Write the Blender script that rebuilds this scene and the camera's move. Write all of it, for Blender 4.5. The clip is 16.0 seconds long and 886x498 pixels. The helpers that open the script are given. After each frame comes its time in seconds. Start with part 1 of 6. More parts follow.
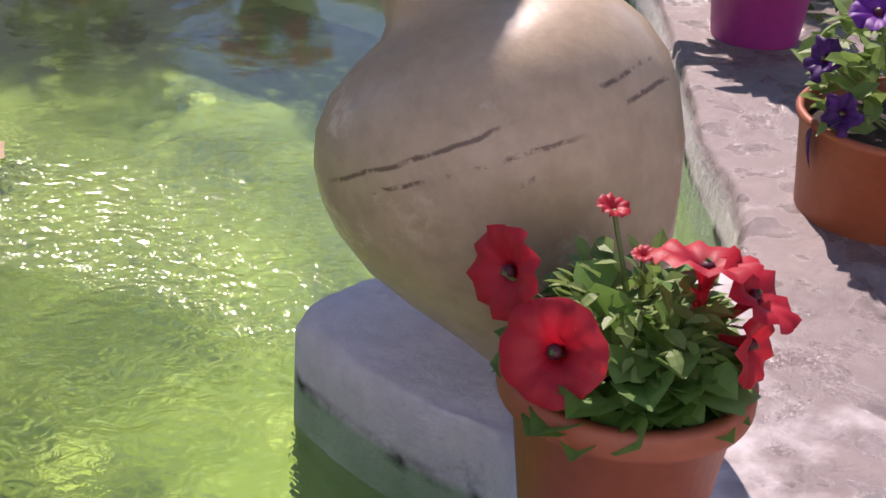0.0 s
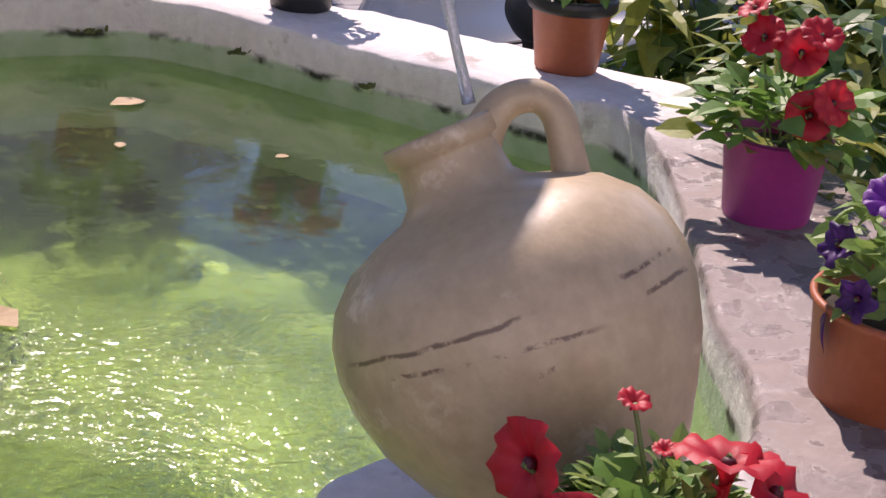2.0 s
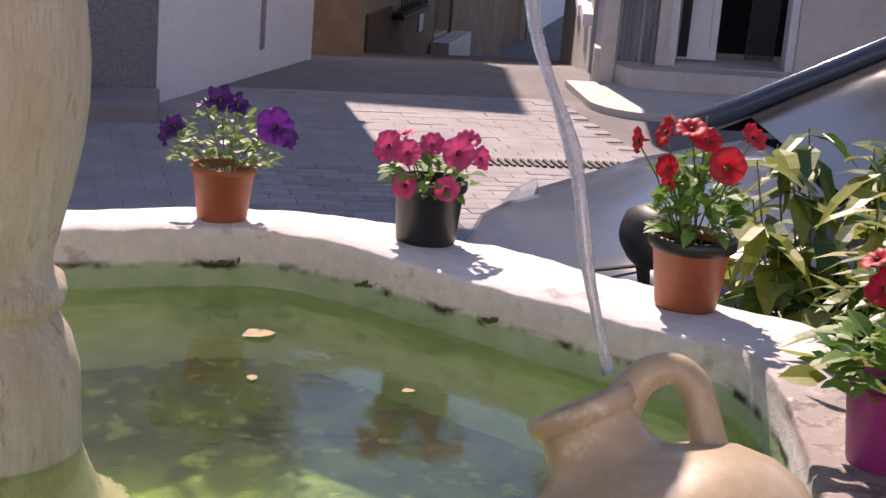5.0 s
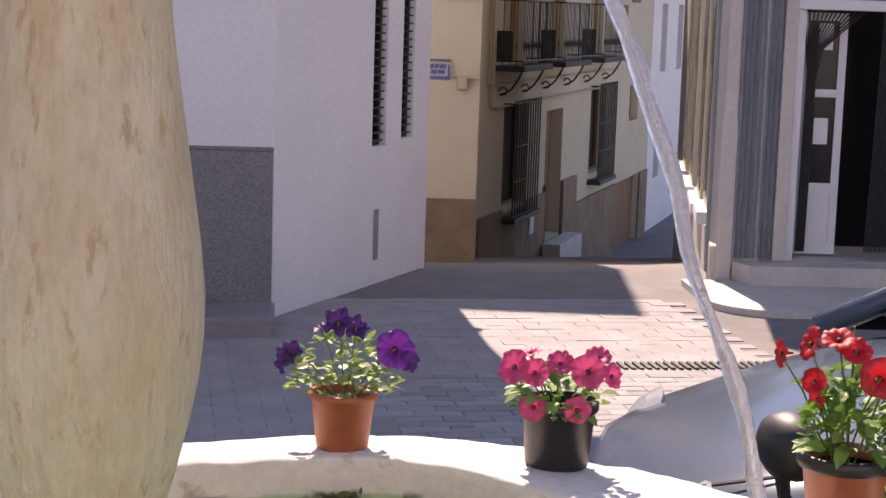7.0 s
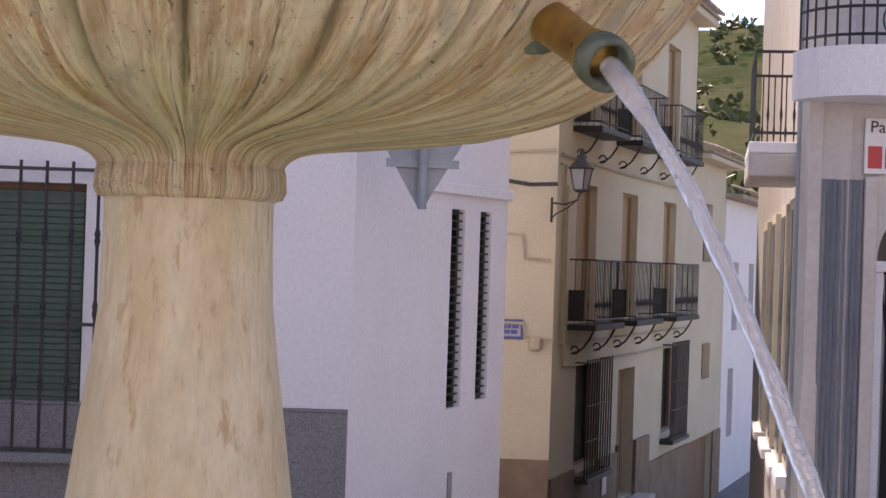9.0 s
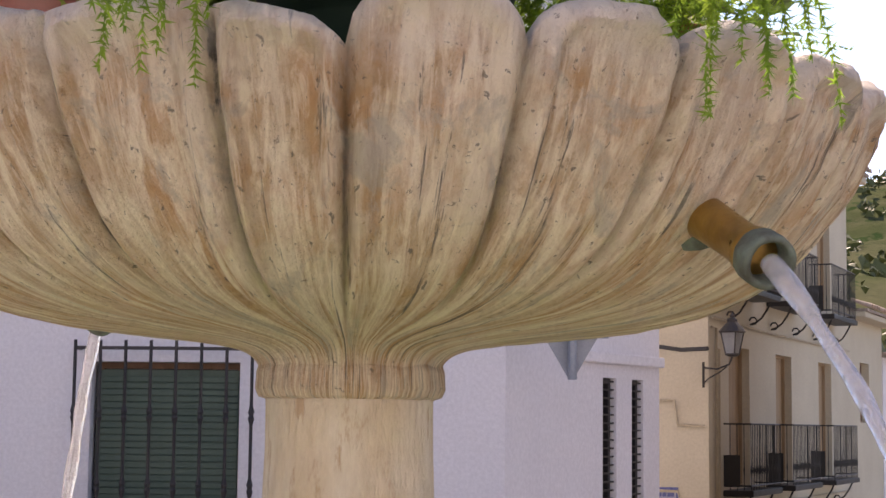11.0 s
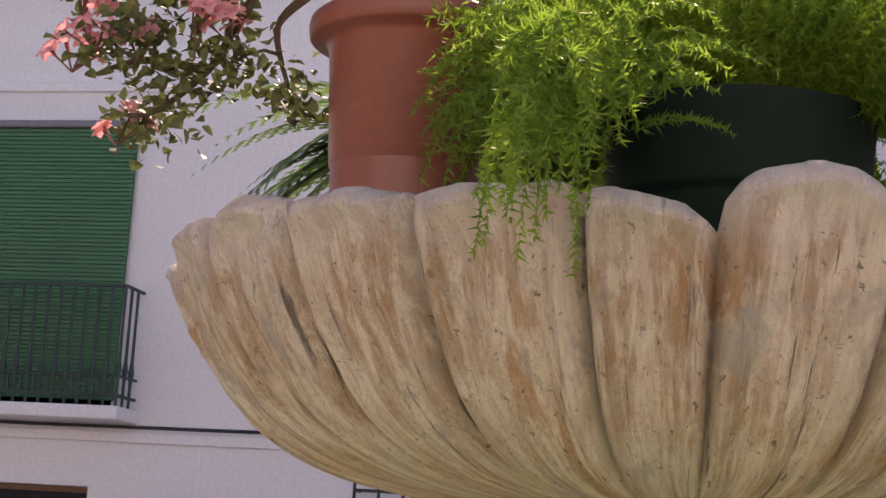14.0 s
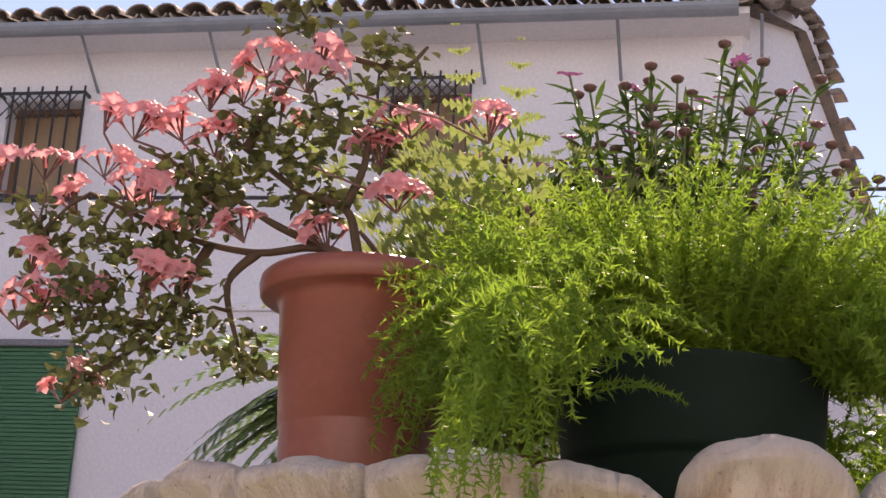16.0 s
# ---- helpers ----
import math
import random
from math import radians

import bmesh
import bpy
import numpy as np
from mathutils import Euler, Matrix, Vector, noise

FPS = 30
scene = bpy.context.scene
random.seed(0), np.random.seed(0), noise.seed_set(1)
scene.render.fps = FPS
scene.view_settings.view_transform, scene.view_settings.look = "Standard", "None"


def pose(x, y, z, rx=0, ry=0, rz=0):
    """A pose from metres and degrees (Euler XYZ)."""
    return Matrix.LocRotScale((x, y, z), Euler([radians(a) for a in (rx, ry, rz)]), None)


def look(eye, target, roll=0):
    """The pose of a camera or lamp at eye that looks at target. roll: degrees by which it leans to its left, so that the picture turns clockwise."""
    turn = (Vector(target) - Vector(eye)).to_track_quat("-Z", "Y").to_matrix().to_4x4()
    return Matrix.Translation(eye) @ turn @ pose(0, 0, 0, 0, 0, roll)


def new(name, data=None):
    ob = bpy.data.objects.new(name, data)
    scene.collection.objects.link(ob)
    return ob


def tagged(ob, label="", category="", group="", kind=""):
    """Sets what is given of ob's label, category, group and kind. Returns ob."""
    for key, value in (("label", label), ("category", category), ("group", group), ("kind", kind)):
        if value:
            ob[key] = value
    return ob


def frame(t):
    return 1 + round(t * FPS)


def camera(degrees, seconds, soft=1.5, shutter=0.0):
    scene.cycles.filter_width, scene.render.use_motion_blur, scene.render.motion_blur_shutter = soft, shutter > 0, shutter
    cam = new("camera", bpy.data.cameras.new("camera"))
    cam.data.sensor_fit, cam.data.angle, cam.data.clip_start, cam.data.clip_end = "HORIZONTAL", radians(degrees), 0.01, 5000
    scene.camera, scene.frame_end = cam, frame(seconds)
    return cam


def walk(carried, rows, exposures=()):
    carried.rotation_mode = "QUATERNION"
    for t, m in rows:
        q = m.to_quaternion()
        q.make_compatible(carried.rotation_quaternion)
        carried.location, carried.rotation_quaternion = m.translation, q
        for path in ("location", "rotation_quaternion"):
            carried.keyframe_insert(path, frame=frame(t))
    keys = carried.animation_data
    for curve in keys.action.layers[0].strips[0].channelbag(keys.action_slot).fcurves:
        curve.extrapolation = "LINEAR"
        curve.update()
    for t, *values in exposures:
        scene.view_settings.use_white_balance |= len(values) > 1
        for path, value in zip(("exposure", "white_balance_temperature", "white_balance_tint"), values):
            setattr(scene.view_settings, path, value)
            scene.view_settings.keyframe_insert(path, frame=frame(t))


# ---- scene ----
cam = camera(29.7, 16.0)

PATH = [
    (0, (0.17, 0.161, 1.594), (0.737, 1.854, 0.691), 4.5),
    (0.5, (0.166, 0.172, 1.598), (0.736, 1.887, 0.741), 4.7),
    (1, (0.16, 0.173, 1.603), (0.733, 1.906, 0.786), 5.1),
    (1.5, (0.16, 0.173, 1.61), (0.737, 1.926, 0.84), 5.2),
    (2, (0.159, 0.171, 1.613), (0.733, 1.941, 0.879), 5.2),
    (2.5, (0.162, 0.171, 1.614), (0.726, 1.951, 0.897), 4.9),
    (3, (0.157, 0.163, 1.624), (0.703, 1.96, 0.936), 4.6),
    (3.5, (0.155, 0.16, 1.627), (0.688, 1.978, 0.987), 4.8),
    (4, (0.143, 0.153, 1.639), (0.663, 1.985, 1.03), 4.7),
    (4.5, (0.125, 0.15, 1.658), (0.633, 1.998, 1.084), 4.9),
    (5, (0.115, 0.144, 1.675), (0.572, 2.021, 1.159), 4.6),
    (5.2, (0.113, 0.146, 1.682), (0.54, 2.039, 1.199), 4.4),
    (7.3, (0.121, 0.286, 1.677), (0.436, 2.245, 1.428), 1.8),
    (7.5, (0.121, 0.287, 1.682), (0.434, 2.25, 1.463), 1.9),
    (8, (0.112, 0.286, 1.694), (0.416, 2.258, 1.551), 1.9),
    (8.2, (0.115, 0.278, 1.683), (0.413, 2.252, 1.571), 1.3),
    (8.5, (0.103, 0.311, 1.702), (0.383, 2.29, 1.627), 1.7),
    (9, (0.089, 0.339, 1.716), (0.322, 2.325, 1.73), 1.9),
    (9.5, (0.081, 0.343, 1.728), (0.241, 2.335, 1.808), 1.7),
    (9.6, (0.079, 0.339, 1.733), (0.225, 2.331, 1.825), 1.6),
    (9.7, (0.081, 0.335, 1.734), (0.216, 2.328, 1.838), 1.5),
    (11.8, (0.063, 0.347, 1.761), (0.061, 2.329, 2.028), 1.6),
    (12, (0.057, 0.35, 1.763), (0.034, 2.33, 2.042), 2.1),
    (12.5, (0.04, 0.353, 1.763), (-0.053, 2.332, 2.039), 2.5),
    (13, (0.019, 0.35, 1.769), (-0.17, 2.318, 2.072), 2.4),
    (13.5, (0.004, 0.346, 1.774), (-0.251, 2.302, 2.107), 3.2),
    (14, (-0.003, 0.343, 1.78), (-0.274, 2.29, 2.149), 3.5),
    (14.5, (-0.005, 0.342, 1.79), (-0.255, 2.281, 2.21), 3.6),
    (15, (-0.007, 0.349, 1.805), (-0.219, 2.278, 2.288), 3.1),
    (15.5, (-0.008, 0.345, 1.815), (-0.224, 2.255, 2.368), 3.1),
    (16, (-0.008, 0.343, 1.829), (-0.225, 2.233, 2.447), 3.2),
]
walk(cam, [(t, look(eye, target, roll)) for t, eye, target, roll in PATH],
     [(0.0, 0.34, 6800, 32), (5.0, 0.45, 7600, 32), (7.3, 0.88, 8100, 30), (9.0, 1.0, 7900, 29), (12.2, 0.94, 8500, 29), (13.2, 0.74, 8600, 30), (16.0, 0.78, 8700, 32)])

# ---- light ----
SUN_EL, SUN_AZ = 45.5, 1.0          # degrees up, degrees right of +y
sun_dir = Vector((math.sin(radians(SUN_AZ)) * math.cos(radians(SUN_EL)), math.cos(radians(SUN_AZ)) * math.cos(radians(SUN_EL)), math.sin(radians(SUN_EL))))
world = bpy.data.worlds.new("sky")
scene.world = world
world.use_nodes = True
wn = world.node_tree
sky = wn.nodes.new("ShaderNodeTexSky")
sky.sky_type, sky.sun_disc = "NISHITA", False
sky.altitude, sky.dust_density, sky.ozone_density = 1500, 0.0, 2.2
sky.sun_elevation, sky.sun_rotation = radians(SUN_EL), radians(SUN_AZ)
wn.links.new(sky.outputs[0], wn.nodes["Background"].inputs[0])
wn.nodes["Background"].inputs[1].default_value = 0.15
sun_lamp = bpy.data.lights.new("sun", "SUN")
sun_lamp.energy, sun_lamp.angle, sun_lamp.color = 5.0, radians(0.55), (1.0, 0.95, 0.87)
sun = new("sun", sun_lamp)
sun.matrix_world = look(tuple(sun_dir * 60), (0, 0, 0))


# ---- materials ----
def material(name, base, rough=0.7, other=None, scale=8.0, amount=0.5, fine=60.0, bump=0.15, metal=0.0, spots=None, spot_scale=20.0, spot_cut=0.62,
             sheer=0.0, stretch=(1, 1, 1), gloss_wear=0.15, coat=0.0, per_piece=0.0, bump_size=0.01):
    """Colour varied at two scales, with fine relief; spots: a third colour in blotches; sheer: light that passes through thin leaves."""
    m = bpy.data.materials.new(name)
    m.use_nodes = True
    t = m.node_tree
    nd, ln = t.nodes, t.links
    b = nd["Principled BSDF"]
    co = nd.new("ShaderNodeTexCoord")
    mp = nd.new("ShaderNodeMapping")
    mp.inputs["Scale"].default_value = stretch
    ln.new(co.outputs["Object"], mp.inputs[0])

    def noise_node(s, detail=6.0, r=0.6):
        n = nd.new("ShaderNodeTexNoise")
        n.inputs["Scale"].default_value, n.inputs["Detail"].default_value, n.inputs["Roughness"].default_value = s, detail, r
        ln.new(mp.outputs[0], n.inputs["Vector"])
        return n

    def mixed(fac, a, c):
        x = nd.new("ShaderNodeMix")
        x.data_type = "RGBA"
        for sock, v in ((x.inputs[0], fac), (x.inputs[6], a), (x.inputs[7], c)):
            if isinstance(v, (tuple, list)):
                sock.default_value = (*v, 1)
            elif isinstance(v, float):
                sock.default_value = v
            else:
                ln.new(v, sock)
        return x.outputs[2]

    def ramp(src, lo, hi):
        r = nd.new("ShaderNodeMapRange")
        r.inputs[1].default_value, r.inputs[2].default_value = lo, hi
        ln.new(src, r.inputs[0])
        return r.outputs[0]

    other = other or tuple(c * 0.72 for c in base)
    big, small = noise_node(scale), noise_node(fine, 8.0, 0.7)
    col = mixed(ramp(big.outputs[0], 0.5 - 0.25 / max(amount, 0.01) * 0.5, 0.5 + 0.25 / max(amount, 0.01) * 0.5), base, other)
    col = mixed(ramp(small.outputs[0], 0.35, 0.75), col, mixed(0.45, col, tuple(c * 0.6 for c in other)))
    if spots:
        sp = noise_node(spot_scale, 5.0, 0.65)
        col = mixed(ramp(sp.outputs[0], spot_cut, spot_cut + 0.08), col, spots)
    if per_piece:
        oi = nd.new("ShaderNodeObjectInfo")
        hs = nd.new("ShaderNodeHueSaturation")
        ln.new(ramp(oi.outputs["Random"], 0, 1), hs.inputs["Value"])
        hs.inputs["Value"].default_value = 1
        mr = nd.new("ShaderNodeMapRange")
        mr.inputs[3].default_value, mr.inputs[4].default_value = 1 - per_piece, 1 + per_piece
        ln.new(oi.outputs["Random"], mr.inputs[0])
        ln.new(mr.outputs[0], hs.inputs["Value"])
        ln.new(col, hs.inputs["Color"])
        col = hs.outputs[0]
    ln.new(col, b.inputs["Base Color"])
    rr = nd.new("ShaderNodeMapRange")
    rr.inputs[3].default_value, rr.inputs[4].default_value = max(rough - gloss_wear, 0.03), min(rough + gloss_wear, 1)
    ln.new(big.outputs[0], rr.inputs[0])
    ln.new(rr.outputs[0], b.inputs["Roughness"])
    b.inputs["Metallic"].default_value = metal
    b.inputs["Coat Weight"].default_value = coat
    b.inputs["Coat Roughness"].default_value = 0.05
    if bump:
        bp = nd.new("ShaderNodeBump")
        bp.inputs["Strength"].default_value, bp.inputs["Distance"].default_value = bump, bump_size
        add = nd.new("ShaderNodeMath")
        ln.new(small.outputs[0], add.inputs[0])
        ln.new(big.outputs[0], add.inputs[1])
        ln.new(add.outputs[0], bp.inputs["Height"])
        ln.new(bp.outputs[0], b.inputs["Normal"])
    if sheer:
        tr = nd.new("ShaderNodeBsdfTranslucent")
        ln.new(col, tr.inputs["Color"])
        ms = nd.new("ShaderNodeMixShader")
        ms.inputs[0].default_value = sheer
        ln.new(b.outputs[0], ms.inputs[1])
        ln.new(tr.outputs[0], ms.inputs[2])
        ln.new(ms.outputs[0], nd["Material Output"].inputs[0])
    return m


white_wall = material("white_limewash", (0.84, 0.83, 0.84), 0.85, (0.77, 0.76, 0.77), 0.9, 0.5, 40, 0.12)
side_wall = material("white_plaster", (0.84, 0.82, 0.83), 0.85, (0.75, 0.73, 0.74), 1.4, 0.5, 30, 0.2)
cream_wall = material("cream_render", (0.60, 0.54, 0.41), 0.85, (0.52, 0.46, 0.345), 0.8, 0.6, 25, 0.2, spots=(0.5, 0.43, 0.33), spot_scale=1.2, spot_cut=0.6)
brown_stone = material("brown_plinth", (0.27, 0.19, 0.125), 0.75, (0.19, 0.13, 0.085), 2.0, 0.7, 30, 0.25)
granite = material("speckled_granite", (0.17, 0.17, 0.185), 0.5, (0.24, 0.24, 0.255), 60, 1.2, 160, 0.1, spots=(0.06, 0.06, 0.065), spot_scale=90, spot_cut=0.56)
shop_stone = material("pale_marble", (0.60, 0.57, 0.53), 0.6, (0.49, 0.455, 0.42), 1.5, 0.7, 18, 0.08)
pavement_stone = material("grey_pavement", (0.33, 0.30, 0.30), 0.85, (0.25, 0.225, 0.23), 3, 0.7, 60, 0.3)
asphalt = material("road_bed", (0.22, 0.205, 0.205), 0.9, (0.17, 0.16, 0.16), 2.5, 0.7, 80, 0.4)
sett_stone = material("road_sett", (0.36, 0.35, 0.35), 0.85, (0.28, 0.27, 0.275), 3, 0.7, 70, 0.4, per_piece=0.16)
iron = material("black_iron", (0.018, 0.018, 0.02), 0.5, (0.035, 0.03, 0.028), 12, 0.6, 90, 0.1)
green_iron = material("green_iron", (0.02, 0.05, 0.04), 0.5, (0.03, 0.06, 0.05), 12, 0.6, 90, 0.1)
grey_metal = material("weathered_zinc", (0.30, 0.33, 0.36), 0.45, (0.22, 0.25, 0.28), 6, 0.6, 60, 0.08, metal=0.1)
shutter_metal = material("folding_shutter_steel", (0.40, 0.43, 0.46), 0.5, (0.30, 0.33, 0.36), 2.0, 0.7, 40, 0.08, metal=0.35)
green_blind = material("green_blind", (0.045, 0.19, 0.085), 0.65, (0.035, 0.15, 0.07), 3, 0.6, 50, 0.1, stretch=(1, 1, 30))
dark_green = material("green_louvre", (0.075, 0.13, 0.095), 0.6, (0.055, 0.10, 0.075), 3, 0.6, 50, 0.1)
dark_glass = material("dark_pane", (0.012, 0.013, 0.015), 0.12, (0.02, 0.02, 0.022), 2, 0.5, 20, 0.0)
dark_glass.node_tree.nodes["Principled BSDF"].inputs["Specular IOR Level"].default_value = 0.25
wood_shutter = material("tan_wood_shutter", (0.42, 0.29, 0.17), 0.65, (0.33, 0.22, 0.125), 3, 0.7, 30, 0.15, stretch=(4, 4, 0.5))
brown_door = material("brown_wood_door", (0.26, 0.14, 0.075), 0.6, (0.19, 0.10, 0.05), 3, 0.7, 30, 0.15, stretch=(4, 4, 0.5))
roof_tile = material("weathered_roof_tile", (0.45, 0.35, 0.28), 0.85, (0.30, 0.245, 0.20), 6, 0.8, 60, 0.3, spots=(0.10, 0.095, 0.08), spot_scale=14, spot_cut=0.55, per_piece=0.3)
cable_rubber = material("cable_sheath", (0.03, 0.03, 0.032), 0.6, None, 10, 0.4, 60, 0.05)
pipe_cream = material("painted_conduit", (0.55, 0.47, 0.34), 0.7, None, 6, 0.5, 60, 0.1)
white_frame = material("white_painted_frame", (0.74, 0.74, 0.76), 0.5, (0.66, 0.66, 0.68), 4, 0.5, 60, 0.05)
sign_face = material("sign_white", (0.78, 0.78, 0.78), 0.4, (0.7, 0.7, 0.71), 3, 0.4, 60, 0.02)
sign_red = material("sign_red", (0.62, 0.03, 0.035), 0.4, None, 5, 0.3, 60, 0.0)
sign_black = material("sign_black", (0.02, 0.02, 0.025), 0.5, None, 5, 0.3, 60, 0.0)
tile_blue = material("tile_blue", (0.07, 0.09, 0.26), 0.3, (0.10, 0.12, 0.30), 30, 0.6, 90, 0.0)
tile_pale = material("tile_pale", (0.45, 0.47, 0.60), 0.3, None, 30, 0.5, 90, 0.0)
lamp_glass = material("lantern_pane", (0.42, 0.44, 0.45), 0.2, (0.32, 0.34, 0.35), 6, 0.5, 50, 0.0)



def streaked_stone(name, base, pale, dark, streak=1.0):
    """Weathered limestone: mineral streaks that run down the flutes, lime crusts and dark lichen in broken lines."""
    m = material(name, base, 0.85, tuple(0.5 * c + 0.5 * d for c, d in zip(base, pale)), 16, 1.3, 130, 0.9, spots=tuple(c * 0.68 for c in base), spot_scale=48, spot_cut=0.60, bump_size=0.012)
    t = m.node_tree
    nd, ln = t.nodes, t.links
    b = nd["Principled BSDF"]
    col = b.inputs["Base Color"].links[0].from_socket
    co = nd.new("ShaderNodeTexCoord")
    sep = nd.new("ShaderNodeSeparateXYZ")
    ln.new(co.outputs["Object"], sep.inputs[0])
    ang = nd.new("ShaderNodeMath")
    ang.operation = "ARCTAN2"
    ln.new(sep.outputs[1], ang.inputs[0])
    ln.new(sep.outputs[0], ang.inputs[1])
    run = nd.new("ShaderNodeMath")
    run.operation = "MULTIPLY"
    run.inputs[1].default_value = 1.0
    ln.new(sep.outputs[2], run.inputs[0])
    vec = nd.new("ShaderNodeCombineXYZ")
    ln.new(ang.outputs[0], vec.inputs[0])
    ln.new(run.outputs[0], vec.inputs[1])
    heights = []
    for sx, sy, lo, hi, c, detail, most in ((15, 5, 0.43, 0.60, pale, 10, 0.85), (7, 10, 0.47, 0.66, (base[0] * 1.02, base[1] * 0.86, base[2] * 0.70), 9, 0.75), (30, 18, 0.47, 0.61, tuple(min(1, v * 1.12) for v in pale), 10, 0.85), (70, 9, 0.55, 0.62, tuple(min(1, v * 1.12) for v in pale), 7, 0.5), (30, 6, 0.595, 0.64, dark, 10, 0.85), (60, 90, 0.63, 0.66, dark, 6, 0.7), (9, 14, 0.555, 0.64, tuple(v * w for v, w in zip(pale, (0.55, 0.58, 0.62))), 10, 0.65)):
        mp = nd.new("ShaderNodeMapping")
        mp.inputs["Scale"].default_value = (sx * streak, sy / streak ** 0.5, 1)
        mp.inputs["Location"].default_value = (sx * 0.37, sy * 0.11, 0)
        ln.new(vec.outputs[0], mp.inputs[0])
        n = nd.new("ShaderNodeTexNoise")
        n.inputs["Scale"].default_value, n.inputs["Detail"].default_value, n.inputs["Roughness"].default_value = 1.0, detail, 0.65
        n.inputs["Distortion"].default_value = 0.5
        ln.new(mp.outputs[0], n.inputs["Vector"])
        r = nd.new("ShaderNodeMapRange")
        r.inputs[1].default_value, r.inputs[2].default_value = lo, hi
        r.inputs[4].default_value = most
        ln.new(n.outputs[0], r.inputs[0])
        x = nd.new("ShaderNodeMix")
        x.data_type = "RGBA"
        ln.new(r.outputs[0], x.inputs[0])
        ln.new(col, x.inputs[6])
        x.inputs[7].default_value = (*c, 1)
        col = x.outputs[2]
        heights.append(n)
    # grey-white lime crust on the rim, pitted with black lichen
    wob = nd.new("ShaderNodeTexNoise")
    wob.inputs["Scale"].default_value, wob.inputs["Detail"].default_value, wob.inputs["Roughness"].default_value = 26, 8, 0.7
    ln.new(co.outputs["Object"], wob.inputs["Vector"])
    amp = nd.new("ShaderNodeMath")
    amp.operation, amp.inputs[1].default_value = "MULTIPLY", 0.13
    ln.new(wob.outputs[0], amp.inputs[0])
    up = nd.new("ShaderNodeMath")
    up.operation = "ADD"
    ln.new(sep.outputs[2], up.inputs[0])
    ln.new(amp.outputs[0], up.inputs[1])
    pits = nd.new("ShaderNodeTexNoise")
    pits.inputs["Scale"].default_value, pits.inputs["Detail"].default_value, pits.inputs["Roughness"].default_value = 95, 5, 0.7
    ln.new(co.outputs["Object"], pits.inputs["Vector"])
    for src, lo, hi, c, most in ((up, 2.095, 2.15, (0.76, 0.71, 0.65), 0.75), (pits, 0.64, 0.68, (0.16, 0.13, 0.10), 0.65)):
        r = nd.new("ShaderNodeMapRange")
        r.inputs[1].default_value, r.inputs[2].default_value, r.inputs[4].default_value = lo, hi, most
        ln.new(src.outputs[0], r.inputs[0])
        x = nd.new("ShaderNodeMix")
        x.data_type = "RGBA"
        ln.new(r.outputs[0], x.inputs[0])
        ln.new(col, x.inputs[6])
        x.inputs[7].default_value = (*c, 1)
        col = x.outputs[2]
    ln.new(col, b.inputs["Base Color"])
    old = b.inputs["Normal"].links[0].from_node
    bp = nd.new("ShaderNodeBump")
    bp.inputs["Strength"].default_value, bp.inputs["Distance"].default_value = 0.5, 0.008
    ln.new(heights[3].outputs[0], bp.inputs["Height"])
    ln.new(old.outputs[0], bp.inputs["Normal"])
    bp2 = nd.new("ShaderNodeBump")
    bp2.inputs["Strength"].default_value, bp2.inputs["Distance"].default_value = 0.6, 0.012
    bp2.invert = True
    ln.new(heights[4].outputs[0], bp2.inputs["Height"])
    ln.new(bp.outputs[0], bp2.inputs["Normal"])
    ln.new(bp2.outputs[0], b.inputs["Normal"])
    return m


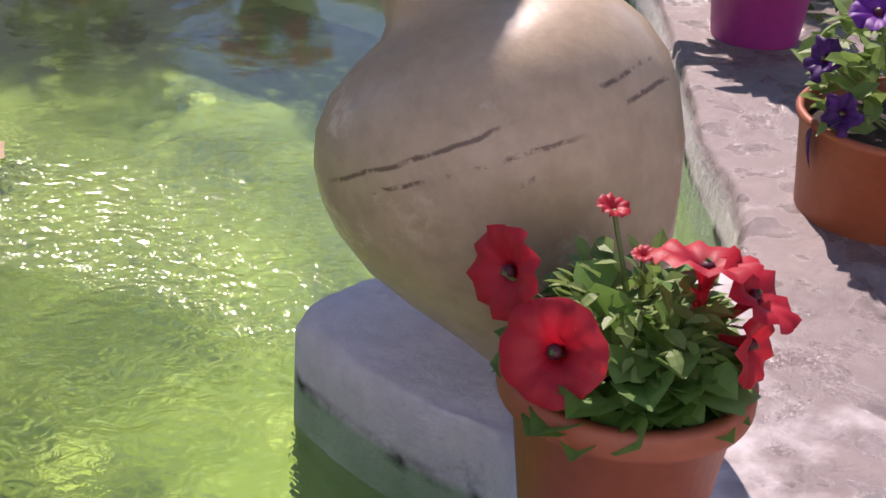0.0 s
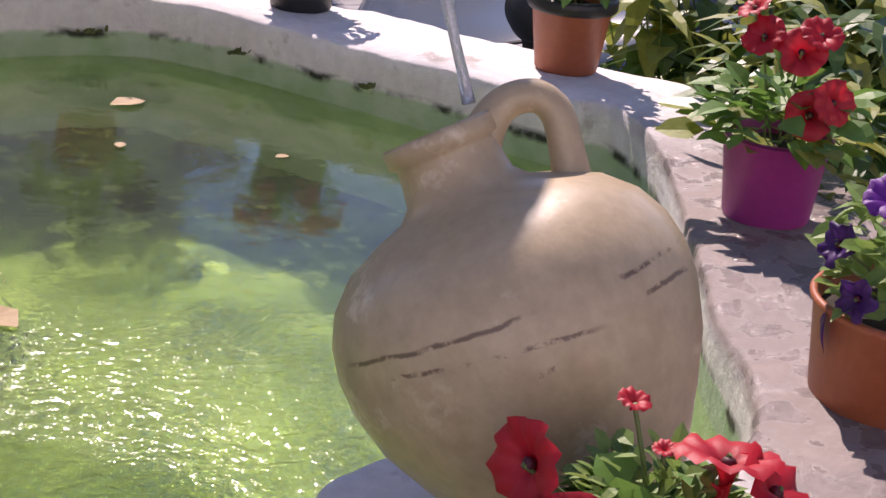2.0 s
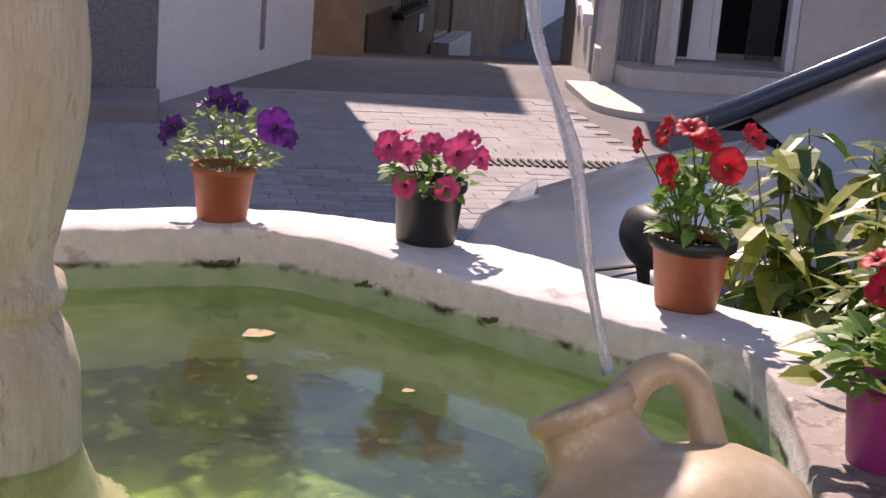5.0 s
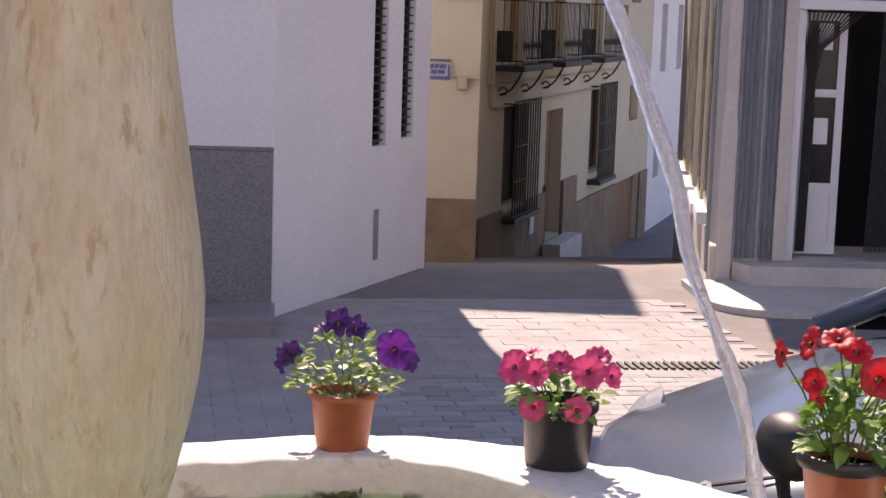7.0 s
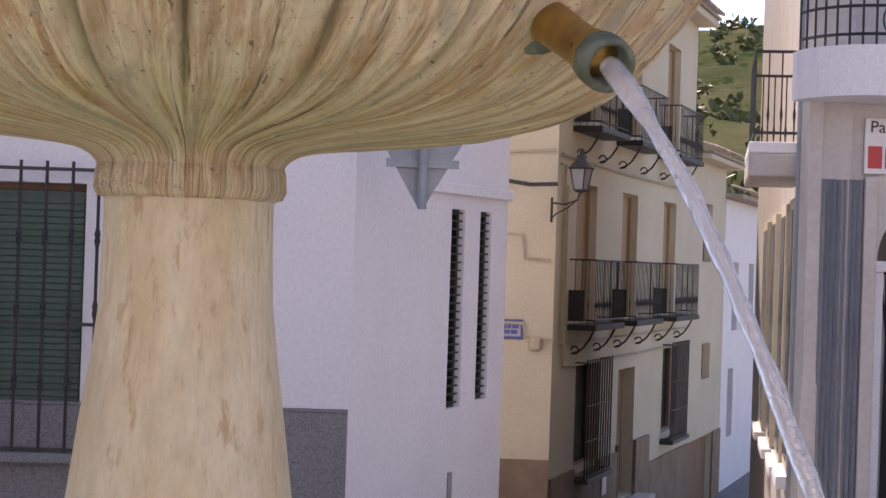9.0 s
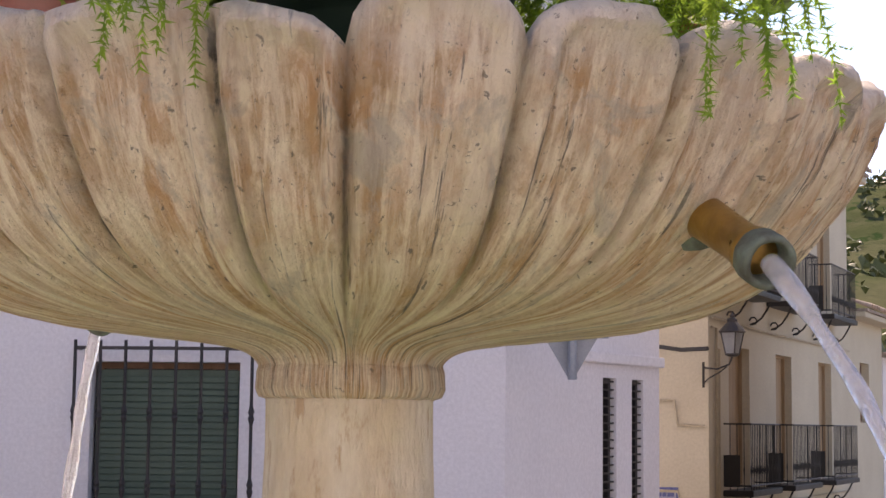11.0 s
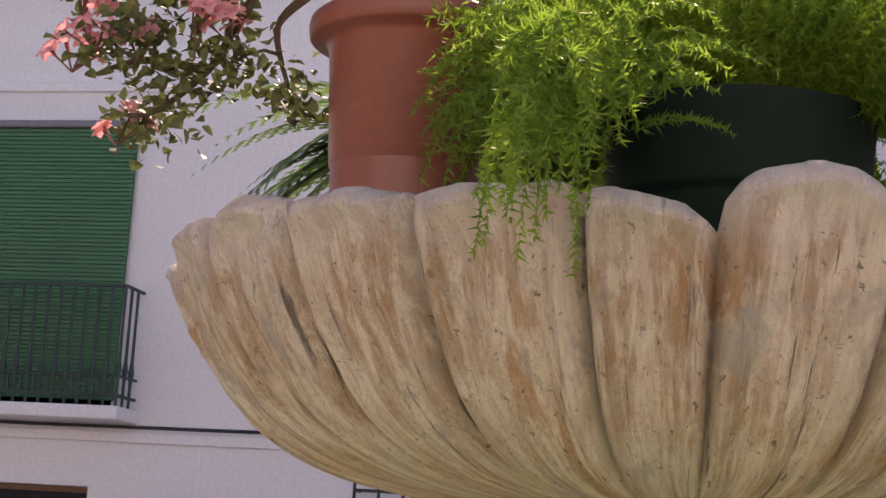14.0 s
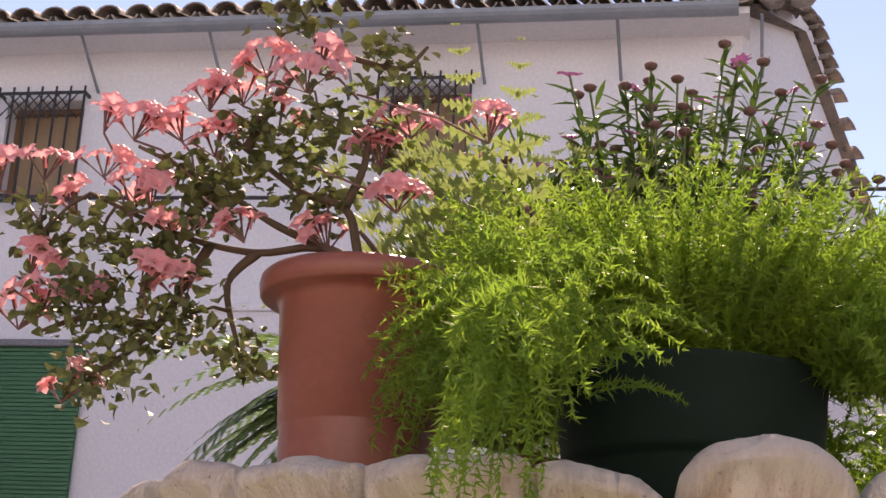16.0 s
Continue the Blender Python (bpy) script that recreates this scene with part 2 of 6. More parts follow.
stone = streaked_stone("fluted_limestone", (0.53, 0.34, 0.18), (0.80, 0.72, 0.58), (0.085, 0.08, 0.07))
pillar_stone = material("pillar_limestone", (0.85, 0.79, 0.67), 0.85, (0.72, 0.60, 0.43), 9, 0.9, 60, 0.75, spots=(0.58, 0.43, 0.28), spot_scale=30, spot_cut=0.59, stretch=(1.5, 1.5, 0.45), bump_size=0.03)
moss_stone = material("lichened_stone", (0.22, 0.20, 0.17), 0.6, (0.12, 0.115, 0.10), 30, 0.9, 120, 0.5)
def jug_material():
    """Buff clay with smoky firing marks that run round the belly in broken lines, and lime runs below the neck."""
    m = material("buff_clay", (0.53, 0.41, 0.25), 0.42, (0.43, 0.32, 0.185), 7, 0.8, 55, 0.10, gloss_wear=0.14, coat=0.25, spots=(0.60, 0.50, 0.34), spot_scale=16, spot_cut=0.60)
    nd, ln = m.node_tree.nodes, m.node_tree.links
    b = nd["Principled BSDF"]
    col = b.inputs["Base Color"].links[0].from_socket
    co = nd.new("ShaderNodeTexCoord")
    sep = nd.new("ShaderNodeSeparateXYZ")
    ln.new(co.outputs["Object"], sep.inputs[0])

    def calc(op, a, c=0.0):
        x = nd.new("ShaderNodeMath")
        x.operation = op
        for sock, v in zip(x.inputs, (a, c)):
            if isinstance(v, (int, float)):
                sock.default_value = v
            else:
                ln.new(v, sock)
        return x.outputs[0]

    def rng_(src, a, c, lo=0.0, hi=1.0):
        r = nd.new("ShaderNodeMapRange")
        for i, v in enumerate((a, c, lo, hi)):
            r.inputs[i + 1].default_value = v
        ln.new(src, r.inputs[0])
        return r.outputs[0]

    def noise_at(scale, detail):
        n = nd.new("ShaderNodeTexNoise")
        n.inputs["Scale"].default_value, n.inputs["Detail"].default_value, n.inputs["Roughness"].default_value = scale, detail, 0.65
        ln.new(co.outputs["Object"], n.inputs["Vector"])
        return n.outputs[0]

    ang = calc("ARCTAN2", sep.outputs[1], sep.outputs[0])
    height = calc("ADD", sep.outputs[2], calc("MULTIPLY", calc("SUBTRACT", noise_at(22, 5), 0.5), 0.010))
    broken = noise_at(34, 6)
    for h0, slope, a0, a1, wide, cut_ in ((0.1945, -0.006, -2.7, -1.45, 0.0022, 0.40), (0.178, -0.016, -2.45, -1.15, 0.0024, 0.47), (0.1535, 0.0, -1.75, -1.3, 0.0024, 0.53), (0.190, 0.0, -1.1, -0.25, 0.0024, 0.42), (0.172, 0.0, -0.95, -0.2, 0.0024, 0.46)):
        line = calc("ADD", h0, calc("MULTIPLY", calc("ADD", ang, 1.9), slope))
        off = calc("ABSOLUTE", calc("SUBTRACT", height, line))
        mask = calc("MULTIPLY", rng_(off, wide, wide * 0.4), rng_(broken, cut_, cut_ + 0.07))
        mask = calc("MULTIPLY", mask, calc("MULTIPLY", rng_(ang, a0, a0 + 0.15), rng_(ang, a1, a1 - 0.15)))
        x = nd.new("ShaderNodeMix")
        x.data_type = "RGBA"
        ln.new(calc("MULTIPLY", mask, 0.85), x.inputs[0])
        ln.new(col, x.inputs[6])
        x.inputs[7].default_value = (0.10, 0.055, 0.03, 1)
        col = x.outputs[2]
    ln.new(col, b.inputs["Base Color"])
    return m


clay_jug = jug_material()
terracotta = material("terracotta_plastic", (0.40, 0.115, 0.048), 0.5, (0.34, 0.09, 0.037), 10, 0.5, 90, 0.06)
brown_pot = material("brown_plastic", (0.30, 0.095, 0.062), 0.42, (0.26, 0.08, 0.05), 8, 0.5, 90, 0.05)
black_pot = material("black_plastic", (0.013, 0.013, 0.014), 0.4, (0.02, 0.02, 0.02), 10, 0.5, 90, 0.05)
green_pot = material("dark_green_plastic", (0.007, 0.02, 0.013), 0.7, (0.010, 0.024, 0.017), 6, 0.6, 90, 0.05)
magenta_pot = material("magenta_zinc", (0.44, 0.05, 0.27), 0.4, (0.37, 0.04, 0.23), 8, 0.5, 90, 0.05)
green_pot.node_tree.nodes["Principled BSDF"].inputs["Specular IOR Level"].default_value = 0.15
soil = material("potting_soil", (0.035, 0.024, 0.017), 0.95, (0.06, 0.042, 0.03), 60, 0.9, 150, 0.8)
leaf_mid = material("petunia_leaf", (0.12, 0.26, 0.045), 0.5, (0.18, 0.34, 0.07), 35, 0.8, 120, 0.1, sheer=0.35)
leaf_pale = material("pansy_leaf", (0.17, 0.30, 0.06), 0.5, (0.27, 0.38, 0.11), 35, 0.8, 120, 0.1, sheer=0.35)
leaf_dark = material("geranium_leaf", (0.085, 0.115, 0.035), 0.55, (0.14, 0.15, 0.05), 35, 0.8, 120, 0.1, sheer=0.25)
leaf_shrub = material("shrub_leaf", (0.055, 0.125, 0.022), 0.4, (0.09, 0.17, 0.03), 20, 0.8, 80, 0.1, sheer=0.3, coat=0.15)
leaf_varieg = material("yellow_edged_leaf", (0.36, 0.37, 0.07), 0.4, (0.24, 0.30, 0.05), 20, 0.8, 80, 0.1, sheer=0.35)
fern_leaf = material("asparagus_fern", (0.30, 0.46, 0.055), 0.5, (0.17, 0.32, 0.04), 14, 0.9, 90, 0.0, sheer=0.6)
fern_dark = material("lace_fern", (0.13, 0.26, 0.09), 0.5, (0.20, 0.33, 0.10), 14, 0.9, 90, 0.0, sheer=0.4)
fern_pale = material("plumed_fern", (0.34, 0.42, 0.13), 0.5, (0.25, 0.33, 0.10), 14, 0.8, 90, 0.0, sheer=0.4)
stem_green = material("green_stem", (0.14, 0.20, 0.06), 0.6, None, 30, 0.6, 90, 0.05)
stem_brown = material("woody_stem", (0.13, 0.085, 0.05), 0.8, (0.09, 0.06, 0.035), 30, 0.6, 90, 0.2)
red_petal = material("red_petal", (0.62, 0.016, 0.022), 0.5, (0.50, 0.012, 0.03), 25, 0.7, 90, 0.12, sheer=0.3)
pink_petal = material("pink_petal", (0.62, 0.035, 0.17), 0.5, (0.70, 0.10, 0.27), 25, 0.8, 90, 0.12, sheer=0.3)
violet_petal = material("violet_petal", (0.09, 0.012, 0.20), 0.5, (0.045, 0.008, 0.10), 25, 0.8, 90, 0.12, sheer=0.25)
purple_petal = material("purple_petal", (0.22, 0.02, 0.36), 0.5, (0.12, 0.015, 0.24), 25, 0.8, 90, 0.12, sheer=0.25)
salmon_petal = material("salmon_petal", (0.92, 0.25, 0.27), 0.5, (0.96, 0.60, 0.60), 60, 1.0, 90, 0.1, sheer=0.45)
mauve_petal = material("mauve_petal", (0.55, 0.16, 0.34), 0.5, (0.45, 0.12, 0.28), 25, 0.8, 90, 0.1, sheer=0.3)
dry_head = material("dried_flower_head", (0.14, 0.075, 0.06), 0.8, (0.20, 0.10, 0.09), 25, 0.8, 90, 0.2)
petal_heart = material("dark_flower_heart", (0.10, 0.008, 0.02), 0.6, None, 25, 0.5, 90, 0.0)
brass = material("aged_brass", (0.55, 0.36, 0.11), 0.32, (0.38, 0.24, 0.08), 25, 0.8, 90, 0.12, metal=0.9)
verdigris = material("verdigris", (0.16, 0.22, 0.19), 0.7, (0.09, 0.10, 0.08), 40, 0.9, 120, 0.4, metal=0.3)
car_paint = material("silver_blue_paint", (0.075, 0.10, 0.145), 0.16, (0.065, 0.09, 0.13), 2, 0.4, 200, 0.0, gloss_wear=0.04)
car_black = material("black_trim", (0.02, 0.02, 0.022), 0.5, None, 10, 0.4, 90, 0.05)
car_paint.node_tree.nodes["Principled BSDF"].inputs["Specular IOR Level"].default_value = 0.3
tyre_rubber = material("tyre_rubber", (0.02, 0.02, 0.02), 0.85, None, 20, 0.5, 90, 0.2)
rim_alloy = material("alloy_rim", (0.5, 0.51, 0.53), 0.3, None, 10, 0.4, 90, 0.05, metal=0.9)
dead_leaf = material("fallen_leaf", (0.46, 0.33, 0.17), 0.7, (0.36, 0.24, 0.12), 30, 0.7, 90, 0.2)
hill_earth = material("scrub_hillside", (0.115, 0.115, 0.065), 1.0, (0.065, 0.08, 0.036), 0.12, 1.0, 0.6, 0.5, spots=(0.03, 0.055, 0.02), spot_scale=0.5, spot_cut=0.55, bump_size=0.5)


hill_earth.node_tree.nodes["Principled BSDF"].inputs["Specular IOR Level"].default_value = 0.0


def basin_material():
    """Limewashed masonry: bare wet concrete on the wide shoulder, algae up to the water mark, a mossy line above it."""
    m = material("limewashed_masonry", (0.80, 0.77, 0.75), 0.75, (0.66, 0.62, 0.60), 7, 0.7, 45, 0.5, spots=(0.42, 0.37, 0.34), spot_scale=9, spot_cut=0.62)
    t = m.node_tree
    nd, ln = t.nodes, t.links
    b = nd["Principled BSDF"]
    limed = b.inputs["Base Color"].links[0].from_socket
    geo = nd.new("ShaderNodeNewGeometry")
    sep = nd.new("ShaderNodeSeparateXYZ")
    ln.new(geo.outputs["Position"], sep.inputs[0])
    wob = nd.new("ShaderNodeTexNoise")
    wob.inputs["Scale"].default_value, wob.inputs["Detail"].default_value = 16, 8
    ln.new(geo.outputs["Position"], wob.inputs["Vector"])

    def rng(src, a, c, lo=0.0, hi=1.0):
        r = nd.new("ShaderNodeMapRange")
        for i, v in enumerate((a, c, lo, hi)):
            r.inputs[i + 1].default_value = v
        ln.new(src, r.inputs[0])
        return r.outputs[0]

    def calc(op, a, c):
        x = nd.new("ShaderNodeMath")
        x.operation = op
        for sock, v in zip(x.inputs, (a, c)):
            if isinstance(v, (int, float)):
                sock.default_value = v
            else:
                ln.new(v, sock)
        return x.outputs[0]

    def mixed(fac, a, c):
        x = nd.new("ShaderNodeMix")
        x.data_type = "RGBA"
        ln.new(fac, x.inputs[0])
        for sock, v in ((x.inputs[6], a), (x.inputs[7], c)):
            if isinstance(v, tuple):
                sock.default_value = (*v, 1)
            else:
                ln.new(v, sock)
        return x.outputs[2]

    wobble = rng(wob.outputs[0], 0.3, 0.7, -1, 1)
    # bare concrete where the whitewash has worn off, on the shoulder east of the pool
    east = calc("SUBTRACT", sep.outputs[0], calc("MULTIPLY", sep.outputs[1], 0.16))
    bare = calc("MULTIPLY", rng(calc("ADD", east, calc("MULTIPLY", wobble, 0.10)), 0.48, 0.60), rng(calc("SUBTRACT", 2.3, sep.outputs[1]), 0.0, 0.25))
    bare = calc("MULTIPLY", bare, rng(sep.outputs[2], 0.925, 0.94))
    con = nd.new("ShaderNodeTexNoise")
    con.inputs["Scale"].default_value, con.inputs["Detail"].default_value = 24, 9
    ln.new(geo.outputs["Position"], con.inputs["Vector"])
    concrete = mixed(rng(con.outputs[0], 0.35, 0.7), (0.30, 0.25, 0.23), (0.16, 0.13, 0.12))
    col = mixed(bare, limed, concrete)
    z = calc("ADD", sep.outputs[2], calc("MULTIPLY", wobble, 0.006))
    algae = mixed(rng(wob.outputs[0], 0.35, 0.65), (0.40, 0.50, 0.34), (0.27, 0.40, 0.21))
    col = mixed(rng(z, 0.893, 0.886), col, algae)
    moss = calc("MULTIPLY", calc("MULTIPLY", rng(z, 0.880, 0.888), rng(z, 0.902, 0.893)), rng(wob.outputs[0], 0.44, 0.56))
    col = mixed(moss, col, (0.035, 0.04, 0.02))
    ln.new(col, b.inputs["Base Color"])
    wet = calc("MULTIPLY", bare, rng(con.outputs[0], 0.45, 0.55))
    ln.new(rng(wet, 0, 1, 0.75, 0.16), b.inputs["Roughness"])
    return m


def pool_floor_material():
    # algae colours; contrast raised so the mottling stands in for uncast caustics
    m = material("algae_caustic_floor", (0.20, 0.29, 0.055), 0.9, (0.06, 0.105, 0.02), 7.0, 1.7, 34, 0.7, spots=(0.36, 0.46, 0.12), spot_scale=17, spot_cut=0.555)
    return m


def water_material(name, waves=True):
    m = bpy.data.materials.new(name)
    m.use_nodes = True
    t = m.node_tree
    nd, ln = t.nodes, t.links
    b = nd["Principled BSDF"]
    b.inputs["Base Color"].default_value = (0.86, 0.96, 0.86, 1)
    b.inputs["Roughness"].default_value = 0.01
    b.inputs["IOR"].default_value = 1.33
    b.inputs["Transmission Weight"].default_value = 1
    co = nd.new("ShaderNodeNewGeometry")
    bumps = []
    for s, d, strength in ((7, 3, 0.0016), (58, 3, 0.0019)) if waves else ((40, 4, 0.004), (120, 3, 0.002)):
        n = nd.new("ShaderNodeTexNoise")
        n.inputs["Scale"].default_value, n.inputs["Detail"].default_value = s, d
        n.inputs["Distortion"].default_value = 0.6
        ln.new(co.outputs["Position"], n.inputs["Vector"])
        bp = nd.new("ShaderNodeBump")
        bp.inputs["Strength"].default_value, bp.inputs["Distance"].default_value = 1.0, strength
        hgt = n.outputs[0]
        if waves and s > 20:
            # choppier where the jet splashes off the jug
            dist = nd.new("ShaderNodeVectorMath")
            dist.operation = "DISTANCE"
            ln.new(co.outputs["Position"], dist.inputs[0])
            dist.inputs[1].default_value = (0.26, 1.55, 0.85)
            near = nd.new("ShaderNodeMapRange")
            near.interpolation_type = "SMOOTHSTEP"
            for i, v in enumerate((0.58, 0.10, 0.15, 2.6)):
                near.inputs[i + 1].default_value = v
            ln.new(dist.outputs["Value"], near.inputs[0])
            # fine air bubbles roughen the water there
            fizz = nd.new("ShaderNodeMapRange")
            for i, v in enumerate((0.4, 2.6, 0.006, 0.085)):
                fizz.inputs[i + 1].default_value = v
            ln.new(near.outputs[0], fizz.inputs[0])
            ln.new(fizz.outputs[0], b.inputs["Roughness"])
            mul = nd.new("ShaderNodeMath")
            mul.operation = "MULTIPLY"
            ln.new(hgt, mul.inputs[0])
            ln.new(near.outputs[0], mul.inputs[1])
            hgt = mul.outputs[0]
        ln.new(hgt, bp.inputs["Height"])
        if bumps:
            ln.new(bumps[-1].outputs[0], bp.inputs["Normal"])
        bumps.append(bp)
    ln.new(bumps[-1].outputs[0], b.inputs["Normal"])
    if waves:
        # slightly turbid, green with algae
        b.inputs["Base Color"].default_value = (0.70, 0.88, 0.56, 1)
        b.inputs["Transmission Weight"].default_value = 0.965
    else:
        # air drawn into the strand whitens it
        b.inputs["Base Color"].default_value = (0.93, 0.93, 0.96, 1)
        b.inputs["Transmission Weight"].default_value = 0.78
        b.inputs["Roughness"].default_value = 0.22
    return m


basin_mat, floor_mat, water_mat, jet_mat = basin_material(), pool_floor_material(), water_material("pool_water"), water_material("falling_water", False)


# ---- mesh helpers ----
def mesh_from(name, bm, mat, smooth=True):
    me = bpy.data.meshes.new(name)
    bmesh.ops.recalc_face_normals(bm, faces=bm.faces[:])
    bm.to_mesh(me)
    bm.free()
    me.materials.append(mat)
    if smooth:
        me.polygons.foreach_set("use_smooth", [True] * len(me.polygons))
    return me


def part(name, bm, mat, parent=None, label="", smooth=False, m=None):
    """Links a bmesh, or a finished mesh, as one object under a thing or a part."""
    me = bm if isinstance(bm, bpy.types.Mesh) else mesh_from(name, bm, mat, smooth)
    ob = new(name, me)
    if parent is not None:
        ob.parent = parent
    if m is not None:
        ob.matrix_basis = m
    return tagged(ob, label)


def thing(name, label, category, m=None, group="", kind=""):
    e = new(name)
    e.empty_display_size = 0.1
    if m is not None:
        e.matrix_basis = m
    return tagged(e, label, category, group, kind)


def box(bm, x0, y0, z0, x1, y1, z1, bevel=0.0):
    vs = [bm.verts.new(p) for p in ((x0, y0, z0), (x1, y0, z0), (x1, y1, z0), (x0, y1, z0), (x0, y0, z1), (x1, y0, z1), (x1, y1, z1), (x0, y1, z1))]
    fs = [bm.faces.new([vs[i] for i in f]) for f in ((3, 2, 1, 0), (4, 5, 6, 7), (0, 1, 5, 4), (1, 2, 6, 5), (2, 3, 7, 6), (3, 0, 4, 7))]
    if bevel:
        es = list({e for f in fs for e in f.edges})
        bmesh.ops.bevel(bm, geom=es, offset=bevel, segments=2, affect="EDGES", profile=0.5)
    return bm


def boxed(x0, y0, z0, x1, y1, z1, bevel=0.0):
    return box(bmesh.new(), x0, y0, z0, x1, y1, z1, bevel)


def lathe(profile, n=40, wobble=0.0, seed=0):
    """A turned body from (radius, height) pairs round z."""
    bm = bmesh.new()
    rings = []
    for r, z in profile:
        ring = []
        for i in range(n):
            a = 2 * math.pi * i / n
            w = 1 + wobble * noise.noise((3 * math.cos(a), 3 * math.sin(a), z * 9 + seed))
            ring.append(bm.verts.new((r * w * math.cos(a), r * w * math.sin(a), z)))
        rings.append(ring)
    for a, b in zip(rings, rings[1:]):
        for i in range(n):
            bm.faces.new((a[i], a[(i + 1) % n], b[(i + 1) % n], b[i]))
    for ring in (rings[0], rings[-1]):
        if profile[rings.index(ring)][0] > 1e-4:
            bm.faces.new(ring)
    return bm


def tube(bm, points, radii, n=6):
    """A round bar along points."""
    pts = [Vector(p) for p in points]
    if not hasattr(radii, "__len__"):
        radii = [radii] * len(pts)
    rings = []
    for i, p in enumerate(pts):
        d = (pts[min(i + 1, len(pts) - 1)] - pts[max(i - 1, 0)]).normalized()
        side = d.cross(Vector((0.13, 0.31, 1.0) if abs(d.z) < 0.9 else (1, 0.2, 0))).normalized()
        up = d.cross(side)
        rings.append([bm.verts.new(p + (side * math.cos(2 * math.pi * k / n) + up * math.sin(2 * math.pi * k / n)) * radii[i]) for k in range(n)])
    for a, b in zip(rings, rings[1:]):
        for k in range(n):
            bm.faces.new((a[k], a[(k + 1) % n], b[(k + 1) % n], b[k]))
    bm.faces.new(rings[0])
    bm.faces.new(rings[-1])
    return bm


def smooth_loop(points, steps=8, closed=True):
    """A curve through points."""
    out, n = [], len(points)
    for i in range(n if closed else n - 1):
        p = [Vector(points[(i + k) % n] if closed else points[min(max(i + k, 0), n - 1)]) for k in (-1, 0, 1, 2)]
        for s in range(steps):
            t = s / steps
            out.append(0.5 * (2 * p[1] + (p[2] - p[0]) * t + (2 * p[0] - 5 * p[1] + 4 * p[2] - p[3]) * t * t + (3 * p[1] - p[0] - 3 * p[2] + p[3]) * t ** 3))
    if not closed:
        out.append(Vector(points[-1]))
    return out


def frame_of(origin, along):
    """Axes for a wall: x along it, y into it, z up."""
    u = Vector((along[0], along[1], 0)).normalized()
    v = Vector((-u.y, u.x, 0))
    return Matrix(((u.x, v.x, 0, origin[0]), (u.y, v.y, 0, origin[1]), (0, 0, 1, 0), (0, 0, 0, 1)))


def wall(bm, length, z0, z1, thick, holes=(), start=0.0):
    """A wall along x from start, with openings (x0, x1, z0, z1) that go through it."""
    xs = sorted({start, length, *[h[0] for h in holes], *[h[1] for h in holes]})
    zs = sorted({z0, z1, *[h[2] for h in holes], *[h[3] for h in holes]})
    solid = {}
    for i in range(len(xs) - 1):
        for k in range(len(zs) - 1):
            cx, cz = (xs[i] + xs[i + 1]) / 2, (zs[k] + zs[k + 1]) / 2
            solid[i, k] = not any(h[0] < cx < h[1] and h[2] < cz < h[3] for h in holes)
    cache = {}

    def vert(i, k, y):
        if (i, k, y) not in cache:
            cache[i, k, y] = bm.verts.new((xs[i], y, zs[k]))
        return cache[i, k, y]

    for (i, k), s in solid.items():
        if not s:
            continue
        bm.faces.new((vert(i, k, 0), vert(i + 1, k, 0), vert(i + 1, k + 1, 0), vert(i, k + 1, 0)))
        bm.faces.new((vert(i, k, thick), vert(i, k + 1, thick), vert(i + 1, k + 1, thick), vert(i + 1, k, thick)))
        for di, dk, a, b in ((-1, 0, (i, k), (i, k + 1)), (1, 0, (i + 1, k), (i + 1, k + 1)), (0, -1, (i, k), (i + 1, k)), (0, 1, (i, k + 1), (i + 1, k + 1))):
            if not solid.get((i + di, k + dk), False):
                bm.faces.new((vert(*a, 0), vert(*b, 0), vert(*b, thick), vert(*a, thick)))
    return bm


# ---- ground, road, pavement ----
def ground_height(x, y):
    z = -0.05 - 0.30 * min(max((y - 2.5) / 7.5, 0), 1)
    if y > 13:
        z -= 0.145 * (min(y, 34) - 13)
    return z


def build_ground():
    bm = bmesh.new()
    xs = [-300, -120, -40, -15, -8, -5, -3, -1.5, 0, 1, 2, 3, 4, 5, 6.5, 8, 10, 13, 18, 40, 120, 300]
    ys = [-300, -100, -30, -8, -3, 0, 1.5, 2.5, 3.5, 5, 6.5, 8, 9, 10, 11, 12, 13, 14.5, 16, 18, 21, 24, 27, 30, 34, 40, 60, 120, 300]
    g = [[bm.verts.new((x, y, ground_height(x, y))) for x in xs] for y in ys]
    for a, b in zip(g, g[1:]):
        for i in range(len(xs) - 1):
            bm.faces.new((a[i], a[i + 1], b[i + 1], b[i]))
    tagged(part("ground", bm, asphalt, smooth=True), "grey stone-paved village square sloping into a street", "ground", kind="structure")


build_ground()

# ---- the white house at the corner ----
CX, CY = 0.76, 10.89                     # its corner
FACADE = frame_of((CX - 7.0, CY + 0.56), (7.0, -0.56))
FLEN = math.hypot(7.0, 0.56)


def fx(x, z):
    """Place on the facade of a point given as if the facade stood square to y."""
    k = 1 + 0.0075 * (CX - x)
    return FLEN - (CX - (0.05 + (x - 0.05) * k)) * 1.003, 1.75 + (z - 1.75) * k


def rect(x0, x1, z0, z1):
    (a, b), (c, d) = fx(x0, z0), fx(x1, z1)
    return a, c, b, d


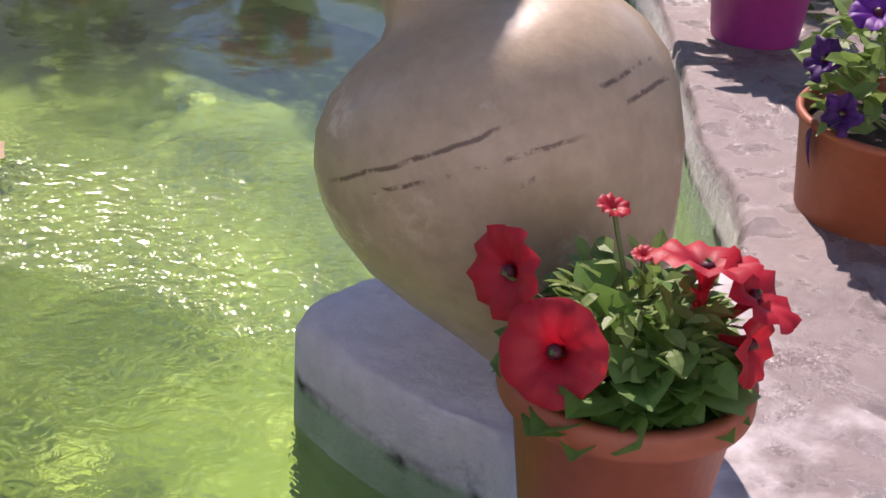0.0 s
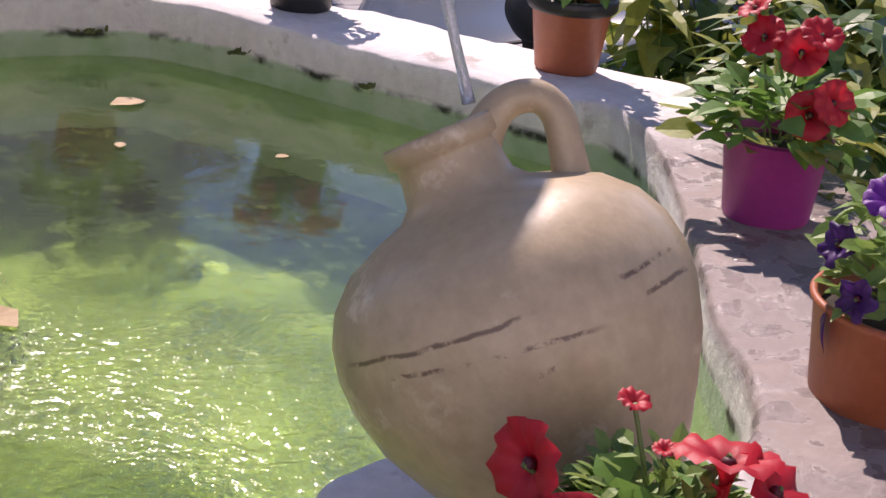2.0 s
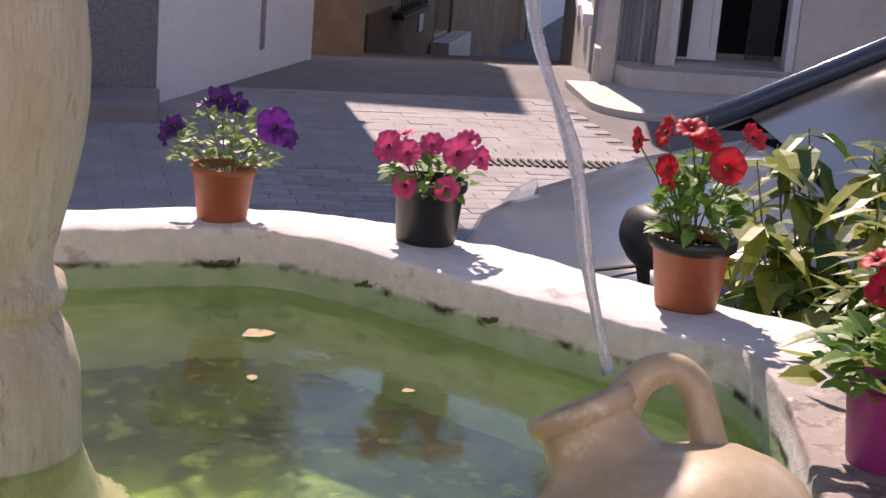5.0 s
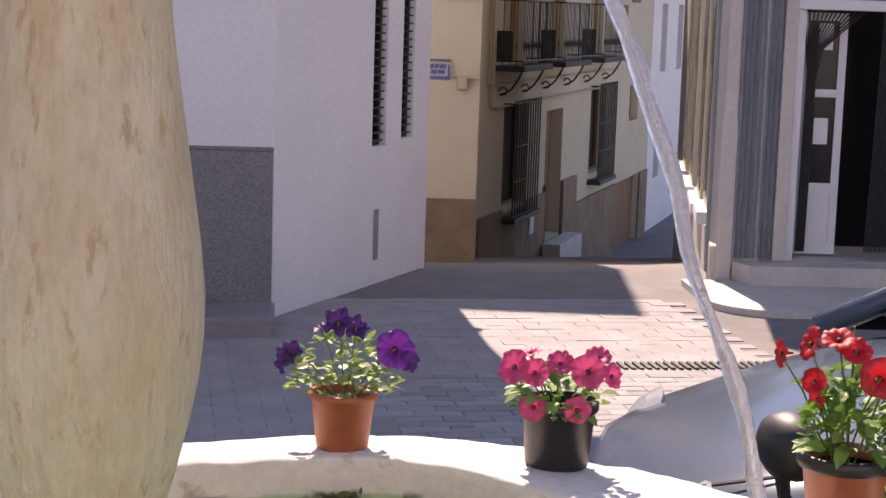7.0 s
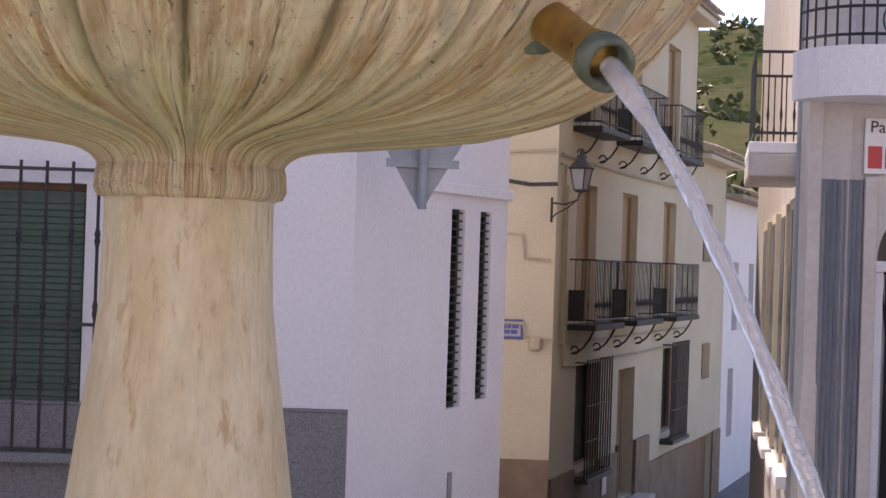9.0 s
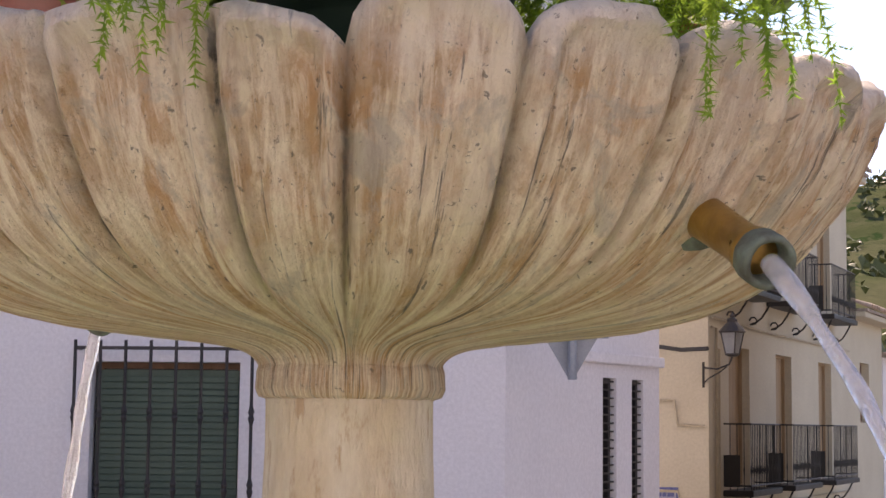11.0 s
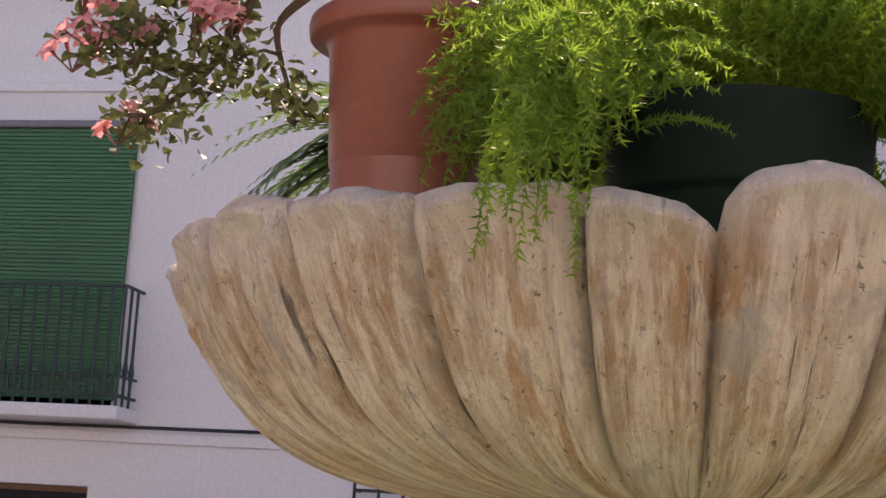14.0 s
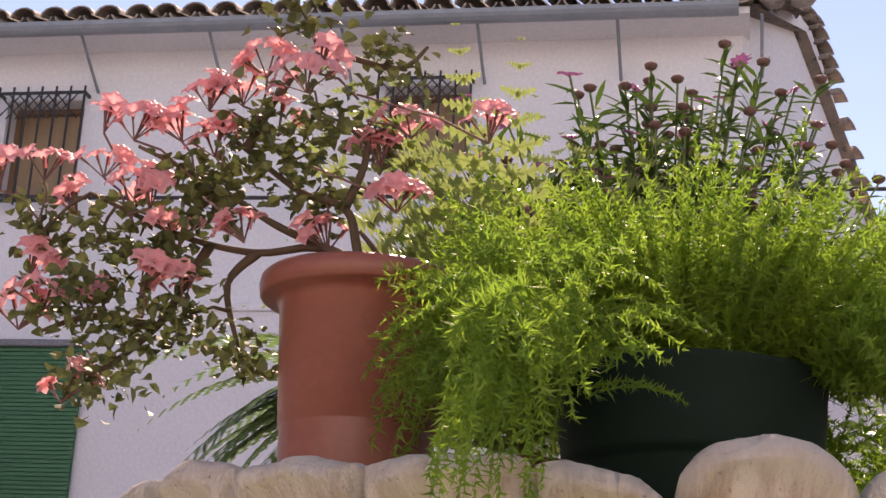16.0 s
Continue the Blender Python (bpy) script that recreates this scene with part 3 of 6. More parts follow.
house = thing("white_house", "white limewashed corner house with tiled eaves and green blinds", "house")
EAVE = 6.86
win_low, door_bal, win_left, up_a, up_b = rect(-1.84, -0.91, 0.55, 2.12), rect(-4.75, -3.60, 2.62, 4.52), rect(-4.6, -3.70, 0.9, 2.13), rect(-4.37, -3.81, 5.55, 6.33), rect(-1.68, -1.10, 5.86, 6.47)
front = part("front_wall", wall(bmesh.new(), FLEN, -0.6, EAVE, 0.35, (win_low, door_bal, win_left, up_a, up_b)), white_wall, house, m=FACADE)
# granite plinth in slabs
for i in range(9):
    a = FLEN - 0.004 - i * 0.78
    part("granite_slab", boxed(max(a - 0.776, 0), -0.025, -0.45, a, -0.002, 0.735, 0.004), granite, front)
part("plinth_cap", boxed(0, -0.035, 0.737, FLEN - 0.002, -0.002, 0.757, 0.004), granite, front)
for z in (2.48, 4.92):
    part("string_course", boxed(0, -0.03, z - 0.035, FLEN - 0.002, -0.002, z + 0.035, 0.008), white_wall, front)
bm = bmesh.new()
tube(bm, [(0.0, -0.045, 2.56), (2.0, -0.045, 2.545), (3.6, -0.05, 2.55), (FLEN - 1.0, -0.045, 2.55)], 0.012)
part("wall_cable", bm, cable_rubber, front)
bm = bmesh.new()
tube(bm, [(-1.0, -0.35, 5.72), (1.2, -0.33, 5.66), (2.3, -0.3, 5.62), (4.2, -0.3, 5.60), (FLEN + 0.6, -0.3, 5.62), (FLEN + 6, 0.5, 5.9)], 0.014)
cable = part("overhead_cable", bm, cable_rubber)
tagged(cable, "black overhead cable strung along the white house", "cable")
bm = bmesh.new()
tube(bm, [(FLEN - 0.5, -0.2, 5.2), (FLEN + 3, 2.5, 6.6), (FLEN + 8, 7, 8.5)], 0.008)
c2 = part("overhead_cable", bm, cable_rubber, m=FACADE)
tagged(c2, "thin black overhead cable leaving the white house", "cable")
cable.matrix_basis = FACADE


def grille(parent, x0, x1, z0, z1, n, proud=0.12, knots=True, mat=None, thick=0.009, cross=()):
    """An iron window grille: bars with forged knots between two rails."""
    mat = mat or iron
    g = part("grille_frame", bmesh.new(), mat, parent)
    bm = bmesh.new()
    for z in (z0, z1, *cross):
        box(bm, x0, -proud - 0.006, z - 0.011, x1, -proud + 0.006, z + 0.011)
    for x in (x0, x1):
        for z in (z0, z1):
            box(bm, x - 0.008, -proud, z - 0.011, x + 0.008, 0.02, z + 0.011)
    for x in (x0, x1):
        box(bm, x - 0.009, -proud - 0.004, z0 - 0.012, x + 0.009, -proud + 0.004, z1 + 0.012)
    g.data = mesh_from("grille_frame", bm, mat, False)
    bar = bmesh.new()
    tube(bar, [(0, 0, z0 - 0.03), (0, 0, z1 + 0.05)], thick, 6)
    if knots:
        for f in (0.24, 0.5, 0.76):
            z = z0 + (z1 - z0) * f
            tube(bar, [(0, 0, z - 0.06), (0, 0, z - 0.02), (0, 0, z), (0, 0, z + 0.02), (0, 0, z + 0.06)], [thick, thick * 1.9, thick * 1.3, thick * 1.9, thick], 6)
    bar = mesh_from("bar", bar, mat, False)
    for i in range(n):
        part("bar", bar, mat, g, m=pose(x0 + (x1 - x0) * i / (n - 1), -proud, 0))
    return g


def slatted_blind(parent, x0, x1, z0, z1, mat, y=0.10, slat=0.042, name="blind"):
    bl = part(name, boxed(x0, y + 0.012, z0, x1, y + 0.02, z1), mat, parent)
    sm = mesh_from("slat", boxed(x0, -0.006, 0, x1, 0.008, slat * 0.86, 0.004), mat, False)
    for i in range(int((z1 - z0) / slat)):
        part("slat", sm, mat, bl, m=pose(0, y, z0 + i * slat))
    return bl


def window_unit(name, parent, r, fill, depth=0.16, frame_mat=None):
    """A window set back in its opening, with frame and pane."""
    x0, x1, z0, z1 = r
    w = part(name, boxed(x0, depth + 0.05, z0, x1, depth + 0.06, z1), fill, parent)
    f = bmesh.new()
    for a, b, c, d in ((x0, x0 + 0.04, z0, z1), (x1 - 0.04, x1, z0, z1), (x0 + 0.04, x1 - 0.04, z1 - 0.04, z1), (x0 + 0.04, x1 - 0.04, z0, z0 + 0.04)):
        box(f, a, depth, c, b, depth + 0.048, d)
    part("window_frame", f, frame_mat or brown_door, w)
    return w


w = window_unit("window", front, win_low, dark_glass)
slatted_blind(w, win_low[0] + 0.02, win_low[1] - 0.02, win_low[2], win_low[3] - 0.05, dark_green, 0.08)
grille(w, win_low[0] - 0.07, win_low[1] + 0.10, win_low[2] - 0.06, win_low[3] + 0.08, 8, 0.14, thick=0.012, cross=(win_low[2] + 0.72,))
part("window_sill", boxed(win_low[0] - 0.1, -0.2, win_low[2] - 0.14, win_low[1] + 0.12, 0.1, win_low[2] - 0.075, 0.01), granite, w)
w = window_unit("window", front, win_left, dark_glass)
for r in (up_a, up_b):
    w = window_unit("window", front, r, wood_shutter)
    g = grille(w, r[0] - 0.03, r[1] + 0.03, r[2] - 0.02, r[3] + 0.02, 7, 0.10, False)
    lat = bmesh.new()
    zt, hgt = r[3] + 0.02, 0.20
    for k in range(12):
        a = r[0] - 0.03 + (r[1] - r[0] + 0.06) * (k - 2) / 9
        for s in (1, -1):
            p, q = (a, zt - hgt if s > 0 else zt), (a + hgt * 0.9, zt if s > 0 else zt - hgt)
            if p[0] >= r[0] - 0.04 and q[0] <= r[1] + 0.04:
                tube(lat, [(p[0], -0.10, p[1]), (q[0], -0.10, q[1])], 0.006, 4)
    part("lattice", lat, iron, g)
# balcony with its blind
w = window_unit("balcony_door", front, door_bal, dark_glass)
slatted_blind(w, door_bal[0], door_bal[1] + 0.03, 2.72, door_bal[3], green_blind, -0.05, 0.03)
part("blind_box", boxed(door_bal[0], -0.09, door_bal[3], door_bal[1] + 0.04, 0.1, door_bal[3] + 0.05, 0.01), granite, w)


def balcony(parent, x0, x1, slab, rail, out, mat, step=0.085, slab_mat=None, stout=1.0):
    """A slab on brackets with an iron railing of separate bars."""
    b = part("balcony", boxed(x0 - 0.03, -out - 0.04, slab - 0.09, x1 + 0.03, -0.002, slab, 0.012), slab_mat or white_wall, parent)
    r = bmesh.new()
    for z in (slab + 0.07, rail):
        tube(r, [(x0, -0.01, z), (x0, -out, z), (x1, -out, z), (x1, -0.01, z)], 0.013, 6)
    part("rail", r, mat, b)
    bar = bmesh.new()
    h = rail - slab
    tube(bar, [(0, 0, slab), (0, 0, slab + h * 0.22), (0, 0, slab + h * 0.3), (0, 0, slab + h * 0.38), (0, 0, slab + h * 0.75), (0, 0, rail)], [v * stout for v in (0.006, 0.007, 0.013, 0.007, 0.006, 0.007)], 6)
    bar = mesh_from("baluster", bar, mat, False)
    n = max(3, int((x1 - x0) / step))
    for i in range(n + 1):
        part("baluster", bar, mat, b, m=pose(x0 + (x1 - x0) * i / n, -out, 0))
    for x in (x0, x1):
        for k in range(1, max(2, int(out / 0.1))):
            part("baluster", bar, mat, b, m=pose(x, -out * k / max(2, int(out / 0.1)), 0))
    return b


bx = fx(-3.44, 3)[0]
wb = balcony(front, bx - 2.2, bx, 2.66, 3.46, 0.32, green_iron, 0.09, None, 1.7)
part("rail", tube(bmesh.new(), [(bx - 2.2, -0.01, 2.86), (bx - 2.2, -0.32, 2.86), (bx, -0.32, 2.86), (bx, -0.01, 2.86)], 0.011, 6), green_iron, wb)
lat_ = mesh_from("lattice_bar", tube(bmesh.new(), [(0, 0, 2.73), (0, 0, 2.86)], 0.008, 5), green_iron, False)
for i in range(24):
    part("lattice_bar", lat_, green_iron, wb, m=pose(bx - 2.155 + i * 0.09167, -0.32, 0))

# side wall, narrow slit windows
SIDE = frame_of((CX, CY), (1.23, 2.04))
slits = ((1.50, 1.74, 0.66, 2.09), (2.02, 2.24, 0.69, 2.09))
side = part("side_wall", wall(bmesh.new(), 2.55, -0.7, 5.5, 0.35, slits, 0.002), side_wall, house, m=SIDE)
for s in slits:
    w = window_unit("slit_window", side, s, dark_glass, 0.05, iron)
    lou = mesh_from("louvre", boxed(s[0], 0.0, 0, s[1], 0.03, 0.012), iron, False)
    for i in range(24):
        part("louvre", lou, iron, w, m=pose(0, 0.02, s[2] + (s[3] - s[2]) * (i + 0.5) / 24))
part("string_course", boxed(1.05, -0.05, 2.19, 2.55, -0.002, 2.27, 0.012), side_wall, side)
part("old_niche", boxed(1.56, -0.012, -0.17, 1.63, -0.002, 0.2, 0.004), pavement_stone, side)
back = part("back_wall", boxed(0.0, 2.6, -1.5, FLEN + 0.6, 2.9, EAVE - 0.3), white_wall, house, m=FACADE)
part("end_wall", boxed(0.0, 0.36, -0.6, 0.3, 2.6, EAVE - 0.1), white_wall, house, m=FACADE)

# tiled roof: barrel tiles in rows, gutter on brackets
roof = part("roof", boxed(-0.3, -0.34, EAVE, FLEN + 0.05, 0.4, EAVE + 0.05), white_wall, house, m=FACADE)
deck = bmesh.new()
rows_ = [[deck.verts.new((x, y, z)) for x in (-0.3, FLEN + e)] for y, z, e in ((-0.36, EAVE + 0.06, 0.06), (0.72, EAVE + 0.36, 0.45), (2.4, EAVE - 1.3, 1.3))]
for a, b in zip(rows_, rows_[1:]):
    deck.faces.new((a[0], a[1], b[1], b[0]))
bmesh.ops.solidify(deck, geom=deck.faces[:], thickness=0.03)
part("roof_deck", deck, roof_tile, roof)


def barrel_tile(length=0.42, r0=0.10, r1=0.078, cover=True):
    bm = bmesh.new()
    rows = []
    for y, r in ((0, r0), (length, r1)):
        for rr in (r, r - 0.014):
            rows.append([bm.verts.new((rr * math.cos(math.pi * k / 7), y, (rr * math.sin(math.pi * k / 7)) * (0.8 if cover else -0.6) + (0 if cover else 0.05) + y * 0.32)) for k in range(8)])
    for a, b in ((0, 2), (1, 3), (0, 1), (2, 3)):
        for k in range(7):
            bm.faces.new((rows[a][k], rows[a][k + 1], rows[b][k + 1], rows[b][k]))
    return mesh_from("roof_tile", bm, roof_tile, False)


cover, pan = barrel_tile(), barrel_tile(cover=False)
rng = random.Random(4)
for i in range(36):
    for row in range(3):
        part("roof_tile", cover, roof_tile, roof, m=pose(-0.2 + i * 0.215 + rng.uniform(-0.012, 0.012), -0.44 + row * 0.36, EAVE + 0.09 + row * 0.115, 0, 0, rng.uniform(-3, 3)))
        if row == 0:
            part("roof_tile", pan, roof_tile, roof, m=pose(-0.09 + i * 0.215, -0.42, EAVE + 0.05, 0, 0, rng.uniform(-2, 2)))
gut = bmesh.new()
prof = [(-0.075 * math.cos(math.pi * k / 8), -0.075 * math.sin(math.pi * k / 8)) for k in range(9)]
prof += [(p[0] * 0.9, p[1] * 0.9) for p in reversed(prof)]
ends = [[gut.verts.new((x, -0.47 + p[0], EAVE - 0.0 + p[1])) for p in prof] for x in (-0.3, FLEN - 0.02)]
for k in range(len(prof)):
    gut.faces.new((ends[0][k], ends[0][(k + 1) % len(prof)], ends[1][(k + 1) % len(prof)], ends[1][k]))
for e in ends:
    gut.faces.new(e)
gutter = part("gutter", gut, grey_metal, roof)
for i in range(8):
    br = bmesh.new()
    x = 0.5 + i * 0.95
    tube(br, [(x, -0.42, EAVE - 0.05), (x, -0.005, EAVE - 0.32)], 0.012, 5)
    part("gutter_bracket", br, grey_metal, roof)
# verge tiles along the side wall
gab = bmesh.new()
outline = [(0.002, 5.5), (2.55, 5.5), (2.55, 5.62), (1.96, 6.2), (1.45, 7.0), (1.1, 7.36), (0.78, 7.44), (0.35, 7.25), (0.002, 7.1)]
fr0 = gab.faces.new([gab.verts.new((a, 0, z)) for a, z in outline])
ext = bmesh.ops.extrude_face_region(gab, geom=[fr0])
bmesh.ops.translate(gab, vec=(0, 0.35, 0), verts=[v for v in ext["geom"] if isinstance(v, bmesh.types.BMVert)])
gable = part("gable", gab, side_wall, house, m=SIDE)
for i in range(22):
    f = i / 21
    k = min(int(f * 5), 4)
    seq = [(0.3, 7.25), (0.78, 7.47), (1.1, 7.40), (1.45, 7.04), (1.96, 6.24), (2.55, 5.65)]
    a, b = Vector(seq[k]), Vector(seq[k + 1])
    p = a.lerp(b, f * 5 - k)
    part("verge_tile", cover, roof_tile, gable, m=pose(p.x, -0.08, p.y - 0.02, -14, rng.uniform(-8, 8), rng.uniform(-6, 6)))

# pavement along the house
tagged(part("pavement", boxed(0.3, -0.62, -0.6, FLEN + 0.02, -0.03, -0.235, 0.015), pavement_stone, m=FACADE), "grey stone pavement along the white house", "pavement", kind="structure")

# give-way sign seen from behind, on its pole
ts = thing("traffic_sign", "grey back of a triangular traffic sign on a steel pole", "traffic sign", pose(1.12, 10.35, 0))
bm = bmesh.new()
tri = [(-0.30, 2.52), (0.30, 2.52), (0.0, 2.0)]
loop = []
for i, p in enumerate(tri):
    a, b = Vector(tri[i - 1]), Vector(tri[(i + 1) % 3])
    p = Vector(p)
    for q in (a, b):
        loop.append(p + (q - p).normalized() * 0.04)
f = bm.faces.new([bm.verts.new((p.x, 0, p.y)) for p in loop])
e = bmesh.ops.extrude_face_region(bm, geom=[f])
bmesh.ops.translate(bm, vec=(0, 0.02, 0), verts=[v for v in e["geom"] if isinstance(v, bmesh.types.BMVert)])
part("sign_plate", bm, grey_metal, ts)
part("clamp", boxed(-0.22, -0.035, 2.27, 0.22, -0.012, 2.32), grey_metal, ts)
part("pole", tube(bmesh.new(), [(0.0, -0.065, 2.02), (0.0, -0.065, 2.55)], 0.028, 10), grey_metal, ts)
part("bracket", tube(bmesh.new(), [(0.0, -0.065, 2.45), (-0.1, 0.3, 2.45), (-0.35, 0.62, 2.45)], 0.02, 8), grey_metal, ts)

# ---- the cream house in the street ----
UX, UY = math.sin(radians(26)), math.cos(radians(26))
STREET = frame_of((4.591, 24.523), (UX, UY))
K = 0.714                                                        # end wall brought nearer as an added wing, to shade the street
END = frame_of((3.303 - 2.82, 17.61 + 0.45), (2.82, -0.45)) @ pose(0, 0, 0.485) @ Matrix.Diagonal((K, K, K, 1))
cream = thing("cream_house", "cream-rendered three-storey house with iron balconies in the street", "house")
low_windows = [(1.40, 2.92, -1.46, 0.18), (7.95, 9.45, -1.46, 0.22)]
street_door, garage = (4.27, 5.55, -2.30, -0.05), (10.62, 13.45, -3.9, -1.90)
small_windows = [(11.75, 12.80, 1.88, 3.13), (12.0, 13.0, -0.66, 0.12)]
doors1 = [(1.14, 2.41), (4.20, 5.38), (7.62, 8.80)]
holes = [*low_windows, street_door, garage, *small_windows, *[(a, b, 0.84, 2.98) for a, b in doors1], *[(a, b, 3.85, 6.00) for a, b in doors1]]
fac = part("facade_wall", wall(bmesh.new(), 14.4, -5.0, 4.0, 0.35, [h for h in holes if h[3] < 3.5]), cream_wall, cream, m=STREET)
part("upper_wall", wall(bmesh.new(), 10.5, 4.0, 6.72, 0.35, [(h[0], h[1], 4.0, h[3]) for h in holes if h[3] > 3.5]), cream_wall, cream, m=STREET)
# wing made taller, its unseen side and roof added, to cast the street's shadow
part("wing_front", wall(bmesh.new(), 3.998, -4.0, 7.95, 0.35), cream_wall, cream, m=END)
SHADE_WING = frame_of((3.303, 17.61), (1.288, 6.913))
part("wing_side", wall(bmesh.new(), 7.0, -3.0, 6.15, 0.25, (), 0.26), cream_wall, cream, m=SHADE_WING)
part("wing_roof", boxed(-0.1, -0.1, 6.17, 7.4, 3.6, 6.32, 0.02), roof_tile, cream, m=SHADE_WING)
part("eave", boxed(-0.15, -0.38, 6.722, 10.75, 0.5, 6.87, 0.03), cream_wall, cream, m=STREET)
er = part("roof", boxed(-0.2, -0.42, 6.872, 10.8, 6.5, 6.93), roof_tile, cream, m=STREET)
for i in range(40):
    part("roof_tile", cover, roof_tile, er, m=pose(-0.1 + i * 0.275, -0.50, 6.95, 0, 0, rng.uniform(-3, 3)))
part("eave", boxed(10.52, -0.36, 4.002, 14.65, 0.5, 4.12, 0.03), cream_wall, cream, m=STREET)
er = part("roof", boxed(10.52, -0.40, 4.122, 14.7, 4.5, 4.18), roof_tile, cream, m=STREET)
for i in range(15):
    part("roof_tile", cover, roof_tile, er, m=pose(10.65 + i * 0.275, -0.48, 4.20, 0, 0, rng.uniform(-3, 3)))
# stone plinth, stepping down with the street
for a, b, top, proud in ((0.0, 1.38, -1.44, 0.05), (1.386, 2.9, -1.52, 0.05), (2.906, 4.2, -1.44, 0.05), (4.206, 4.262, -1.33, 0.06), (5.556, 6.68, -1.36, 0.07), (6.686, 7.9, -1.89, 0.05), (7.906, 9.2, -1.88, 0.05), (9.206, 10.6, -1.88, 0.05), (13.46, 14.4, -1.88, 0.05)):
    part("plinth_stone", boxed(a, -proud, -5.0, b, -0.002, top, 0.008), brown_stone, fac)
for a, b in ((0.0, 1.3), (1.306, 2.6), (2.606, 3.998)):
    part("plinth_stone", boxed(a, -0.05, -3.4, b, -0.002, -1.15, 0.01), brown_stone, cream, m=END)
for h in low_windows:
    w = window_unit("window", fac, h, dark_glass)
    grille(w, h[0] - 0.05, h[1] + 0.05, h[2] - 0.10, h[3] + 0.03, 11, 0.20, False, thick=0.014, cross=(h[2] + 0.45, h[2] + 1.0))
    part("window_sill", boxed(h[0] - 0.08, -0.26, h[2] - 0.20, h[1] + 0.08, 0.05, h[2] - 0.12, 0.01), iron, w)
h = street_door
d = part("door", boxed(h[0], 0.22, h[2], h[1], 0.28, h[3]), brown_door, fac)
for i in range(3):
    for k in range(2):
        x = h[0] + 0.10 + k * 0.58
        part("door_panel", boxed(x, 0.205, h[2] + 0.12 + i * 0.70, x + 0.48, 0.218, h[2] + 0.70 + i * 0.70, 0.006), brown_door, d)
part("door_step", boxed(4.0, -0.40, -3.4, 5.75, -0.075, -2.31, 0.01), shop_stone, fac)
part("garage_door", boxed(garage[0], 0.12, garage[2], garage[1], 0.18, garage[3]), brown_door, fac)
part("meter_box", boxed(3.05, -0.075, -2.05, 3.35, -0.052, -1.6, 0.01), white_frame, fac)
for h in small_windows:
    window_unit("window", fac, h, wood_shutter)
spans = ((0.80, 2.62), (3.60, 5.66), (6.90, 9.10))
for zs, zr, top in ((0.82, 1.80, 2.98), (3.83, 4.74, 6.00)):
    for (a, b), (da, db) in zip(spans, doors1):
        bal = balcony(fac, a, b, zs, zr, 0.42, iron, 0.10, iron)
        part("kick_plate", boxed(a - 0.024, -0.26, zs + 0.05, a - 0.014, -0.01, zs + 0.52), iron, bal)
        for i in range(2):
            x = a + 0.22 + (b - a - 0.44) * i
            sc = bmesh.new()
            tube(sc, [(x, -0.02, zs - 0.46)] + [(x, -0.06 - 0.30 * t, zs - 0.44 + 0.34 * t * t) for t in (0.2, 0.5, 0.8, 1.0)], 0.017, 5)
            tube(sc, [(x, -0.07 + 0.06 * math.cos(q), zs - 0.40 + 0.06 * math.sin(q)) for q in (0, 1, 2, 3, 4, 5)], 0.015, 5)
            part("scroll_bracket", sc, iron, bal)
        window_unit("balcony_door", fac, (da, db, zs + 0.02, top), wood_shutter, 0.12, wood_shutter)
for pts, own in (([(0.04, -0.04, 3.2), (0.3, -0.04, 3.2), (0.3, -0.04, 0.55), (1.0, -0.04, 0.52), (10.4, -0.04, 0.52)], STREET), ([(0.45, -0.04, 2.9), (0.45, -0.04, 0.20), (0.9, -0.04, 0.18), (9.6, -0.04, 0.20)], STREET),
                 ([(0.1, -0.04, 3.35), (4.0, -0.04, 3.30), (10.4, -0.04, 3.30)], STREET), ([(3.1, -0.04, 2.15), (3.5, -0.04, 2.15), (3.55, -0.04, 1.80), (3.94, -0.04, 1.78)], END),
                 ([(2.9, -0.04, 0.86), (3.55, -0.04, 0.84), (3.6, -0.04, 0.64), (3.98, -0.04, 0.62)], END), ([(3.1, -0.04, 3.35), (3.96, -0.04, 3.4)], END)):
    part("conduit", tube(bmesh.new(), pts, 0.022, 5), pipe_cream, cream, m=own)
part("cable_run", tube(bmesh.new(), [(2.6, -0.06, 3.05), (3.1, -0.12, 2.95), (3.6, -0.35, 2.87), (3.98, -0.55, 2.88)], 0.03, 6), cable_rubber, cream, m=END)
part("bell_box", boxed(3.66, -0.14, 0.46, 3.82, -0.002, 0.66, 0.03), pipe_cream, cream, m=END)
# street lantern on a wall bracket at the corner
lm = frame_of((3.235, 17.56), (0.65, 0.76)) @ pose(0, 0, 1.385) @ Matrix.Diagonal((0.557, 0.557, 0.557, 1))
lan = thing("street_lamp", "black iron wall lantern with pale panes on a bracket", "street lamp", lm)
bm = bmesh.new()
tube(bm, [(0, 0, 1.75), (0, -0.3, 1.72), (0, -0.55, 1.80), (0, -0.62, 1.95)], 0.018, 6)
tube(bm, [(0, 0, 1.45), (0, -0.12, 1.55), (0, -0.35, 1.66), (0, -0.5, 1.76)], 0.013, 6)
box(bm, -0.03, -0.02, 1.38, 0.03, 0.0, 1.85)
part("bracket", bm, iron, lan)
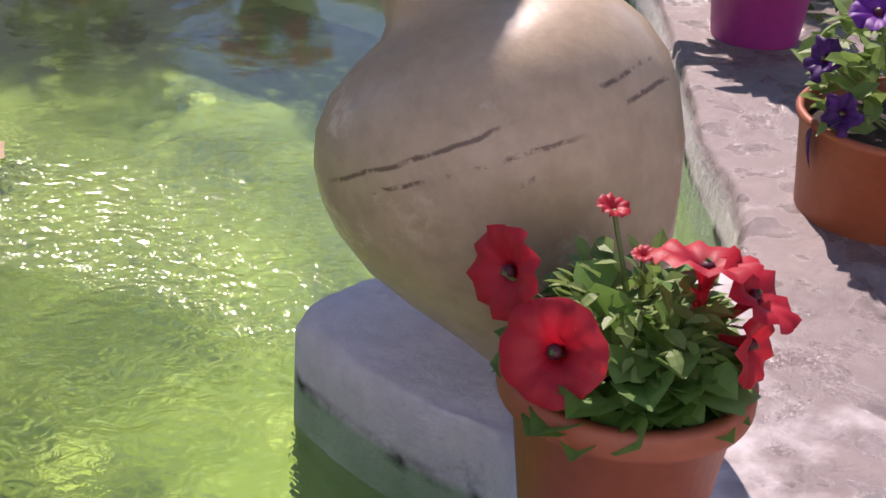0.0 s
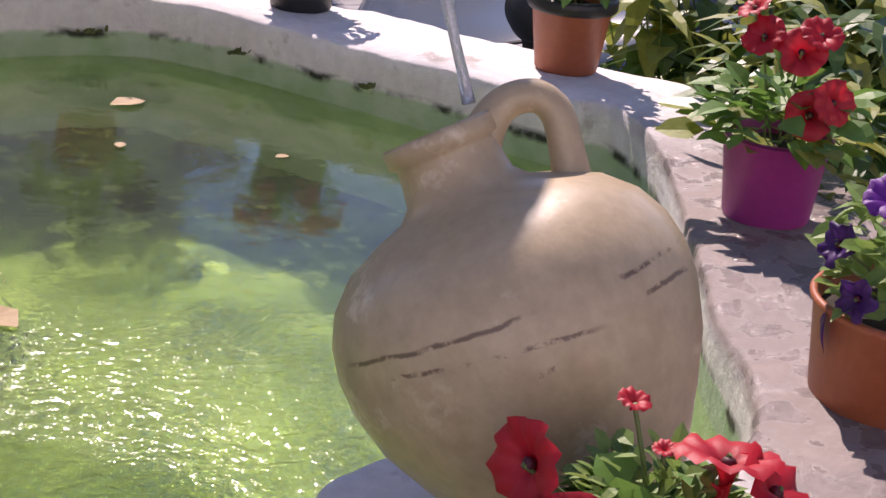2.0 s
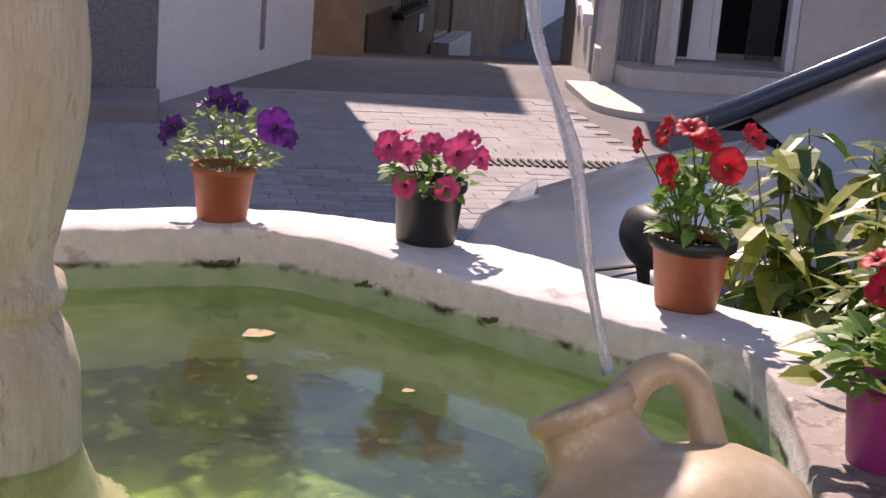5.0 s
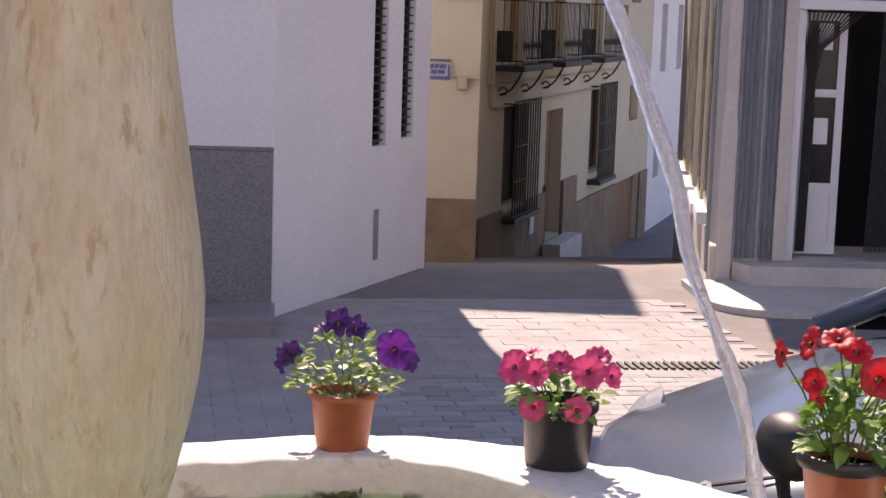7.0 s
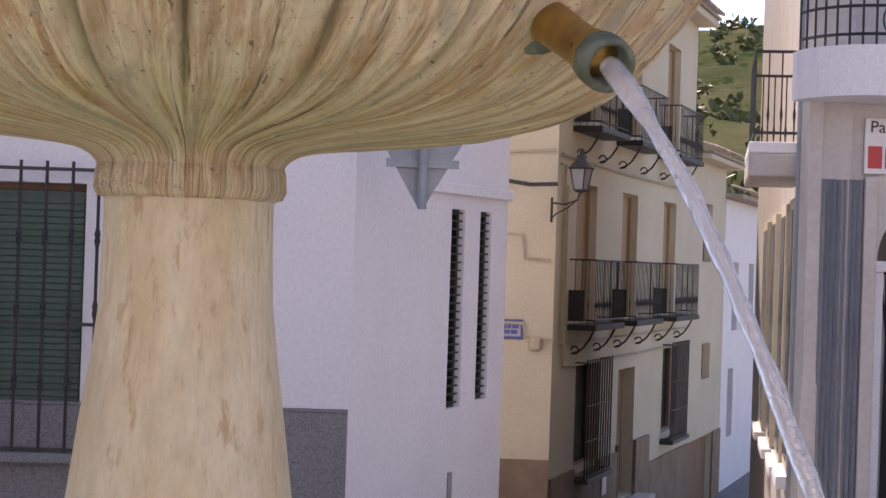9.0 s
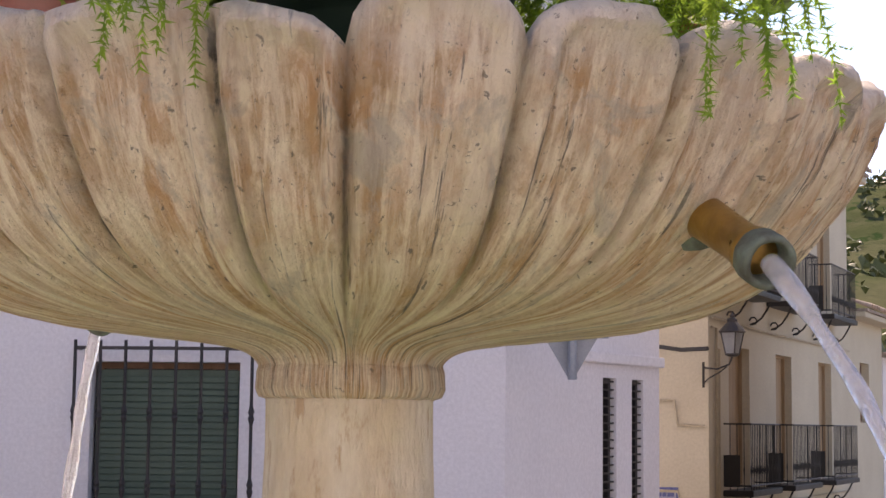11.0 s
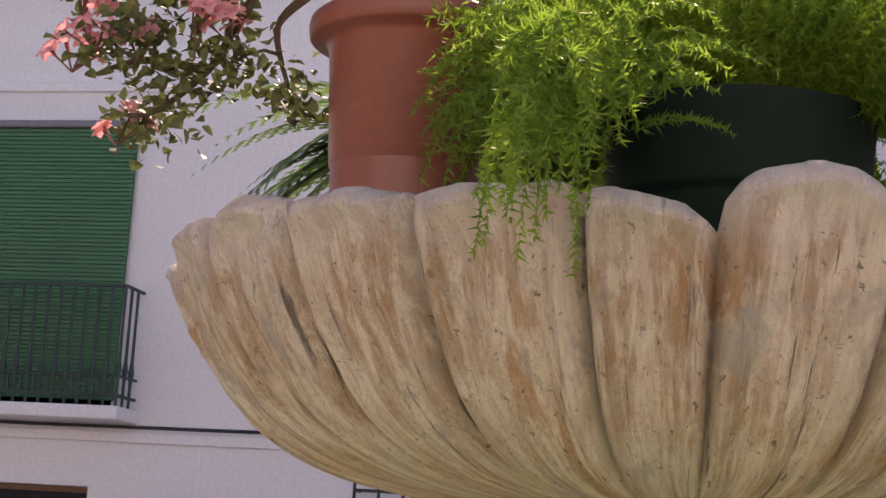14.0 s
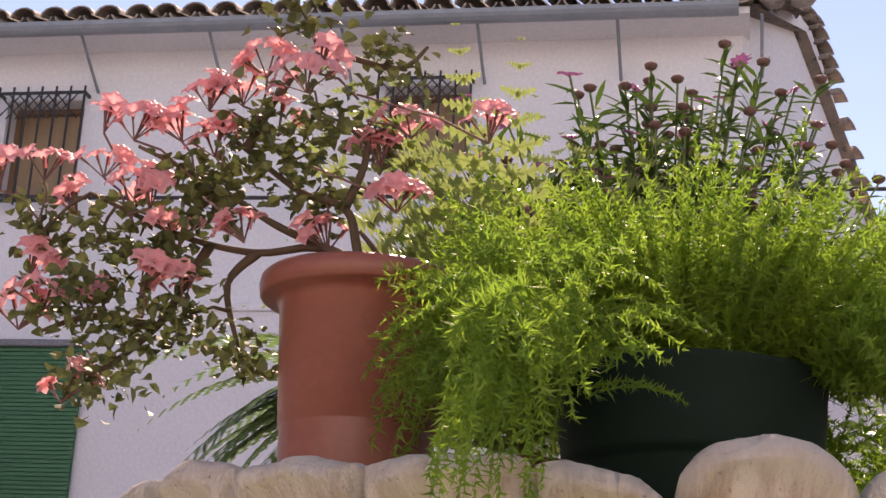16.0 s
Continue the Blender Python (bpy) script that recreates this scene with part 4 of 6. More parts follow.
for k in range(4):
    a = math.pi / 4 + k * math.pi / 2
    b = a + math.pi / 2
    pn = bmesh.new()
    vs = [pn.verts.new((r * math.cos(t), -0.62 + r * math.sin(t), z)) for r, z, t in ((0.12, 1.98, a), (0.12, 1.98, b), (0.21, 2.38, b), (0.21, 2.38, a))]
    fc = pn.faces.new(vs)
    bmesh.ops.solidify(pn, geom=[fc], thickness=0.006)
    part("pane", pn, lamp_glass, lan)
    fr = bmesh.new()
    tube(fr, [(0.125 * math.cos(a), -0.62 + 0.125 * math.sin(a), 1.97), (0.215 * math.cos(a), -0.62 + 0.215 * math.sin(a), 2.39)], 0.014, 5)
    part("frame_bar", fr, iron, lan)
part("cap", lathe([(0.235, 2.38), (0.25, 2.40), (0.17, 2.50), (0.09, 2.58), (0.10, 2.62), (0.04, 2.66), (0.05, 2.70), (0.0, 2.76)], 12), iron, lan, m=pose(0, -0.62, 0))
part("lamp_base", lathe([(0.0, 1.93), (0.10, 1.95), (0.13, 1.98), (0.125, 2.0), (0.0, 2.0)], 12), iron, lan, m=pose(0, -0.62, 0))
# tiled street-name plate: illegible, so bars
pm = END @ pose(3.20, 0, 0)
sg = thing("street_plate", "blue and white tiled street-name plate on the cream wall", "plaque", pm)
part("tile_panel", boxed(0, -0.03, 0.61, 0.36, -0.003, 0.90, 0.003), tile_blue, sg)
part("pale_field", boxed(0.035, -0.034, 0.65, 0.325, -0.031, 0.86), tile_pale, sg)
for a, b, z in ((0.06, 0.12, 0.765), (0.13, 0.19, 0.765), (0.20, 0.30, 0.765), (0.08, 0.17, 0.685), (0.18, 0.28, 0.685)):
    part("name_bar", boxed(a, -0.038, z, b, -0.035, z + 0.06), tile_blue, sg)

# house further down the street, and its neighbour
far = thing("far_white_house", "white house with a tiled roof further down the street", "house")
FS = frame_of((4.591 + 14.5 * UX, 24.523 + 14.5 * UY), (UX, UY))
fw = part("wall", wall(bmesh.new(), 14, -6, 3.35, 0.35, ((1.2, 2.0, 0.3, 1.9), (3.6, 4.4, 0.3, 1.9), (0.9, 1.7, -2.2, -0.6))), side_wall, far, m=FS)
for h in ((1.2, 2.0, 0.3, 1.9), (3.6, 4.4, 0.3, 1.9), (0.9, 1.7, -2.2, -0.6)):
    window_unit("window", fw, h, dark_glass)
fr_ = part("roof", boxed(-0.1, -0.4, 3.352, 14, 5, 3.46, 0.02), roof_tile, far, m=FS)
for i in range(40):
    part("roof_tile", cover, roof_tile, fr_, m=pose(0.1 + i * 0.3, -0.5, 3.5, 0, 0, rng.uniform(-3, 3)))

# ---- the corner shop ----
SHOP = frame_of((4.20, 12.29), (1.0, -0.1))
shop = thing("corner_shop", "pale corner bakery with a folding steel shutter and an arched door", "shop")
sw = part("front_wall", wall(bmesh.new(), 4.2, -0.7, 7.5, 0.3, ((0.51, 1.53, -0.15, 2.32),)), shop_stone, shop, m=SHOP)
SHIFT = pose(-0.09, 0, 0)
# arch: spandrels fill the corners of the opening above the door
arch = bmesh.new()
cx, rr, zt = 1.11, 0.50, 1.82
for side_ in (-1, 1):
    pts = [(cx + side_ * 0.51, zt), (cx + side_ * 0.51, 2.32), (cx, 2.32)] + [(cx + side_ * rr * math.sin(a), zt + rr * math.cos(a) * 0.98) for a in [math.pi / 2 * k / 10 for k in range(11)]]
    f = arch.faces.new([arch.verts.new((x, 0.0, z)) for x, z in pts])
    e = bmesh.ops.extrude_face_region(arch, geom=[f])
    bmesh.ops.translate(arch, vec=(0, 0.16, 0), verts=[v for v in e["geom"] if isinstance(v, bmesh.types.BMVert)])
part("arch", arch, shop_stone, sw, m=SHIFT)
part("fanlight", boxed(0.6, 0.17, 1.82, 1.62, 0.18, 2.32), dark_glass, sw, m=SHIFT)
part("transom", boxed(0.58, -0.03, 1.74, 1.64, 0.15, 1.82, 0.008), white_frame, sw, m=SHIFT)
for a, b in ((0.60, 0.67), (1.55, 1.62)):
    part("door_post", boxed(a, 0.02, -0.15, b, 0.14, 1.74, 0.006), white_frame, sw, m=SHIFT)
sd = part("glazed_door", bmesh.new(), white_frame, sw, "white glazed door standing half open", m=SHIFT)
bm = bmesh.new()
for a, b, c, d_ in ((0.70, 0.76, -0.13, 1.72), (1.0, 1.06, -0.13, 1.72), (0.76, 1.0, 1.66, 1.72), (0.76, 1.0, 1.08, 1.14), (0.76, 1.0, 0.34, 0.42), (0.76, 1.0, -0.13, -0.04)):
    box(bm, a, 0.26, c, b, 0.30, d_)
box(bm, 0.76, 0.27, -0.04, 1.0, 0.29, 0.34)
sd.data = mesh_from("glazed_door", bm, white_frame, False)
for c, d_ in ((0.42, 1.08), (1.14, 1.66)):
    part("door_pane", boxed(0.76, 0.275, c, 1.0, 0.285, d_), dark_glass, sd)
    part("notice", boxed(0.84, 0.262, c + 0.3, 0.95, 0.265, c + 0.5), sign_face, sd)
cur = part("bead_curtain", boxed(0.68, 0.165, 1.735, 1.55, 0.195, 1.745), car_black, sw, "dark strip curtain in the shop doorway", m=SHIFT)
for i in range(14):
    x = 0.72 + 0.010 * i
    part("strand", tube(bmesh.new(), [(0.70 + 0.035 * i, 0.18, 1.73), (x, 0.17, 1.45), (0.74 + 0.005 * i, 0.17, 1.25), (0.73 + 0.005 * i, 0.17, -0.1)], 0.006, 4), car_black, cur)
for i in range(12):
    part("strand", tube(bmesh.new(), [(1.32 + 0.018 * i, 0.2, 1.73), (1.30 + 0.02 * i, 0.2, 0.6), (1.28 + 0.02 * i, 0.2, -0.1)], 0.008, 4), car_black, cur)
# near-black panel in pane material: the room's shade is in its colour
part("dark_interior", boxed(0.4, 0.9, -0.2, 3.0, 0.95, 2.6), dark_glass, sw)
part("shop_floor", boxed(0.3, 0.02, -0.3, 3.0, 1.0, -0.155), shop_stone, sw)
shut = part("folding_shutter", boxed(0.09, -0.03, -0.13, 0.395, -0.012, 2.41), shutter_metal, sw, "folded grey steel shutter")
for i in range(8):
    x = 0.085 + i * 0.0385
    b_ = bmesh.new()
    for sgn in (0, 1):
        vs = [b_.verts.new(p) for p in ((x, -0.035, -0.13), (x + 0.02, -0.075, -0.13), (x + 0.04, -0.035, -0.13), (x, -0.035, 2.41), (x + 0.02, -0.075, 2.41), (x + 0.04, -0.035, 2.41))] if sgn == 0 else vs
    for f in ((0, 1, 4, 3), (1, 2, 5, 4), (0, 2, 1), (3, 4, 5)):
        b_.faces.new([vs[k] for k in f])
    part("shutter_leaf", b_, shutter_metal, shut)
part("jamb", boxed(0.40, -0.06, -0.15, 0.50, -0.002, 2.44, 0.01), shop_stone, sw)
part("corner_pilaster", boxed(-0.02, -0.05, -0.6, 0.085, -0.002, 3.0, 0.01), shop_stone, sw)
part("pilaster_base", boxed(-0.025, -0.055, -0.6, 0.09, -0.051, 0.9), shop_stone, sw)
# sign: the first words are legible, the maker's name stays a row of red blocks
sgn = part("shop_sign", boxed(0.39, -0.05, 2.46, 1.75, -0.02, 2.87, 0.006), sign_face, shop, "white sign with black and red lettering", m=SHOP)
for word, size, x, z in (("Pan", 0.125, 0.425, 2.765), ("de", 0.105, 0.60, 2.70)):
    cu = bpy.data.curves.new("sign_words", "FONT")
    cu.body, cu.size, cu.extrude = word, size, 0.002
    txt = new("sign_words_source", cu)
    dg = bpy.context.evaluated_depsgraph_get()
    me = bpy.data.meshes.new_from_object(txt.evaluated_get(dg))
    bpy.data.objects.remove(txt)
    me.materials.clear()
    me.materials.append(sign_black)
    part("sign_words", me, sign_black, sgn, m=pose(x, -0.054, z, 90, 0, 0))
for i in range(8):
    x = 0.415 + i * 0.128
    part("red_block", boxed(x, -0.056, 2.50, x + 0.105, -0.052, 2.665, 0.002), sign_red, sgn)
part("red_disc", lathe([(0.0, 0.0), (0.13, 0.0), (0.13, 0.02), (0.0, 0.02)], 28), sign_red, shop, "round red sign beside the shop door", m=SHOP @ pose(1.36, -0.12, 1.62, 90, 0, 0))
# rounded balcony above
bc = bmesh.new()
ring = [(4.1, -0.62), (0.4, -0.62)] + [(0.4 - 0.55 * math.sin(math.pi / 2 * k / 10), -0.62 * math.cos(math.pi / 2 * k / 10)) for k in range(1, 11)] + [(4.1, 0.0)]
f = bc.faces.new([bc.verts.new((x, y - 0.003, 2.98)) for x, y in ring])
e = bmesh.ops.extrude_face_region(bc, geom=[f])
bmesh.ops.translate(bc, vec=(0, 0, 0.36), verts=[v for v in e["geom"] if isinstance(v, bmesh.types.BMVert)])
rb = part("round_balcony", bc, white_wall, shop, m=SHOP)
rail = bmesh.new()
path = [(x * 0.98 + 0.02, y * 0.95, 0) for x, y in ring[:-2]]
for z in (3.42, 3.62, 4.3):
    tube(rail, [(x, y, z) for x, y, _ in path], 0.012, 5)
part("rail", rail, iron, rb)
loops = mesh_from("rail_ring", tube(bmesh.new(), [(0.05 * math.cos(a), 0, 0.09 * math.sin(a)) for a in [2 * math.pi * k / 12 for k in range(13)]], 0.008, 4), iron, False)
bar = mesh_from("baluster", tube(bmesh.new(), [(0, 0, 3.34), (0, 0, 4.3)], 0.009, 5), iron, False)
for i in range(36):
    x = 0.4 + i * 0.1
    part("rail_ring", loops, iron, rb, m=pose(x, -0.59, 3.52))
    if i % 2 == 0:
        part("baluster", bar, iron, rb, m=pose(x, -0.59, 0))
for k in range(1, 9):
    a = math.pi / 2 * k / 9
    part("baluster", bar, iron, rb, m=pose(0.4 - 0.53 * math.sin(a), -0.59 * math.cos(a), 0))
# street side of the shop: a grazing wall with pilasters and window surrounds
RS = frame_of((4.20 + 4.2, 12.29 + 14.7), (-4.2, -14.7))
RL = math.hypot(4.2, 14.7)
rw = part("street_wall", wall(bmesh.new(), RL - 0.002, -3.5, 7.2, 0.3), shop_stone, shop, m=RS)
for i, (a, b) in enumerate(((RL - 1.3, RL - 0.5), (RL - 3.0, RL - 2.0), (RL - 5.5, RL - 4.4), (RL - 8.5, RL - 7.2))):
    ws = part("window_surround", boxed(a, -0.08, 0.15 - 0.1 * i, b, -0.002, 2.3, 0.01), cream_wall, rw)
    part("window_pane", boxed(a + 0.1, -0.086, 0.25 - 0.1 * i, b - 0.1, -0.082, 2.2), dark_glass, ws)
    part("window_sill", boxed(a - 0.05, -0.16, 0.05 - 0.1 * i, b + 0.05, -0.002, 0.15 - 0.1 * i, 0.01), white_wall, rw)
part("street_plinth", boxed(RL - 6, -0.06, -1.8, RL - 0.002, -0.002, -0.05, 0.01), shop_stone, rw)
bl = balcony(rw, RL - 2.2, RL - 0.55, 2.72, 3.42, 0.40, iron, 0.12)
part("balcony_box", boxed(RL - 2.25, -0.44, 2.45, RL - 0.5, -0.002, 2.63, 0.02), shop_stone, bl)
part("downpipe", tube(bmesh.new(), [(RL - 0.35, -0.05, -0.3), (RL - 0.35, -0.05, 2.6), (RL - 0.3, -0.05, 7)], 0.035, 8), grey_metal, rw)
# shop steps
stp = part("shop_steps", bmesh.new(), shop_stone, shop, "pale stone steps curving out from the shop door", m=SHOP)
bm = bmesh.new()
for z0, z1, o, x0 in ((-0.9, -0.30, 1.35, -0.28), (-0.299, -0.155, 0.30, 0.10)):
    pts = [(4.2, -0.06), (4.2, -o)] + [(x0 + 0.45 - 0.45 * math.sin(q), -o + 0.45 - 0.45 * math.cos(q)) if o > 0.5 else (x0 + 0.1 - 0.1 * math.sin(q), -o) for q in [math.pi / 2 * k / 8 for k in range(9)]][:9 if o > 0.5 else 2] + [(x0, -0.06)]
    f = bm.faces.new([bm.verts.new((x, y, z0)) for x, y in pts])
    e = bmesh.ops.extrude_face_region(bm, geom=[f])
    bmesh.ops.translate(bm, vec=(0, 0, z1 - z0), verts=[v for v in e["geom"] if isinstance(v, bmesh.types.BMVert)])
stp.data = mesh_from("shop_steps", bm, shop_stone, False)
part("lower_step", boxed(-0.1, -1.75, -0.9, 0.55, -1.36, -0.37, 0.03), shop_stone, stp)

# ---- unseen walls added behind the camera: close the square, bounce sunlight ----
for name, org, al, ln_ in (("wall_south", (12, -9.0), (-1, 0), 24.0), ("wall_west", (-9.5, -9.0), (0, 1), 20.0), ("wall_east", (12.0, 8.0), (0, -1), 17.0)):
    tagged(part(name, wall(bmesh.new(), ln_, -0.8, 7.0, 0.3), white_wall, m=frame_of(org, al)), "plain white walls added out of view round the square to bounce light", "wall", kind="structure")

# ---- hillside ----
bm = bmesh.new()
g = []
for j in range(26):
    row = []
    for i in range(40):
        x, y = -60 + i * 6.0, 62 + j * 6.0
        h = -4 + 45 * (1 - math.exp(-max(0, y - 62) / 70)) * (0.75 + 0.4 * noise.noise((x / 55, y / 60, 0))) + 1.2 * noise.noise((x / 9, y / 9, 3))
        row.append(bm.verts.new((x, y, h)))
    g.append(row)
for a, b in zip(g, g[1:]):
    for i in range(39):
        bm.faces.new((a[i], a[i + 1], b[i + 1], b[i]))
tagged(part("hillside", bm, hill_earth, smooth=True), "dry scrub-covered hillside above the village", "hill", kind="structure")
sb = bmesh.new()
rg = random.Random(8)
for i in range(520):
    x, y = rg.uniform(5, 75), rg.uniform(63, 150)
    z = -4 + 45 * (1 - math.exp(-max(0, y - 62) / 70)) * (0.75 + 0.4 * noise.noise((x / 55, y / 60, 0)))
    big = 1.9 if y < 85 and rg.random() < 0.5 else 0.8
    for k in range(10):
        c = Vector((x, y, z)) + Vector((rg.gauss(0, 0.5), rg.gauss(0, 0.5), abs(rg.gauss(0, 0.6)))) * big
        r = rg.uniform(0.3, 0.7) * big
        vs = [sb.verts.new(c + Vector((rg.gauss(0, 1), rg.gauss(0, 1), rg.gauss(0, 1))).normalized() * r) for _ in range(4)]
        for f in ((0, 1, 2), (0, 2, 3), (0, 1, 3), (1, 2, 3)):
            sb.faces.new([vs[q] for q in f])
tagged(part("hill_scrub", sb, leaf_dark), "dark green bushes scattered over the hillside", "bushes", kind="stuff")

# ---- parked car ----
car = thing("car", "silver-blue parked car with a black mirror", "car", pose(2.79, 4.385, -0.20, 0, 0, -10))


def car_body():
    """A small hatchback along x: nose towards -x."""
    secs = [(-1.54, 0.34, 0.54, 0.34), (-1.46, 0.20, 0.64, 0.56), (-1.28, 0.18, 0.71, 0.70), (-0.94, 0.18, 0.82, 0.78), (-0.62, 0.18, 0.90, 0.80), (-0.1, 0.18, 0.93, 0.81), (1.2, 0.18, 0.96, 0.80), (1.75, 0.25, 0.92, 0.72), (1.85, 0.35, 0.75, 0.6)]
    bm = bmesh.new()
    rings = []
    for x, zb, zt, w in secs:
        pts = [(-w, zb), (-w * 1.03, (zb + zt) * 0.5), (-w * 0.97, zt - 0.07), (-w * 0.8, zt - 0.005), (-w * 0.4, zt + 0.03), (0, zt + 0.04)]
        pts += [(-a, b) for a, b in reversed(pts[:-1])]
        rings.append([bm.verts.new((x, a, b)) for a, b in pts])
    for a, b in zip(rings, rings[1:]):
        for k in range(len(a)):
            bm.faces.new((a[k], a[(k + 1) % len(a)], b[(k + 1) % len(a)], b[k]))
    for r in (rings[0], rings[-1]):
        bm.faces.new(r)
    bmesh.ops.subdivide_edges(bm, edges=bm.edges[:], cuts=1, use_grid_fill=True, smooth=0.6)
    return bm


part("body", car_body(), car_paint, car, smooth=True)
cab = [(-0.70, 0.90, 0.74), (0.15, 1.40, 0.62), (0.75, 1.47, 0.61), (1.45, 1.38, 0.60), (1.82, 0.93, 0.70)]
bm = bmesh.new()
low = [(x, w) for x, z, w in ((-0.70, 0, 0.74), (0.0, 0, 0.77), (0.75, 0, 0.77), (1.3, 0, 0.75), (1.82, 0, 0.70))]
A = [[bm.verts.new((x, s * w, 0.90)) for x, w in low] for s in (-1, 1)]
B = [[bm.verts.new((x, s * w, z)) for x, z, w in ((-0.60, 0.97, 0.70), (0.15, 1.38, 0.61), (0.75, 1.45, 0.60), (1.45, 1.37, 0.59), (1.78, 1.0, 0.66))] for s in (-1, 1)]
for s in (0, 1):
    for k in range(4):
        bm.faces.new((A[s][k], A[s][k + 1], B[s][k + 1], B[s][k]))
for k in range(4):
    bm.faces.new((B[0][k], B[0][k + 1], B[1][k + 1], B[1][k]))
part("glazing", bm, dark_glass, car, "dark tinted car windows")
bm = bmesh.new()
for s in (-1, 1):
    tube(bm, [(-0.78, s * 0.74, 0.90), (-0.60, s * 0.715, 0.99), (0.15, s * 0.625, 1.395), (0.75, s * 0.615, 1.465), (1.45, s * 0.6, 1.39), (1.86, s * 0.68, 0.96)], 0.042, 8)
    tube(bm, [(0.6, s * 0.775, 0.9), (0.7, s * 0.62, 1.45)], 0.035, 6)
part("roof_pillar", bm, car_paint, car, smooth=True)
bm = bmesh.new()
vs = [[bm.verts.new((x, y, z + 0.02 - 0.02 * abs(y))) for y in (-0.61, -0.3, 0, 0.3, 0.61)] for x, z in ((0.1, 1.385), (0.45, 1.46), (0.75, 1.475), (1.1, 1.46), (1.47, 1.385))]
for a, b in zip(vs, vs[1:]):
    for k in range(4):
        bm.faces.new((a[k], a[k + 1], b[k + 1], b[k]))
part("roof", bm, car_paint, car, smooth=True)
for sx in (-0.86, 1.25):
    for sy in (-1, 1):
        wh = part("wheel", lathe([(0.19, -0.09), (0.29, -0.09), (0.31, -0.05), (0.31, 0.05), (0.29, 0.09), (0.19, 0.09)], 28), tyre_rubber, car, m=pose(sx, sy * 0.74, 0.30, 90, 0, 0))
        part("rim", lathe([(0.0, -0.07), (0.08, -0.085), (0.19, -0.07), (0.19, 0.07), (0.08, 0.085), (0.0, 0.07)], 20), rim_alloy, wh)
    for sy in (-1, 1):
        part("wheel_arch", tube(bmesh.new(), [(sx + 0.36 * math.cos(a), sy * 0.80, 0.30 + 0.36 * math.sin(a)) for a in [math.pi * k / 10 for k in range(11)]], 0.035, 6), car_black, car)
for sy in (-1, 1):
    part("headlight", lathe([(0.0, 0.04), (0.1, 0.03), (0.15, 0.0), (0.1, -0.05), (0.0, -0.05)], 16), lamp_glass, car, m=pose(-1.36, sy * 0.52, 0.61, 0, -60, 0))
shell = lathe([(0.0, -0.05), (0.05, -0.045), (0.085, -0.02), (0.095, 0.02), (0.09, 0.035), (0.08, 0.035), (0.078, 0.02), (0.0, 0.02)], 24)
mir = part("mirror", shell, car_black, car, "black wing mirror", smooth=True, m=pose(-1.16, -0.76, 0.90, 0, 90, 20) @ Matrix.Diagonal((0.85, 1.1, 1, 1)))
part("mirror_glass", lathe([(0.0, 0.021), (0.076, 0.021), (0.076, 0.025), (0.0, 0.026)], 24), rim_alloy, mir)
part("mirror_stalk", tube(bmesh.new(), [(-1.16, -0.74, 0.84), (-1.14, -0.70, 0.76), (-1.10, -0.66, 0.70)], [0.02, 0.016, 0.024], 8), car_black, car)
part("bonnet_seam", tube(bmesh.new(), [(-1.36, -0.50, 0.715), (-1.0, -0.58, 0.80), (-0.66, -0.62, 0.888)], 0.005, 5), car_black, car)
part("bumper", boxed(-1.59, -0.55, 0.28, -1.46, 0.55, 0.45, 0.03), car_paint, car)

# ---- the basin ----
INNER = [(-0.75, 2.72), (-0.3, 2.80), (0.13, 2.85), (0.42, 2.885), (0.56, 2.82), (0.72, 2.65), (0.88, 2.46), (1.00, 2.32), (1.075, 2.25), (1.06, 2.06), (0.98, 1.80), (0.91, 1.57), (0.865, 1.39),
         (0.79, 1.31), (0.64, 1.34), (0.51, 1.345), (0.435, 1.30), (0.445, 1.225), (0.49, 1.14), (0.525, 1.08), (0.50, 1.00), (0.36, 0.90), (0.05, 0.86), (-0.4, 0.90), (-0.85, 1.15), (-1.1, 1.6), (-1.1, 2.2)]
OUTER = [(-0.85, 2.90), (-0.3, 2.97), (0.15, 3.01), (0.45, 3.055), (0.68, 2.97), (0.88, 2.80), (1.02, 2.64), (1.13, 2.52), (1.26, 2.36), (1.30, 2.12), (1.27, 1.86), (1.25, 1.6), (1.22, 1.36),
         (1.15, 1.15), (1.1, 1.02), (1.05, 0.95), (1.0, 0.88), (0.96, 0.80), (0.92, 0.72), (0.88, 0.64), (0.78, 0.58), (0.45, 0.54), (0.05, 0.54), (-0.5, 0.58), (-1.1, 0.9), (-1.4, 1.5), (-1.4, 2.3)]
RIM, WATER = 0.95, 0.85
li = [Vector((p.x, p.y, 0)) for p in smooth_loop([(*p, 0) for p in INNER], 10)]
lo = [Vector((p.x, p.y, 0)) for p in smooth_loop([(*p, 0) for p in OUTER], 10)]


